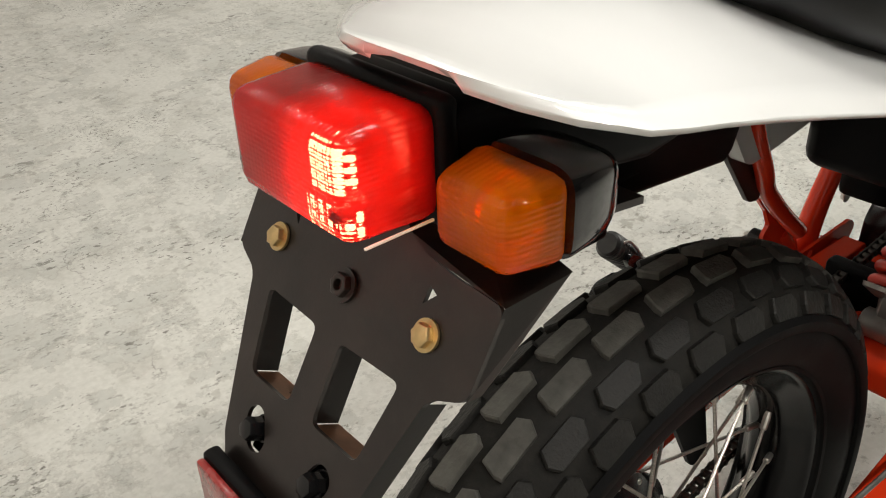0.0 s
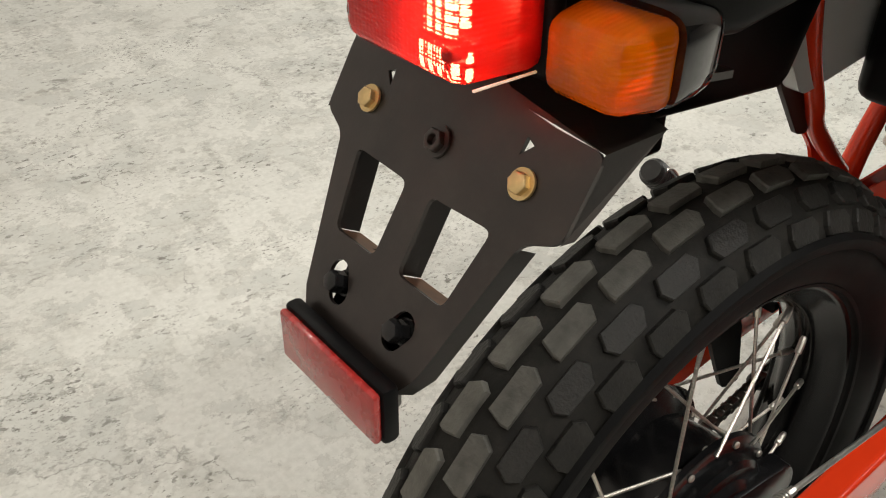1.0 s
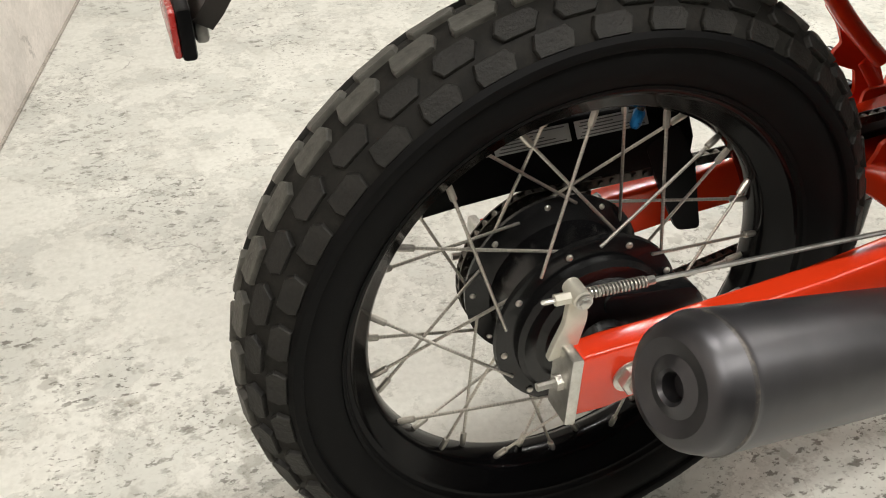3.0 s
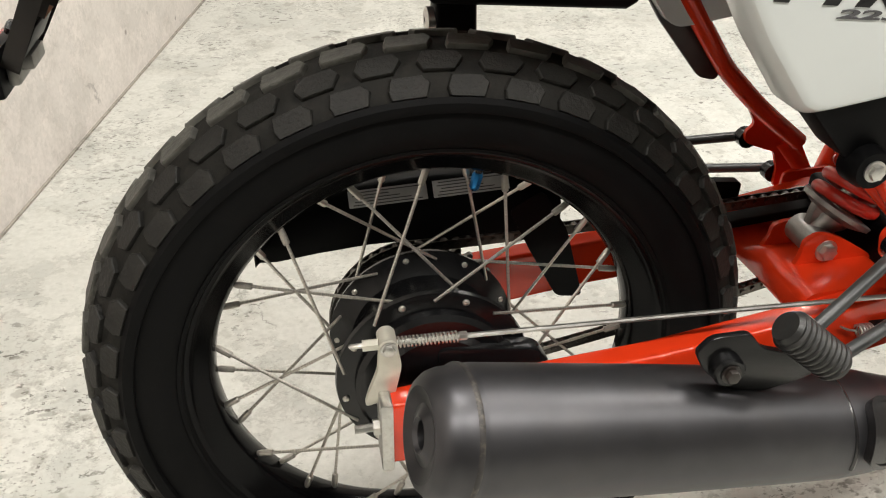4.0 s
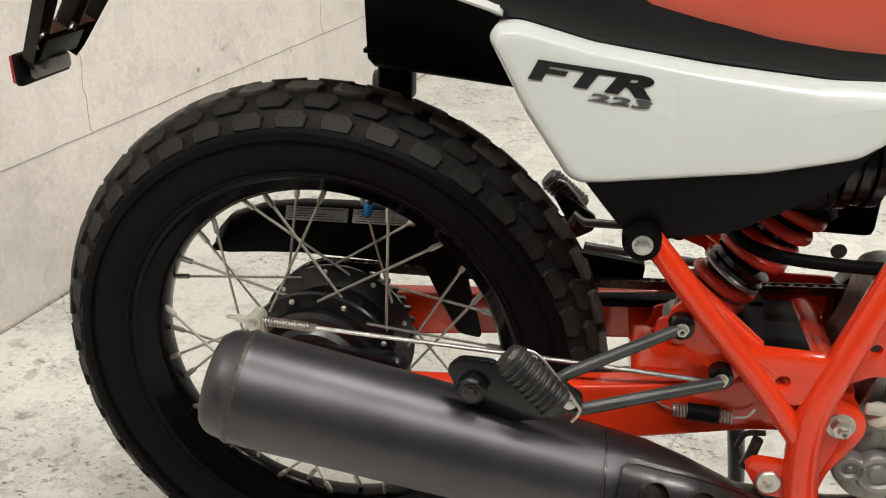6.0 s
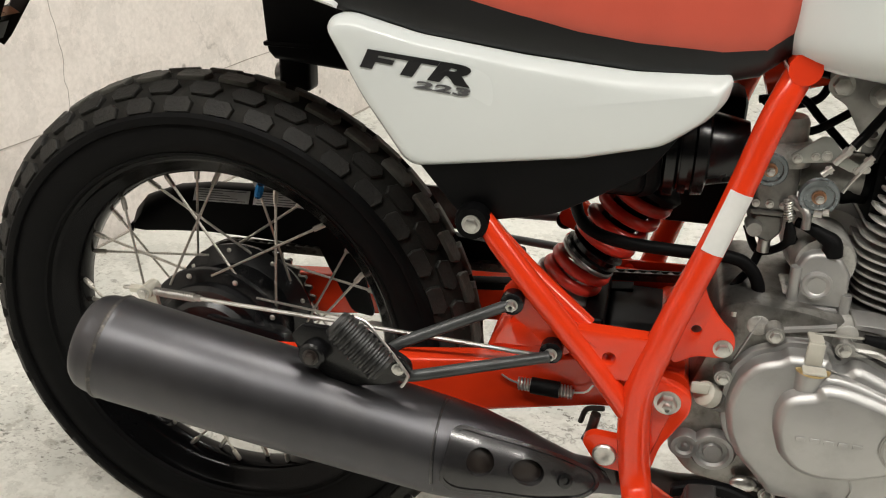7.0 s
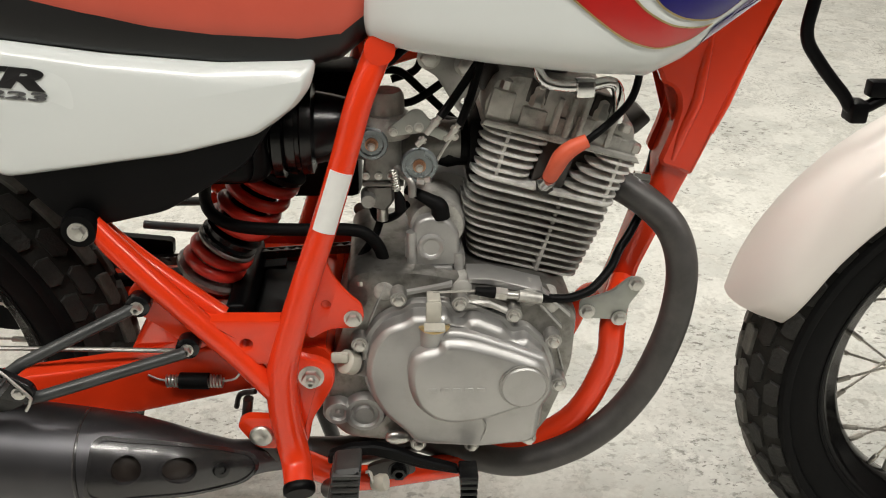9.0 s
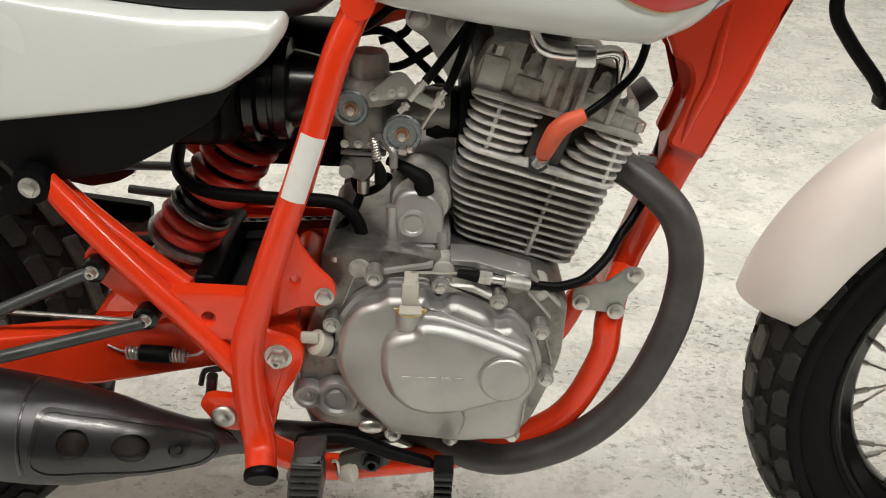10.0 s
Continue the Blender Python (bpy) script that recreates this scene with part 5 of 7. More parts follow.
# plate bracket: folded edges, bolts, reflector
def fold(pts, deep, thick=0.0025):
    """A strip of sheet that stands off the bracket's front along a line of its outline."""
    bm = bmesh.new()
    rows = [[bm.verts.new(SHEET @ Vector((x, y, z))) for x, z in pts] for y in (0.0, deep)]
    for i in range(len(pts) - 1):
        bm.faces.new((rows[0][i], rows[0][i + 1], rows[1][i + 1], rows[1][i]))
    bmesh.ops.solidify(bm, geom=bm.faces[:], thickness=thick)
    return bm


for s in (-1, 1):
    wing = [SHEET @ Vector(p) for p in ((s * 0.0903, 0.0, 0.0268), (s * 0.0898, 0.0, -0.015), (s * 0.0885, 0.010, -0.012), (s * 0.0885, 0.017, 0.0025), (s * 0.090, 0.034, 0.047))]
    wm = bmesh.new()
    wm.faces.new([wm.verts.new(p) for p in wing])
    bmesh.ops.solidify(wm, geom=wm.faces[:], thickness=0.0025)
    part("folded_edge", wm, PLATEBLACK, bracket, smooth=0)
    tm = bmesh.new()
    tm.faces.new([tm.verts.new(SHEET @ Vector(p)) for p in ((s * 0.016, 0.0, 0.045), (s * 0.026, 0.0, 0.036), (s * 0.040, 0.0, 0.0305), (s * 0.0905, 0.0, 0.027), (s * 0.0905, 0.034, 0.047), (s * 0.016, 0.034, 0.062))])
    bmesh.ops.solidify(tm, geom=tm.faces[:], thickness=0.0025)
    part("folded_edge", tm, PLATEBLACK, bracket, smooth=0)
    part("folded_edge", fold([(s * 0.070, -0.026), (s * 0.049, -0.105), (s * 0.040, -0.119)], 0.014), PLATEBLACK, bracket)
    part("hole_flange", fold([(s * 0.0105, -0.0692), (s * 0.0445, -0.0692)], 0.0175), COPPER, bracket, "brown flange of a bracket window")
    part("hole_flange", fold([(s * 0.0092, -0.0275), (s * 0.0097, -0.069)], 0.0175), PLATEBLACK, bracket)
    part("hole_flange", fold([(s * 0.0533, -0.0265), (s * 0.0453, -0.069)], 0.0175), PLATEBLACK, bracket)
    b = bolt(bracket, (0, 0, 0), 0.0050, 0.0042, GOLD, washer=1.5)
    b.matrix_basis = SHEET @ pose(s * 0.058, -0.0005, 0.0)
    c = bolt(bracket, (0, 0, 0), 0.0055, 0.012, SATIN, washer=1.3, name="clamp_bolt")
    c.matrix_basis = SHEET @ pose(s * 0.026, 0.006, -0.092)
part("slot_backing", moved(box(-0.036, 0.036, 0.010, 0.013, -0.108, -0.082, 0.001), SHEET), BLACK, bracket)
part("top_fold", joined(plate([(-0.236, 0.485), (-0.14, 0.472), (-0.14, 0.468), (-0.236, 0.481)], -0.075, 0.075)), PLATEBLACK, bracket)
b = bolt(bracket, (0, 0, 0), 0.0055, 0.004, PLATEBLACK, washer=1.5, hollow=0.5, name="centre_bolt")
b.matrix_basis = SHEET @ pose(0.0, -0.0005, -0.002)
refl = part("rear_reflector", box(-0.329, -0.319, -0.0465, 0.0445, 0.3155, 0.3505, 0.003), BLACK, bike, "red rectangular reflector in a black backing")
part("reflector_face", box(-0.3335, -0.3285, -0.0445, 0.0425, 0.3175, 0.3485, 0.002), REFLECT, refl, "red reflector face")
part("reflector_tab", joined(box(-0.320, -0.300, -0.022, 0.018, 0.330, 0.342, 0.002), box(-0.318, -0.309, -0.035, 0.033, 0.322, 0.338, 0.003)), CARBM, refl)

# inner fender and boxes under the tail
inner = part("inner_fender", joined(
    skin([[(x, y, z) for y, z in rounded([(-w, z0), (w, z0), (w, z1), (-w, z1)], 0.01)]
          for x, w, z0, z1 in [(-0.232, 0.046, 0.484, 0.530), (-0.19, 0.055, 0.484, 0.528), (-0.13, 0.070, 0.484, 0.525), (-0.06, 0.062, 0.487, 0.515), (0.08, 0.060, 0.468, 0.495), (0.2, 0.060, 0.425, 0.45)]])), BLACK, bike, "black plastic inner fender under the tail")
part("damper_bolt", moved(lathe([(0.0, 0.0135), (-0.008, 0.0135), (-0.010, 0.010), (-0.010, 0.004), (-0.006, 0.003), (-0.006, 0)], 24), Matrix.Translation((0.036, 0.126, 0.305)) @ Matrix.Rotation(radians(-90), 4, "Z")), STEEL, inner)
tool = part("tool_box", joined(
    skin([[(x, y, z) for y, z in rounded([(y0, z0), (0.168, z0), (0.150, z1), (y0 - 0.02, z1)], 0.008)]
          for x, y0, z0, z1 in [(0.024, 0.107, 0.332, 0.47), (0.032, 0.105, 0.325, 0.48), (0.225, 0.100, 0.309, 0.43), (0.236, 0.102, 0.314, 0.42)]]),
    box(0.034, 0.076, 0.110, 0.143, 0.285, 0.34, 0.006, 3), box(0.020, 0.194, 0.100, 0.172, 0.342, 0.348, 0.002)), BLACK, bike, "black plastic tool box under the tail")
part("side_bracket", plate(rounded([(0.250, 0.322), (0.270, 0.290), (0.322, 0.225), (0.342, 0.220), (0.352, 0.247), (0.30, 0.315), (0.275, 0.335)], 0.006), 0.128, 0.122, bevel=0.001), PLATEBLACK, bike, "black steel bracket beside the rear frame tube")
# behind the flap, a black block added to keep the frame's inside dark
part("mud_flap", joined(box(0.452, 0.474, -0.078, 0.085, 0.022, 0.118, 0.006, 3), box(0.474, 0.556, -0.055, 0.085, 0.018, 0.088, 0.008, 3)), BLACK, bike, "black rubber flap with an added block that darkens the frame inside")
part("battery_box", joined(box(0.47, 0.595, 0.035, 0.10, 0.190, 0.34, 0.01), box(0.44, 0.53, -0.03, 0.07, 0.285, 0.40, 0.01)), BLACK, bike, "black plastic battery box inside the frame")
for s in (-1, 1):
    part("subframe_tube", tube([(0.235, s * 0.10, 0.42), (0.283, s * 0.109, 0.33), (0.326, s * 0.114, 0.266), (0.350, s * 0.121, 0.235), (0.370, s * 0.124, 0.214), (0.405, s * 0.124, 0.180), (0.46, s * 0.128, 0.135)], 0.0105, 14), RED, bike, "orange-red rear frame tube")
    part("seat_rail", tube([(-0.03, s * 0.07, 0.50), (0.15, s * 0.08, 0.45), (0.35, s * 0.07, 0.42), (0.62, s * 0.06, 0.42)], 0.0105, 14), RED, bike)
    if s < 0:
        part("mount_boss", lathe([(s * 0.128, 0.0185), (s * 0.145, 0.018), (s * 0.152, 0.0155), (s * 0.152, 0.0)], 28, at=(0.344, 0, 0.240)), BLACK, bike)

# pillion peg and its stays, on the muffler side
for s in (-1, 1):
    peg = part("pillion_bracket", plate(rounded([(0.180, 0.128), (0.192, 0.141), (0.224, 0.141), (0.236, 0.125), (0.262, 0.116), (0.300, 0.117), (0.304, 0.102), (0.280, 0.088), (0.245, 0.080), (0.215, 0.086), (0.190, 0.108)], 0.006), s * 0.208, s * 0.214, [], 0.001), SATIN, bike, "black steel pillion peg bracket")
    dx, dz = (0, 0) if s < 0 else (0.018, -0.026)
    part("stay_rod", tube([(0.386 + dx, s * 0.155, 0.162 + dz), (0.290, s * 0.201, 0.130 + dz * 0.6), (0.278, s * 0.206, 0.122), (0.272, s * 0.206, 0.108)], 0.0058, 12, False), STAYM, peg)
    part("stay_rod", tube([(0.428 + dx, s * 0.162, 0.114 + dz), (0.308, s * 0.211, 0.1015 + dz), (0.292, s * 0.211, 0.098 + dz * 0.8)], 0.0058, 12, False), STAYM, peg)
    for x, z in ((0.3875 + dx, 0.1625 + dz), (0.429 + dx, 0.1145 + dz)):
        part("stay_eye", lathe([(s * 0.143, 0.0115), (s * 0.156, 0.0115), (s * 0.158, 0.009)], 20, at=(x, 0, z)), SATIN, peg)
        bolt(peg, (x, s * 0.157, z), 0.0046, 0.0065, STEEL, turn=(0, 0, 0 if s < 0 else 180), hollow=0.4, washer=1.4)
    ribs = [q for k in range(9) for q in ((0.006 + 0.0062 * k, 0.0142), (0.0075 + 0.0062 * k, 0.0165), (0.0095 + 0.0062 * k, 0.0165), (0.0108 + 0.0062 * k, 0.0142))]
    rub = part("pillion_peg", moved(lathe([(0, 0.0), (0.0, 0.012), (0.004, 0.0145)] + ribs + [(0.064, 0.0135), (0.064, 0.0)], 24, "z"),
                                    along((0.2357, s * 0.236, 0.1627), (0.2833, s * 0.240, 0.1224))), PEGM, bike, "ribbed black rubber pillion peg, folded up")
    part("hinge_clip", tube([(0.2476, s * 0.224, 0.1602), (0.2535, s * 0.224, 0.1620), (0.2674, s * 0.224, 0.1539), (0.2996, s * 0.224, 0.1134), (0.3017, s * 0.224, 0.1044), (0.2963, s * 0.224, 0.0944)], 0.0016, 8), STEEL, rub, "bare steel edge")
    part("peg_hinge", plate(rounded([(0.247, 0.142), (0.256, 0.149), (0.304, 0.119), (0.305, 0.106), (0.290, 0.101), (0.268, 0.108)], 0.005), s * 0.214, s * 0.2215, bevel=0.001), SATIN, rub)
    bolt(rub, (0.2925, s * 0.2220, 0.1125), 0.0042, 0.003, STEEL, turn=(0, 0, 0 if s < 0 else 180))

# shock absorber
sa = Vector((0.425, -0.012, 0.124))
sd = Vector((0.544, 0.0, 0.839))
sb = sa + sd * 0.15
shock = part("shock_absorber", moved(lathe([(-0.006, 0.0), (-0.006, 0.018), (0.004, 0.018), (0.004, 0.009), (0.15, 0.009), (0.15, 0.0)], 24, "z"), along(sa, sb)), STEEL, bike, "rear shock absorber with red springs")
part("lower_seat", moved(lathe([(-0.009, 0.0), (-0.009, 0.022), (-0.003, 0.0375), (0.002, 0.0385), (0.003, 0.030), (0.003, 0.0)], 36, "z"), along(sa, sb)), ALU, shock, "cast spring seat")
part("shock_body", moved(lathe([(0.035, 0.0), (0.035, 0.0195), (0.062, 0.0205), (0.15, 0.0205), (0.15, 0.0)], 32, "z"), along(sa, sb)), SATIN, shock)
part("collar_ring", moved(lathe([(0.044, 0.020), (0.044, 0.0315), (0.050, 0.0325), (0.052, 0.0285), (0.058, 0.0285), (0.060, 0.0325), (0.062, 0.020)], 32, "z"), along(sa, sb)), SATIN, shock)
part("spring_ring", moved(lathe([(0.0405, 0.020), (0.0405, 0.0330), (0.0435, 0.0335), (0.0455, 0.0315), (0.0455, 0.020)], 32, "z"), along(sa, sb)), ALU, shock, "bare metal spring ring")
part("lower_spring", coil(bmesh.new(), sa + sd * 0.006, sa + sd * 0.042, 0.0290, 0.0068, 2.2, 28, 12), SPRING, shock, "red coil spring")
part("upper_spring", coil(bmesh.new(), sa + sd * 0.064, sa + sd * 0.148, 0.0290, 0.0066, 4.3, 28, 12), SPRING, shock, "red coil spring")
part("top_seat", moved(lathe([(0.146, 0.0), (0.146, 0.034), (0.153, 0.036), (0.158, 0.030), (0.158, 0.0)], 32, "z"), along(sa, sb)), BLACK, shock)
part("clevis", tube([(0.425, -0.012, 0.122), (0.413, -0.012, 0.109), (0.4005, -0.012, 0.0955)], [0.019, 0.0145, 0.0150], 24), ALU, shock, "cast clevis")
part("lower_eye", lathe([(-0.036, 0.0), (-0.036, 0.0125), (-0.034, 0.0160), (0.008, 0.0160), (0.010, 0.0135), (0.010, 0.0)], 28, at=(0.4005, 0, 0.0955)), ALU, shock)
part("clevis_rib", plate(rounded([(0.394, 0.108), (0.397, 0.126), (0.402, 0.142), (0.420, 0.126), (0.447, 0.106), (0.436, 0.098), (0.420, 0.098)], 0.004), -0.006, -0.016, bevel=0.002), ALU, shock)

# hoses and small springs behind the frame
part("breather_hose", tube([(0.425, 0.02, 0.225), (0.435, -0.035, 0.217), (0.452, -0.064, 0.212), (0.482, -0.080, 0.2095), (0.534, -0.080, 0.2065), (0.588, -0.080, 0.206), (0.608, -0.080, 0.197), (0.619, -0.080, 0.178), (0.621, -0.080, 0.150)], 0.0066, 14), RUBBER, bike, "black rubber hose")
rs_ = part("return_spring", coil(bmesh.new(), (0.394, -0.123, 0.054), (0.452, -0.124, 0.053), 0.006, 0.0012, 18, 12, 6), STEEL, bike, "stop switch spring in a black sleeve")
part("sleeve", tube([(0.408, -0.123, 0.0538), (0.438, -0.1238, 0.0534)], 0.0088, 14), RUBBER, rs_)
part("hook", tube([(0.376, -0.122, 0.061), (0.385, -0.122, 0.056), (0.394, -0.123, 0.054)], 0.0012, 6), STEEL, rs_)
part("hook", tube([(0.452, -0.124, 0.053), (0.465, -0.124, 0.056), (0.472, -0.122, 0.064)], 0.0012, 6), STEEL, rs_)
lug = part("pedal_lug", plate(rounded([(0.466, 0.012), (0.476, 0.022), (0.51, 0.02), (0.515, -0.02), (0.485, -0.018)], 0.008), -0.136, -0.146, bevel=0.001), RED, bike, "orange-red frame lug with a large pin")
part("pin", lathe([(-0.14, 0.0125), (-0.1485, 0.0125), (-0.150, 0.011), (-0.150, 0.004), (-0.1492, 0.003), (-0.1492, 0)], 28, at=(0.491, 0, -0.001)), STEEL, lug)
part("stop_switch", joined(tube([(0.478, -0.13, 0.035), (0.474, -0.128, 0.012), (0.470, -0.128, 0.0)], 0.0055, 10), tube([(0.485, -0.125, 0.04), (0.468, -0.12, 0.033), (0.462, -0.118, 0.015)], 0.003, 8)), PLATEBLACK, bike, "small black switch on the frame")

# rider's peg, brake pedal, side stand
PEG = rounded([(0.5715, 0.0155), (0.5985, 0.0185), (0.5955, -0.006), (0.5910, -0.0260), (0.5830, -0.0365), (0.5630, -0.0355), (0.5650, -0.013)], 0.004)
peg2 = part("foot_peg", cast(PEG, ((0.003, -0.190), (0, -0.193), (0, -0.222), (0.004, -0.226))), PEGM, bike, "ribbed worn black rubber foot peg")
for k in range(6):
    part("rib", box(0.5650 + 0.0008 * k, 0.5935 + 0.0008 * k, -0.2285, -0.195, -0.0330 + 0.0082 * k, -0.0282 + 0.0082 * k, 0.0016, 2), PEGM, peg2)
part("peg_arm", joined(box(0.562, 0.592, -0.200, -0.160, -0.064, -0.034, 0.004), tube([(0.575, -0.180, -0.050), (0.560, -0.150, -0.072)], 0.011, 12)), PLATEBLACK, peg2)
part("hinge_pin", lathe([(0, 0.0), (0, 0.0065), (0.009, 0.0095), (0.016, 0.0085), (0.016, 0)], 20, "z"), CREAM, peg2, "pale hinge pin head").matrix_basis = along((0.607, -0.170, -0.0485), (0.620, -0.174, -0.0435))
part("spring_leg", tube([(0.600, -0.178, -0.026), (0.605, -0.178, -0.0265), (0.607, -0.176, -0.040), (0.609, -0.174, -0.048)], 0.0016, 8), STEEL, peg2)
pedal = part("brake_pedal", cast(rounded([(0.560, -0.0190), (0.584, -0.0092), (0.609, -0.0080), (0.630, -0.0138), (0.655, -0.0262), (0.698, -0.0410), (0.700, -0.0500), (0.655, -0.0400), (0.626, -0.0285), (0.606, -0.0215), (0.584, -0.0235), (0.560, -0.0330)], 0.005), ((0, -0.150), (0, -0.157), (0.002, -0.159))), BLACK, bike, "black steel brake pedal")
pad = part("pedal_pad", joined(box(0.699, 0.719, -0.176, -0.148, -0.050, -0.038, 0.002), box(0.701, 0.717, -0.173, -0.150, -0.073, -0.044, 0.003)), SATIN, pedal)
for k in range(4):
    part("pad_rib", box(0.700, 0.7185, -0.1775, -0.171, -0.0715 + 0.0085 * k, -0.0665 + 0.0085 * k, 0.0015), SATIN, pad)
pv = part("pedal_pivot", plate(rounded([(0.60, -0.066), (0.622, -0.058), (0.650, -0.060), (0.655, -0.075), (0.63, -0.085), (0.60, -0.082)], 0.006), -0.118, -0.124, bevel=0.001), PLATEBLACK, bike)
bolt(pv, (0.635, -0.124, -0.071), 0.008, 0.008, SATIN, hollow=0.5)
stand = part("side_stand", tube([(0.498, 0.122, -0.055), (0.512, 0.135, -0.13), (0.530, 0.165, -0.225), (0.538, 0.182, -0.275)], 0.0115, 14), SATIN, bike, "black steel side stand")
part("foot", ball(0.540, 0.188, -0.288, 0.02, 1.4, 1, 0.35), SATIN, stand)

# lettering on the side panel
def text_on(parent, word, size, material, m, shear=0.0, name="lettering", wide=1.0, bold=0.04):
    cu = bpy.data.curves.new("word", "FONT")
    cu.body, cu.size, cu.extrude, cu.shear, cu.offset = word, size, 0.0004, shear, size * bold
    cu.space_character = 1.02
    tmp = bpy.data.objects.new("word", cu)
    me = bpy.data.meshes.new_from_object(tmp)
    bpy.data.objects.remove(tmp)
    bpy.data.curves.remove(cu)
    me.name = name
    me.materials.append(material)
    ob = new(name, me)
    ob.parent = parent
    ob.matrix_basis = m @ Matrix.Diagonal((wide, 1, 1, 1))
    return ob


def panel_y(x, z):
    """Depth of the domed side panel at a place on its face."""
    o = rounded(FACE, 0.008, 4)
    cx, cz = FACE_AT
    best = 0.0
    for (x0, z0), (x1, z1) in zip(o, o[1:] + o[:1]):
        nx, nz = z1 - z0, x0 - x1
        top, low = nx * (x - cx) + nz * (z - cz), nx * (x0 - cx) + nz * (z0 - cz)
        if abs(low) > 1e-9:
            t = top / low
            hx, hz = cx + (x - cx) / max(t, 1e-6), cz + (z - cz) / max(t, 1e-6)
            if t > 0 and (hx - x0) * (hx - x1) + (hz - z0) * (hz - z1) <= 1e-7:
                best = max(best, t)
    return -float(np.interp(best, [0.08, 0.35, 0.6, 0.8, 0.94, 1.0], [0.1463, 0.1461, 0.1456, 0.1450, 0.1444, 0.1440]))


def word_on_panel(word, material, corners, bold, label=""):
    """Italic lettering laid on the panel between four corners: top left, top right, low left, low right."""
    ob = text_on(side_right, word, 1.0, material, Matrix.Identity(4), 0.0, wide=1.0, bold=bold)
    me = ob.data
    xs, ys = [v.co.x for v in me.vertices], [v.co.y for v in me.vertices]
    tl, tr_, bl, br_ = (Vector(c) for c in corners)
    for v in me.vertices:
        u, w = (v.co.x - min(xs)) / (max(xs) - min(xs)), (v.co.y - min(ys)) / (max(ys) - min(ys))
        p = (bl.lerp(br_, u)).lerp(tl.lerp(tr_, u), w)
        v.co = (p.x, panel_y(p.x, p.y) - (0.0011 if v.co.z > 0 else 0.0002), p.y)
    me.update()
    return tagged(ob, label) if label else ob


side_right = [o for o in bike.children if o.name.startswith("side_panel")][0]
word_on_panel("FTR", STICKER, [(0.2410, 0.3975), (0.3530, 0.3868), (0.2330, 0.3808), (0.3372, 0.3690)], 0.05, "bold black italic lettering")
word_on_panel("223", GREYINK, [(0.2885, 0.3722), (0.3395, 0.3676), (0.2845, 0.3656), (0.3350, 0.3606)], 0.03, "small grey italic numerals")

# ------------------------------------------------------------ engine
engine = part("engine", plate(rounded([(0.585, 0.168), (0.605, 0.176), (0.66, 0.172), (0.72, 0.160), (0.79, 0.148), (0.822, 0.128), (0.822, 0.06), (0.812, 0.02), (0.80, -0.018), (0.783, -0.042), (0.657, -0.046), (0.578, -0.034), (0.556, -0.008), (0.562, 0.06), (0.58, 0.12)], 0.012), 0.045, -0.112, bevel=0.006), CASEM, bike, "air-cooled single-cylinder engine in bare aluminium", 30)
# right cover, stepped
COVER = rounded([(0.601, 0.0695), (0.6026, 0.0862), (0.6076, 0.1067), (0.6195, 0.1231), (0.6312, 0.1296), (0.6412, 0.132), (0.6495, 0.139), (0.6562, 0.1393), (0.6845, 0.1407), (0.690, 0.1283), (0.700, 0.1262), (0.7049, 0.1339), (0.7132, 0.1354), (0.7426, 0.1219), (0.7522, 0.1073), (0.7654, 0.1117), (0.788, 0.0888),
                 (0.796, 0.0662), (0.7977, 0.0405), (0.7869, 0.0224), (0.7849, -0.0162), (0.7745, -0.0237), (0.7235, -0.0285), (0.654, -0.0225), (0.6427, -0.007), (0.6175, 0.0187), (0.6053, 0.0443)], 0.006, 4)
flange = part("cover_flange", cast(COVER, ((-0.005, -0.108), (-0.0055, -0.119), (-0.004, -0.1215), (0.003, -0.1225))), COVERM, engine, "", 35)
part("cable_bridge", cast(rounded([(0.694, 0.150), (0.704, 0.1524), (0.7076, 0.1468), (0.7278, 0.1466), (0.7454, 0.1368), (0.7573, 0.1354), (0.7601, 0.1217), (0.7478, 0.1271), (0.7284, 0.138), (0.7013, 0.1367)], 0.004), ((0, -0.112), (0, -0.124), (0.002, -0.126))), ROCKM, engine)
part("case_stud", lathe([(0.126, 0.0062), (0.158, 0.0062), (0.158, 0.0085), (0.163, 0.0085), (0.163, 0)], 16, "z", at=(0.597, -0.104, 0)), STEEL, engine)
cov = part("clutch_cover", cast(COVER, ((0.0005, -0.119), (0.0008, -0.1365), (0.0014, -0.1385), (0.0065, -0.1428), (0.0078, -0.1433))), COVERM, engine, "silver engine side cover", 45)
RAISED = rounded([(0.645, 0.0834), (0.6498, 0.0997), (0.6597, 0.1061), (0.6761, 0.1101), (0.6782, 0.1176), (0.6857, 0.1203), (0.7022, 0.1192), (0.7292, 0.1106), (0.7565, 0.100), (0.7774, 0.0905), (0.7858, 0.0799), (0.7895, 0.0614), (0.7815, 0.0441), (0.7478, 0.0317), (0.7206, 0.0217), (0.6928, 0.0182), (0.6718, 0.0237), (0.6541, 0.0401), (0.6463, 0.0629)], 0.008, 4)
part("step_rib", cast(rounded([(0.676, 0.1235), (0.6887, 0.1272), (0.7087, 0.1230), (0.7429, 0.1098), (0.7860, 0.0920), (0.7925, 0.075), (0.786, 0.055), (0.70, 0.06), (0.672, 0.095)], 0.006, 4), ((-0.001, -0.140), (-0.0005, -0.1490), (0.0003, -0.1500), (0.0035, -0.1525), (0.0042, -0.1527))), COVERM, cov, "", 45)
part("raised_cover", cast(RAISED, ((-0.0015, -0.140), (-0.001, -0.1540), (-0.0002, -0.1558), (0.0058, -0.1612), (0.0072, -0.1617))), COVERM, cov, "smooth silver raised cover", 45)
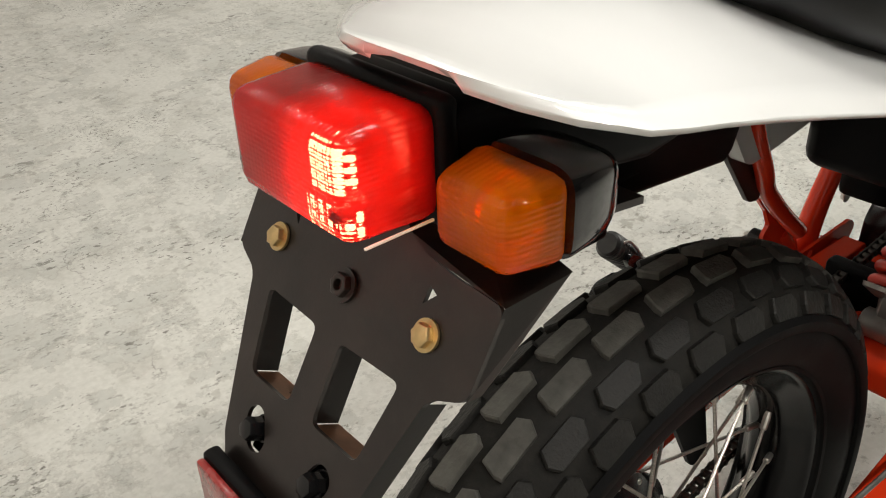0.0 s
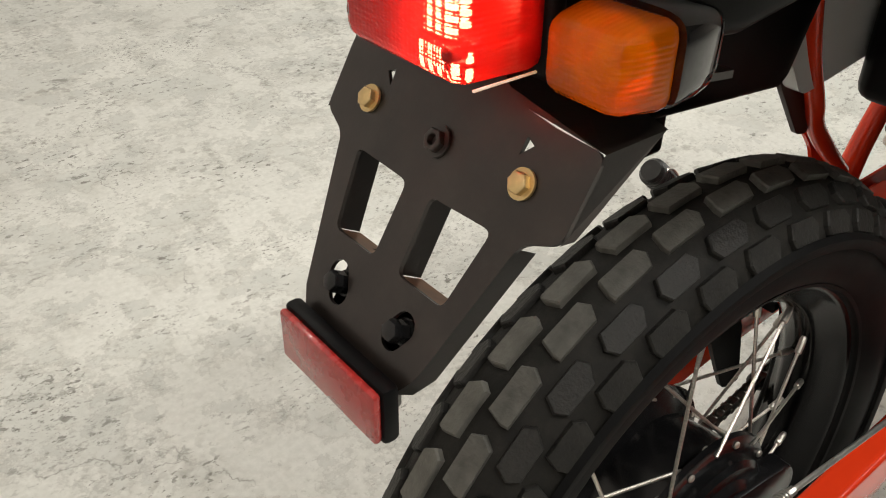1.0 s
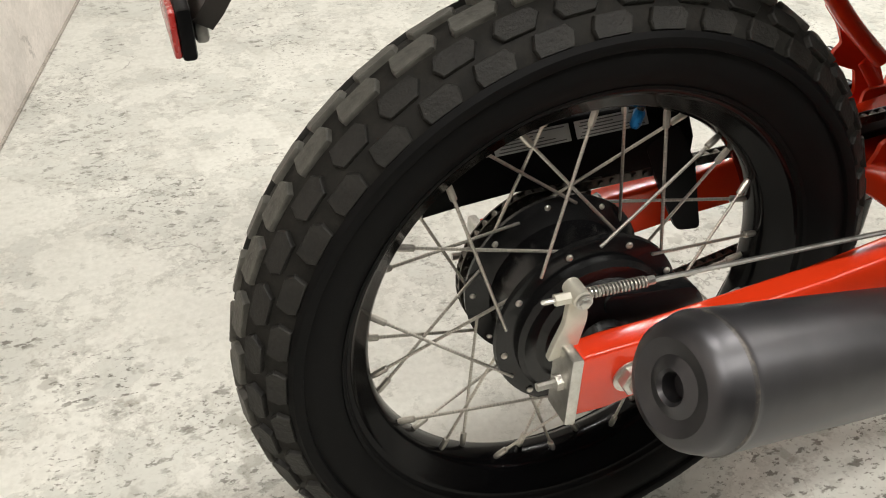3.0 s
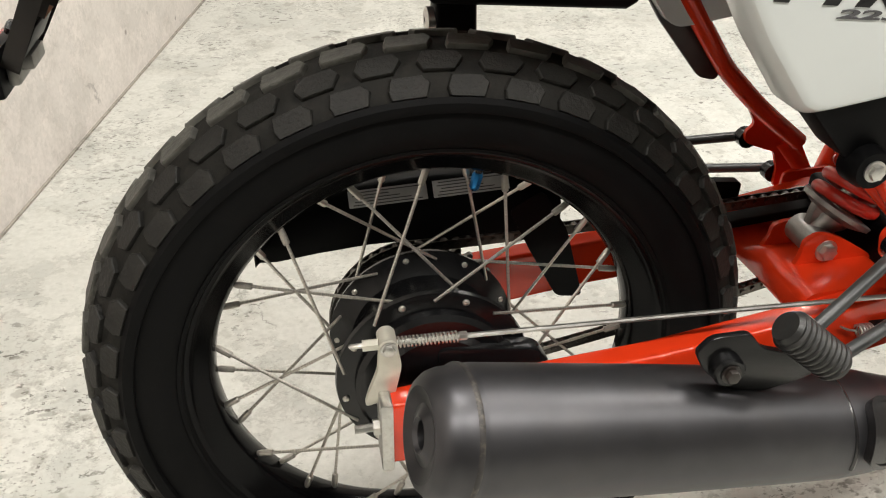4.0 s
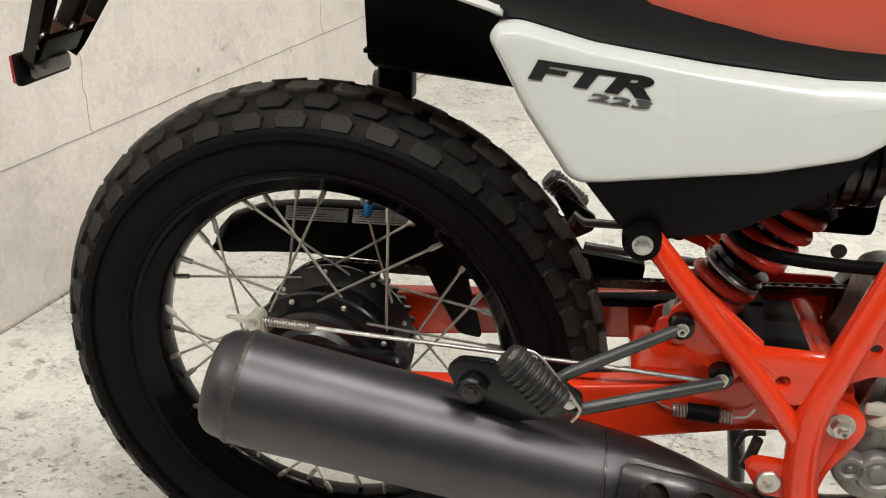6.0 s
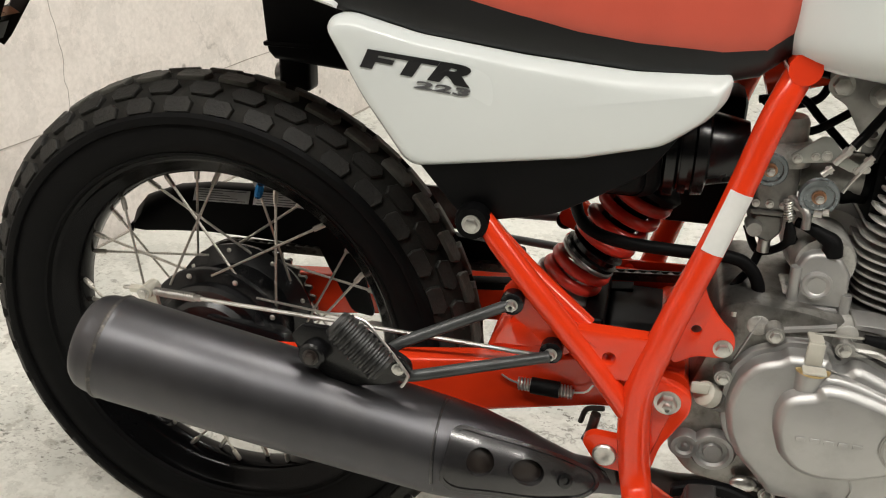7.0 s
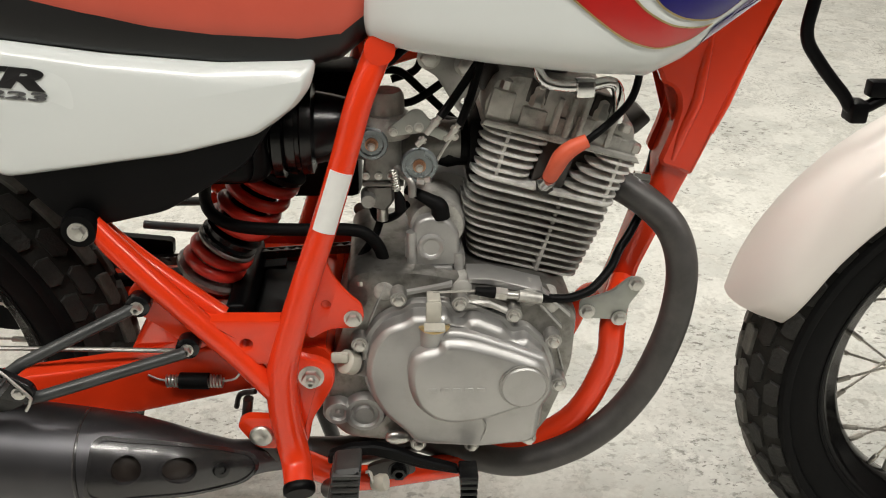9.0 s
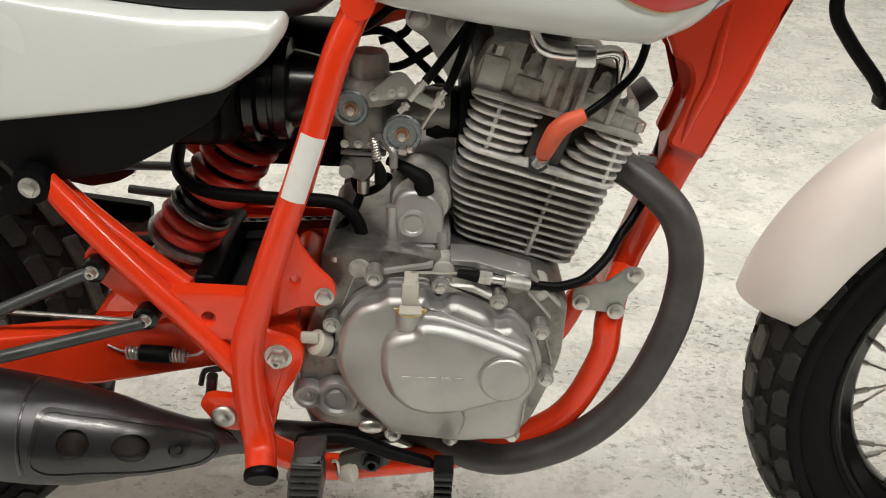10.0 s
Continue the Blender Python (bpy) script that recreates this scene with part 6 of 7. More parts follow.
part("arm_column", tube([(0.671, -0.1370, 0.086), (0.671, -0.1390, 0.112), (0.671, -0.1400, 0.1295)], [0.0135, 0.0145, 0.0150], 20, False), COVERM, cov)
part("cover_seam", tube([(0.722, -0.1446, 0.018), (0.728, -0.1446, 0.002), (0.7235, -0.143, -0.016)], 0.0010, 8), COVERM, cov)
part("cover_seam", tube([(0.722, -0.1446, 0.018), (0.756, -0.1446, 0.027), (0.784, -0.143, 0.036)], 0.0010, 8), COVERM, cov)
part("gasket_lug", ball(0.634, -0.120, -0.028, 0.011, 1.3, 0.6, 0.8), STEEL, engine)
part("round_cap", lathe([(-0.158, 0.0235), (-0.1645, 0.0235), (-0.166, 0.022), (-0.1665, 0.0)], 40, at=(0.762, 0, 0.068)), COVERM, cov)
part("cap_groove", lathe([(-0.1625, 0.0235), (-0.1632, 0.0235), (-0.1632, 0.0255), (-0.1625, 0.0255)], 40, at=(0.762, 0, 0.068), closed=True), ALU, cov)
part("cast_emblem", joined(*[box(0.6645 + 0.0125 * k, 0.6735 + 0.0125 * k, -0.1626, -0.1615, 0.0620, 0.0665, 0.0004, 1) for k in range(5)]), COVERM, cov, "raised cast mark")
for x, z in ((0.6355, 0.1509), (0.6976, 0.1453), (0.7531, 0.1311), (0.7963, 0.0989), (0.8058, 0.0444), (0.7780, -0.0267), (0.7153, -0.0344), (0.6565, -0.0316), (0.5955, 0.098)):
    part("bolt_boss", lathe([(-0.10, 0.0095), (-0.128, 0.0085)], 16, at=(x, 0, z)), ALU, engine)
    bolt(engine, (x, -0.128, z), 0.0046, 0.005, STEEL, washer=1.35)
part("sprocket_cover", cast(rounded([(0.575, 0.030), (0.580, 0.118), (0.600, 0.140), (0.66, 0.140), (0.74, 0.120), (0.78, 0.06), (0.76, 0.0), (0.68, -0.030), (0.60, -0.020)], 0.012), ((0, 0.070), (0, 0.098), (0.005, 0.104))), SATIN, engine, "black cover over the front sprocket")
part("left_case", box(0.60, 0.79, 0.04, 0.085, -0.03, 0.125, 0.008), CASEM, engine)
# dip stick, small caps
dip_ = part("oil_filler", moved(lathe([(0, 0.010), (0.03, 0.011), (0.03, 0.008)], 20, "z"), along((0.612, -0.105, 0.052), (0.580, -0.128, 0.078))), ALU, engine)
part("filler_cap", moved(lathe([(0.0, 0.0125), (0.012, 0.0125), (0.014, 0.010), (0.014, 0)], 24, "z"), along((0.588, -0.122, 0.072), (0.574, -0.133, 0.083))), CREAM, dip_, "off-white filler cap")
part("cap_tab", box(0.566, 0.584, -0.136, -0.129, 0.080, 0.092, 0.003), CREAM, dip_)
for x, z, r in ((0.570, 0.007, 0.0125), (0.5985, 0.005, 0.0195)):
    part("round_boss", lathe([(-0.095, r + 0.005), (-0.118, r + 0.004), (-0.123, r + 0.001), (-0.123, r - 0.003), (-0.1195, r - 0.005), (-0.1195, r - 0.009), (-0.1225, r - 0.0105), (-0.1225, 0)], 32, at=(x, 0, z)), COVERM, engine)
# clutch release arm and cable
rel = part("clutch_arm", joined(box(0.6605, 0.6815, -0.156, -0.129, 0.1295, 0.1325, 0.001), box(0.6625, 0.6780, -0.1435, -0.1385, 0.1325, 0.156, 0.002), box(0.6635, 0.677, -0.142, -0.122, 0.154, 0.158, 0.0015)), CREAM, engine, "pale zinc clutch arm")
part("arm_ring", lathe([(0.1265, 0.0150), (0.1275, 0.0160), (0.1290, 0.0160), (0.1300, 0.0140)], 24, "z", at=(0.671, -0.1400, 0.0)), GOLD, rel)
cl = part("clutch_cable", tube([(0.779, -0.118, 0.1455), (0.7925, -0.112, 0.1415), (0.809, -0.110, 0.140), (0.826, -0.105, 0.142), (0.839, -0.10, 0.147), (0.860, -0.08, 0.159), (0.873, -0.06, 0.171), (0.886, -0.05, 0.188), (0.902, -0.030, 0.212), (0.925, 0.025, 0.26), (0.95, 0.034, 0.33), (0.975, 0.034, 0.42)], 0.0048, 12), BLACK, bike, "black clutch cable")
part("cable_end", joined(tube([(0.7445, -0.122, 0.1525), (0.757, -0.121, 0.1505)], 0.0042, 12), tube([(0.733, -0.122, 0.1545), (0.7445, -0.122, 0.1525)], 0.0070, 6, False)), STEEL, cl)
part("cable_sleeve", tube([(0.757, -0.121, 0.1505), (0.781, -0.118, 0.1445)], 0.0062, 12), ROCKM, cl)
part("cable_wire", tube([(0.670, -0.126, 0.158), (0.700, -0.124, 0.158), (0.717, -0.122, 0.157)], 0.0014, 6), STEEL, cl)
part("cable_boot", tube([(0.713, -0.123, 0.1575), (0.733, -0.122, 0.1545)], [0.004, 0.006], 12), RUBBER, cl)
for x_, z_ in ((0.621, 0.158), (0.700, 0.160), (0.792, 0.141), (0.770, 0.149)):
    part("case_boss", lathe([(-0.09, 0.0115), (-0.113, 0.0105), (-0.1145, 0.0085), (-0.1145, 0.0)], 18, at=(x_, 0, z_ - 0.006)), ROCKM, engine)

for x0_, z0_, x1_, z1_ in ((0.770, 0.150, 0.806, 0.108), (0.782, 0.152, 0.814, 0.122), (0.800, 0.096, 0.812, 0.055), (0.604, 0.112, 0.622, 0.160), (0.640, 0.150, 0.690, 0.160)):
    part("case_web", skin([[(x0_ + (x1_ - x0_) * t, -0.1095 - h, z0_ + (z1_ - z0_) * t + w) for h, w in ((0, -0.004), (0.006, -0.0018), (0.006, 0.0018), (0, 0.004))] for t in (0.0, 0.3, 0.7, 1.0)]), COVERM, engine)
part("base_ledge", cast(rounded([(0.706, 0.160), (0.726, 0.158), (0.782, 0.144), (0.786, 0.150), (0.730, 0.1655), (0.706, 0.166)], 0.002), ((0, -0.080), (0, -0.1105), (0.001, -0.112))), COVERM, engine)

# barrel and head, tilted forward
ENG = Matrix.Translation((0.772, 0, 0.147)) @ Matrix.Rotation(radians(14.5), 4, "Y")


def finplate(u0, u1, yw, v, thick=0.0026, r=0.022):
    o = rounded([(u0, -yw), (u1, -yw), (u1, yw), (u0, yw)], r, 6)
    return moved(plate(o, 0, thick, bevel=0.0008), ENG @ Matrix.Translation((0, 0, v)) @ Matrix.Rotation(radians(90), 4, "X"))


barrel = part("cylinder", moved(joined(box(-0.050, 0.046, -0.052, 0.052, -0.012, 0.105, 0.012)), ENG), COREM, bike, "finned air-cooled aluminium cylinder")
for k in range(11):
    t = k / 10
    u0, u1 = -0.066 - 0.022 * min(1, t * 1.7), 0.059 + 0.004 * t
    part("fin", finplate(u0, u1, 0.066 + 0.013 * min(1, t * 1.5), 0.006 + 0.0092 * k, 0.0022), SHADEFINM if k < 9 else FINM, barrel)
for u in (0.008,):
    part("fin_rib", moved(box(u - 0.0018, u + 0.0018, -0.0725, -0.05, 0.008, 0.100, 0.0005), ENG), SHADEFINM, barrel)
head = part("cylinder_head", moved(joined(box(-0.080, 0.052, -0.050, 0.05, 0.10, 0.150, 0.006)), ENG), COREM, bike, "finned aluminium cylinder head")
for k in range(5):
    v = 0.1085 + 0.0092 * k
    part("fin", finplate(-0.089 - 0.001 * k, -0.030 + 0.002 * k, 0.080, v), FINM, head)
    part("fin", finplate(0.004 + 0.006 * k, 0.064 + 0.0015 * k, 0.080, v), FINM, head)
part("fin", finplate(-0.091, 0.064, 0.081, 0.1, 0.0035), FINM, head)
for u in (-0.066, 0.05):
    part("fin_rib", moved(box(u - 0.0018, u + 0.0018, -0.0765, -0.05, 0.101, 0.15, 0.0005), ENG), FINM, head)
# solid black block, drawn for the shade round the spark plug
part("plug_recess_shade", moved(box(-0.030, 0.006, -0.072, -0.02, 0.104, 0.150, 0.004), ENG), PLATEBLACK, head)
rock = part("rocker_cover", moved(plate(rounded([(-0.092, 0.152), (-0.0985, 0.170), (-0.0926, 0.196), (-0.0756, 0.2046), (-0.05, 0.207), (0.0139, 0.208), (0.0373, 0.198), (0.0565, 0.1816), (0.0632, 0.155)], 0.006), 0.068, -0.070, bevel=0.004), ENG), ROCKM, head, "cast rocker cover")
part("cover_lip", moved(plate(rounded([(-0.096, 0.1515), (-0.094, 0.158), (0.064, 0.158), (0.070, 0.1515)], 0.002), 0.079, -0.080, bevel=0.001), ENG), ROCKM, rock)
for u, w, v1 in ((-0.082, 0.012, 0.188), (-0.048, 0.013, 0.178), (-0.018, 0.010, 0.176), (0.004, 0.009, 0.182), (0.030, 0.016, 0.172), (0.054, 0.010, 0.170)):
    part("rib", moved(box(u - w, u + w, -0.0745, -0.06, 0.156, v1, 0.002), ENG), ROCKM, rock)
for u in (-0.026, -0.013, 0.000, 0.031):
    part("column", moved(box(u - 0.0028, u + 0.0028, -0.0775, -0.06, 0.156, 0.203 - 0.3 * abs(u), 0.0015), ENG), ROCKM, rock)
for u, v in ((-0.050, 0.194), (0.015, 0.196)):
    # black block for the shaded pocket round each nut
    part("pocket_shade", moved(box(u - 0.010, u + 0.010, -0.0725, -0.06, v - 0.012, v + 0.012, 0.002), ENG), PLATEBLACK, rock)
    q = ENG @ Vector((u, -0.073, v - 0.003))
    part("cap_nut", moved(lathe([(0, 0.0075), (0.008, 0.0075), (0.011, 0.0055), (0.018, 0.005), (0.02, 0.002), (0.02, 0)], 6, "z"), ENG @ Matrix.Translation((u, -0.076, v - 0.012))), STEEL, rock)
for u, v in ((-0.083, 0.190), (0.045, 0.178), (0.062, 0.160)):
    part("cap_nut", moved(lathe([(0, 0.006), (0.008, 0.006), (0.01, 0.003), (0.01, 0)], 6, "z"), ENG @ Matrix.Translation((u, -0.071, v))), STEEL, rock)
for u0, u1, v0, v1, t in ((-0.108, -0.086, 0.176, 0.206, -28), (0.060, 0.074, 0.170, 0.194, 30)):
    part("tappet_cover", moved(box(u0, u1, -0.045, 0.0, v0, v1, 0.004), ENG @ Matrix.Translation(((u0 + u1) / 2, 0, (v0 + v1) / 2)) @ Matrix.Rotation(radians(t), 4, "Y") @ Matrix.Translation((-(u0 + u1) / 2, 0, -(v0 + v1) / 2))), PLATEBLACK, rock)
part("top_cap", moved(lathe([(0.205, 0.03), (0.215, 0.028), (0.218, 0.02), (0.218, 0)], 28, "z", at=(-0.04, 0.0, 0)), ENG), PLATEBLACK, rock)
br = part("breather_pipe", tube([(0.790, -0.03, 0.388), (0.774, -0.055, 0.384), (0.769, -0.070, 0.373), (0.775, -0.076, 0.361), (0.788, -0.078, 0.356), (0.806, -0.078, 0.355), (0.824, -0.077, 0.357), (0.838, -0.075, 0.359), (0.847, -0.073, 0.354), (0.851, -0.072, 0.340), (0.853, -0.070, 0.318)], 0.0058, 14), CHROME, bike, "chromed breather pipe over the head")
part("pipe_clip", box(0.806, 0.824, -0.086, -0.070, 0.346, 0.363, 0.002), CHROME, br)
# spark plug
plug = part("spark_plug", joined(tube([(0.779, -0.062, 0.247), (0.7825, -0.083, 0.2555)], 0.0105, 6, False), tube([(0.7825, -0.083, 0.2555), (0.786, -0.090, 0.263)], 0.0065, 12, False)), CHROME, bike, "spark plug with an orange cap")
part("plug_cap", tube([(0.7865, -0.087, 0.266), (0.789, -0.096, 0.279), (0.794, -0.101, 0.293), (0.803, -0.102, 0.302), (0.817, -0.101, 0.309)], [0.0072, 0.0080, 0.0086, 0.0080, 0.0064], 14, flat=1.1), CAP, plug, "orange-red rubber plug cap")
part("plug_lead", tube([(0.816, -0.101, 0.308), (0.842, -0.095, 0.329), (0.862, -0.085, 0.352), (0.87, -0.06, 0.39), (0.86, -0.02, 0.44)], 0.0038, 10), BLACK, plug)
bolt(header, (0.884, -0.040, 0.2470), 0.0058, 0.018, CHROME, turn=(0, 0, 75), washer=1.2, name="flange_nut")
# starter motor
st = part("starter_motor", joined(lathe([(-0.01, 0.0295), (-0.070, 0.0295), (-0.078, 0.027), (-0.078, 0.0)], 40, at=(0.6755, 0, 0.2080)), box(0.642, 0.706, -0.080, -0.03, 0.155, 0.175, 0.004)), ROCKM, bike, "silver starter motor on the crankcase")
END = rounded([(0.650, 0.166), (0.6485, 0.204), (0.6545, 0.2185), (0.6620, 0.2230), (0.6710, 0.2245), (0.6805, 0.2230), (0.6885, 0.2180), (0.6980, 0.204), (0.6990, 0.184), (0.697, 0.166)], 0.004)
cap_ = part("end_cap", cast(END, ((0, -0.070), (0, -0.086), (0.002, -0.089), (0.005, -0.090))), COVERM, st, "cast end cap", 40)
part("starter_foot", box(0.6555, 0.6915, -0.095, -0.075, 0.1655, 0.1695, 0.0015), COVERM, cap_)
part("starter_lug", tube([(0.6510, -0.088, 0.160), (0.6490, -0.088, 0.2075)], 0.0055, 14), COVERM, st)
part("starter_lug", tube([(0.6985, -0.088, 0.161), (0.6980, -0.088, 0.1840)], 0.0052, 14), COVERM, st)
part("starter_ring", lathe([(-0.089, 0.0145), (-0.0935, 0.0140), (-0.0945, 0.0120), (-0.0935, 0.0095), (-0.0925, 0.0085), (-0.0925, 0)], 28, at=(0.6695, 0, 0.1915)), COVERM, cap_)
part("starter_body", lathe([(0.02, 0.0), (0.02, 0.041), (-0.018, 0.041), (-0.022, 0.0385), (-0.022, 0.0)], 40, at=(0.684, 0, 0.2070)), LABEL, st, "pale rear end of the starter")
part("body_lug", plate(rounded([(0.684, 0.241), (0.690, 0.2385), (0.7105, 0.233), (0.7100, 0.205), (0.690, 0.215)], 0.003), 0.0, -0.019, bevel=0.001), LABEL, st)
part("terminal_boot", tube([(0.644, -0.07, 0.246), (0.656, -0.076, 0.2435), (0.668, -0.080, 0.2385), (0.677, -0.082, 0.2325), (0.679, -0.082, 0.2205)], [0.0048, 0.0055, 0.0068, 0.0090, 0.0098], 12), RUBBER, st)

# carburettor
carb = part("carburettor", joined(box(0.602, 0.640, -0.075, 0.0, 0.254, 0.316, 0.006), cast(rounded([(0.6032, 0.252), (0.6320, 0.252), (0.6325, 0.233), (0.6225, 0.2205), (0.6035, 0.2285)], 0.005), ((0, 0.0), (0, -0.068), (0.003, -0.073))), lathe([(-0.01, 0.021), (0.11, 0.021)], 28, "x", at=(0.59, -0.03, 0.285)), box(0.600, 0.642, -0.077, 0.0, 0.2515, 0.2570, 0.002)), CARBM, bike, "cast carburettor with a throttle wheel")
part("top_dome", lathe([(0.300, 0.0245), (0.3165, 0.0245), (0.319, 0.0225), (0.3225, 0.0225), (0.3235, 0.0185), (0.340, 0.0178), (0.345, 0.0150), (0.3455, 0)], 32, "z", at=(0.6245, -0.055, 0)), ROCKM, carb)
for x, z, r in ((0.6568, 0.2775, 0.0180), (0.6105, 0.2995, 0.0160)):
    part("throttle_wheel", lathe([(-0.080, r - 0.0015), (-0.0815, r), (-0.0835, r - 0.002), (-0.0855, r), (-0.087, r - 0.0012), (-0.087, r - 0.004), (-0.0845, r - 0.005), (-0.0845, 0.0)], 36, at=(x, 0, z)), TUBEPLASTIC, carb, "pale zinc cable wheel")
    part("wheel_hub", lathe([(-0.084, 0.0065), (-0.0870, 0.0065), (-0.0870, 0.005), (-0.091, 0.0045), (-0.091, 0.0)], 20, at=(x, 0, z)), COPPER, carb)
    bolt(carb, (x, -0.091, z), 0.0032, 0.003, STEEL, washer=1.2)
part("stop_screw", joined(tube([(0.655, -0.086, 0.262), (0.662, -0.088, 0.262)], 0.0035, 8), tube([(0.663, -0.086, 0.2635), (0.668, -0.088, 0.2645)], 0.0035, 8)), STEEL, carb)
part("lever_plate", plate(rounded([(0.625, 0.3150), (0.630, 0.3085), (0.661, 0.3120), (0.680, 0.3035), (0.6905, 0.3085), (0.6720, 0.3185), (0.6580, 0.3345), (0.6504, 0.3355)], 0.004), -0.084, -0.087, bevel=0.0006), BRACKM, carb, "zinc cable bracket")
for x, z, r in ((0.6315, 0.3130, 0.0030), (0.6468, 0.3165, 0.0026), (0.6560, 0.3180, 0.0032), (0.6840, 0.3065, 0.0026), (0.6905, 0.3085, 0.0026)):
    bolt(carb, (x, -0.087, z), r, 0.002, STEEL)
for (a, b) in (((0.663, -0.09, 0.3120), (0.676, -0.09, 0.3295)), ((0.684, -0.09, 0.3075), (0.694, -0.09, 0.3215)), ((0.654, -0.092, 0.3010), (0.662, -0.091, 0.3085))):
    part("cable_nut", joined(tube([a, b], 0.0030, 10, False), tube([Vector(a).lerp(Vector(b), 0.55), Vector(a).lerp(Vector(b), 0.8)], 0.0046, 6, False)), STEEL, carb)
for k in range(4):
    bolt(carb, (0.604 + 0.0125 * k, -0.0755, 0.263), 0.0026, 0.003, STEEL)
part("fuel_elbow", tube([(0.632, -0.07, 0.272), (0.648, -0.085, 0.262), (0.650, -0.088, 0.246)], 0.0042, 10), ALU, carb)
part("throttle_wire", tube([(0.6745, -0.091, 0.286), (0.680, -0.091, 0.297), (0.690, -0.091, 0.312)], 0.0014, 8), STEEL, carb)
part("drain_screw", lathe([(0.208, 0.0), (0.208, 0.006), (0.222, 0.006)], 12, "z", at=(0.620, -0.06, 0)), STEEL, carb)
part("idle_spring", coil(bmesh.new(), (0.6345, -0.085, 0.252), (0.6310, -0.084, 0.272), 0.0036, 0.001, 8, 12, 6), STEEL, carb)
part("idle_knob", tube([(0.6350, -0.086, 0.2505), (0.6375, -0.086, 0.2415), (0.6385, -0.086, 0.2300)], [0.003, 0.0055, 0.0060], 12), RUBBER, carb)
part("bowl_screw", lathe([(-0.06, 0.008), (-0.083, 0.007)], 16, at=(0.606, 0, 0.238)), ALU, carb)
part("intake_boot", joined(lathe([(0.0, 0.024), (0.010, 0.027), (0.020, 0.025), (0.05, 0.025)], 28, "x", at=(0.678, -0.022, 0.280)), box(0.708, 0.722, -0.055, 0.03, 0.245, 0.315, 0.004)), BLACK, bike, "black rubber intake")
part("air_boot", joined(lathe([(0.0, 0.046), (0.018, 0.046), (0.021, 0.050), (0.030, 0.050), (0.033, 0.043), (0.046, 0.042), (0.048, 0.047), (0.058, 0.046), (0.061, 0.036), (0.078, 0.033), (0.095, 0.029)], 40, "x", at=(0.495, -0.05, 0.305))), SATIN, bike, "glossy black ribbed air intake boot")
part("air_box", joined(box(0.365, 0.515, -0.105, 0.1, 0.262, 0.40, 0.018, 3), box(0.36, 0.50, -0.12, -0.1, 0.27, 0.33, 0.012, 3)), BLACK, bike, "black plastic air box")
part("boot_clamp", lathe([(0.0, 0.046), (0.007, 0.0465), (0.007, 0.041)], 32, "x", at=(0.530, -0.05, 0.305)), SATIN, bike)
# cables and straps above the carburettor
for pts in ([(0.676, -0.088, 0.328), (0.69, -0.08, 0.345), (0.72, -0.06, 0.385), (0.75, -0.04, 0.43)], [(0.694, -0.088, 0.317), (0.705, -0.08, 0.345), (0.722, -0.06, 0.39), (0.755, -0.03, 0.43)],
            [(0.600, 0.0, 0.345), (0.635, -0.01, 0.352), (0.66, 0.0, 0.33), (0.70, 0.0, 0.292)], [(0.73, 0.0, 0.366), (0.69, -0.01, 0.345), (0.65, -0.02, 0.322), (0.62, -0.02, 0.325)],
            [(0.60, -0.03, 0.35), (0.625, -0.04, 0.366), (0.645, -0.03, 0.38), (0.66, -0.01, 0.372), (0.655, 0.0, 0.35), (0.63, 0.0, 0.34)]):
    part("cable", tube(pts, 0.0042, 10), BLACK, bike, "black control cable")
for pts in ([(0.605, -0.03, 0.222), (0.615, -0.05, 0.205), (0.632, -0.06, 0.212), (0.645, -0.07, 0.23)], [(0.622, -0.05, 0.222), (0.612, -0.06, 0.19), (0.595, -0.07, 0.165), (0.592, -0.08, 0.13)]):
    part("hose", tube(pts, 0.0042, 10), BLACK, bike, "thin black hose")
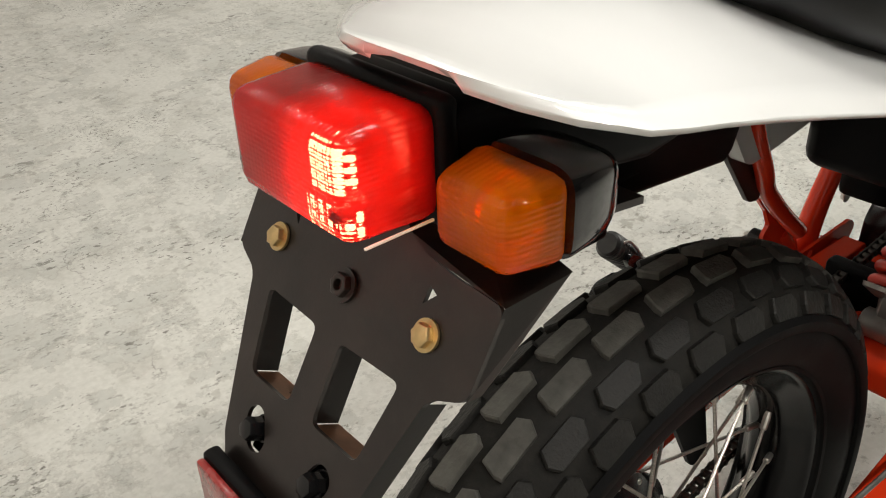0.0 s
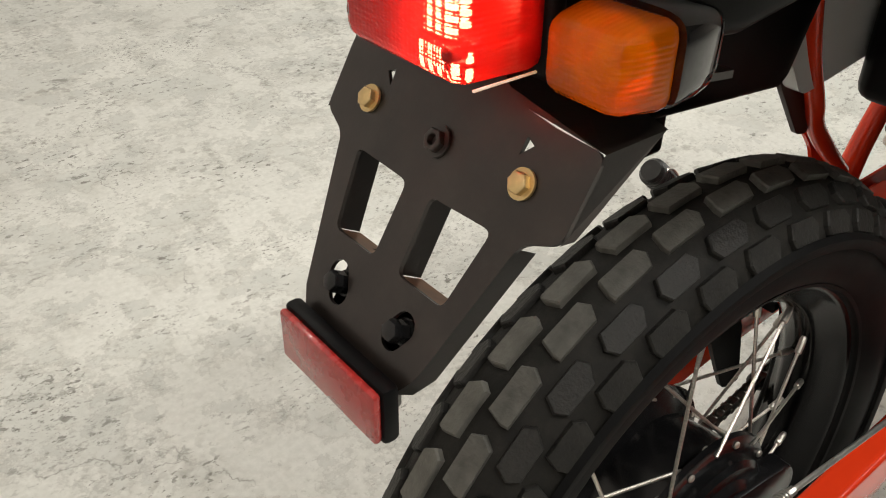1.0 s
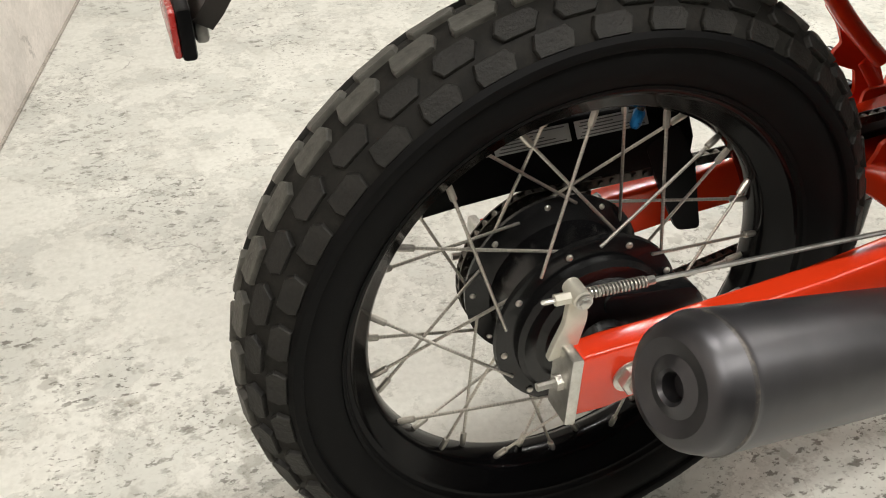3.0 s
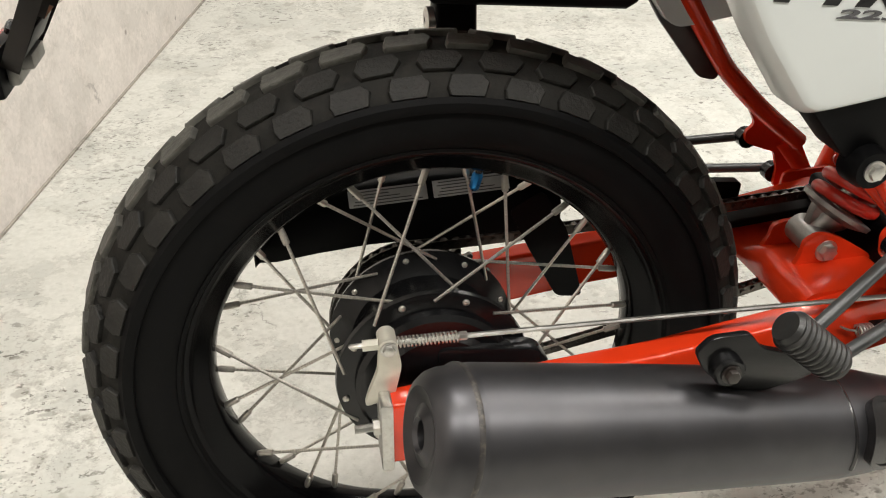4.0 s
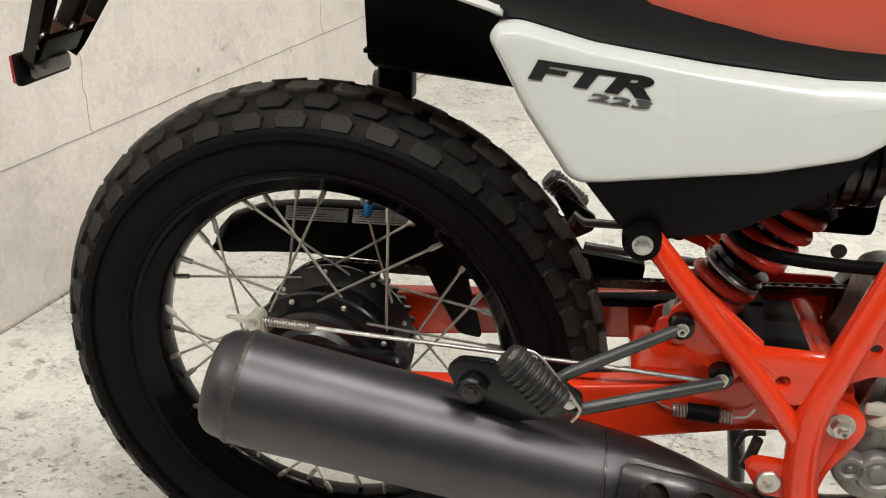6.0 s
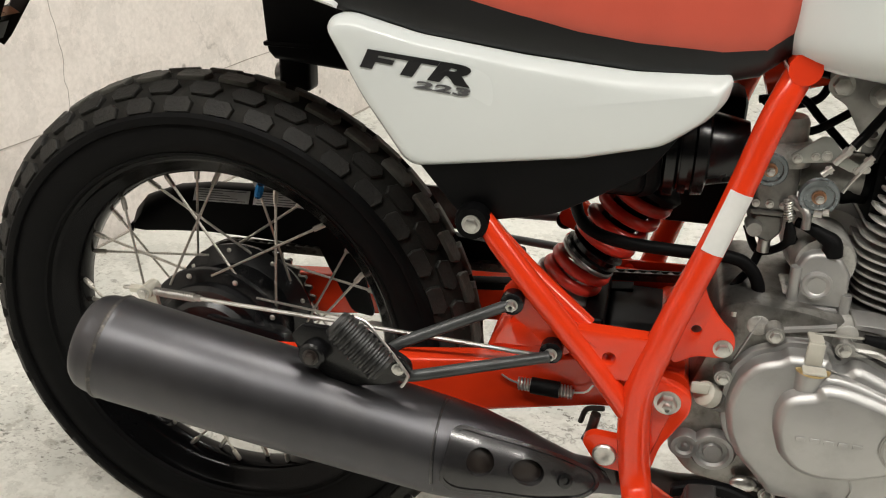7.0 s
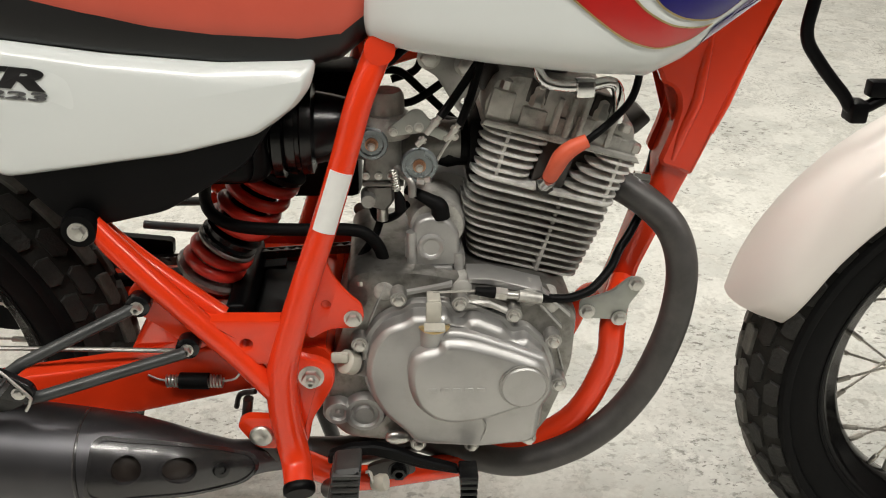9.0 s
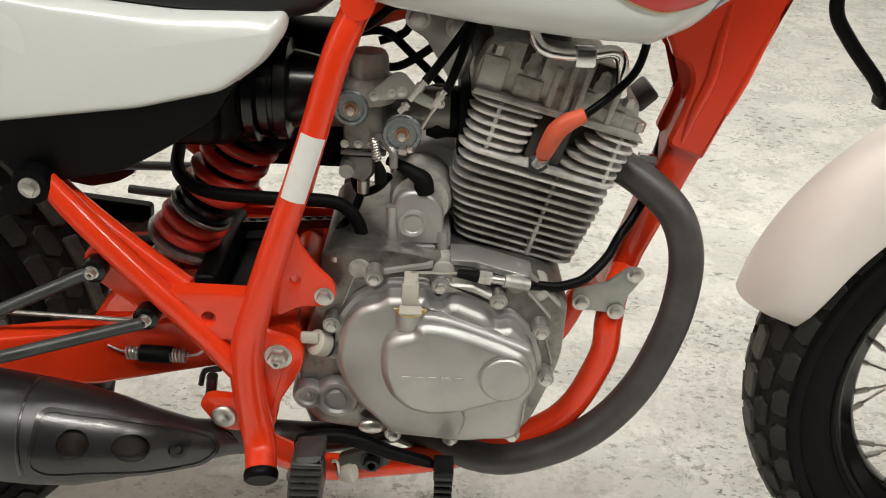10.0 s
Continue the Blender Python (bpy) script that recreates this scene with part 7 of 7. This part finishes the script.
hang = part("head_bracket", plate(rounded([(0.655, 0.385), (0.728, 0.380), (0.722, 0.345), (0.712, 0.316), (0.699, 0.313), (0.675, 0.352), (0.658, 0.362)], 0.006), -0.028, -0.032, [ring(0.704, 0.326, 0.004)], 0.0006), ALU, bike, "grey steel engine hanger plate")
for x, z in ((0.667, 0.371), (0.704, 0.364)):
    bolt(hang, (x, -0.032, z), 0.0078, 0.007, STEEL)

# ------------------------------------------------------------ front end
ff = empty("front_fork", bike)
tagged(ff, "front fork with its lower legs either side of the wheel")
for s in (-1, 1):
    part("fork_leg", tube([(0, s * 0.085, -0.03), (-0.155, s * 0.085, 0.34), (-0.22, s * 0.085, 0.50)], [0.027, 0.026, 0.02], 20, False), BLACK, ff)
ff.matrix_basis = STEER
gsecs = []
for k in range(29):
    a = radians(12 + 103 * k / 28)      # from ahead of the wheel over its top to its rear
    r0 = 0.336
    w = 0.071 + 0.004 * math.sin(math.pi * k / 28)
    if k > 25:
        w *= (1, 0.96, 0.86, 0.66)[k - 25]
    arc = []
    for q in np.linspace(-1, 1, 15):
        arc.append(((r0 + 0.036 * math.sqrt(max(0, 1 - abs(q) ** 2.6)) - 0.02 * abs(q) ** 3), q * w))
    outer = [(-math.cos(math.pi - a) * r * 1.0, y, math.sin(a) * r) for r, y in arc]
    innerp = [(-math.cos(math.pi - a) * (r - 0.004), y * 0.96, math.sin(a) * (r - 0.004)) for r, y in reversed(arc)]
    gsecs.append(outer + innerp)
gf = part("front_fender", skin(gsecs), FENDERM, bike, "white plastic front fender", 60)
gf.matrix_basis = STEER @ Matrix.Rotation(radians(-52), 4, "Y")
cable = part("brake_cable", tube([(1.05, -0.05, 0.60), (1.04, -0.05, 0.52), (1.037, -0.05, 0.44), (1.036, -0.05, 0.40), (1.054, -0.05, 0.373), (1.085, -0.05, 0.341), (1.103, -0.05, 0.324), (1.135, -0.05, 0.34), (1.19, -0.05, 0.38)], 0.0065, 14), BLACK, bike, "black brake cable to the front wheel")
part("cable_clip", joined(box(1.094, 1.112, -0.062, -0.038, 0.312, 0.334, 0.003), box(1.11, 1.135, -0.058, -0.042, 0.338, 0.355, 0.003)), BLACK, cable)
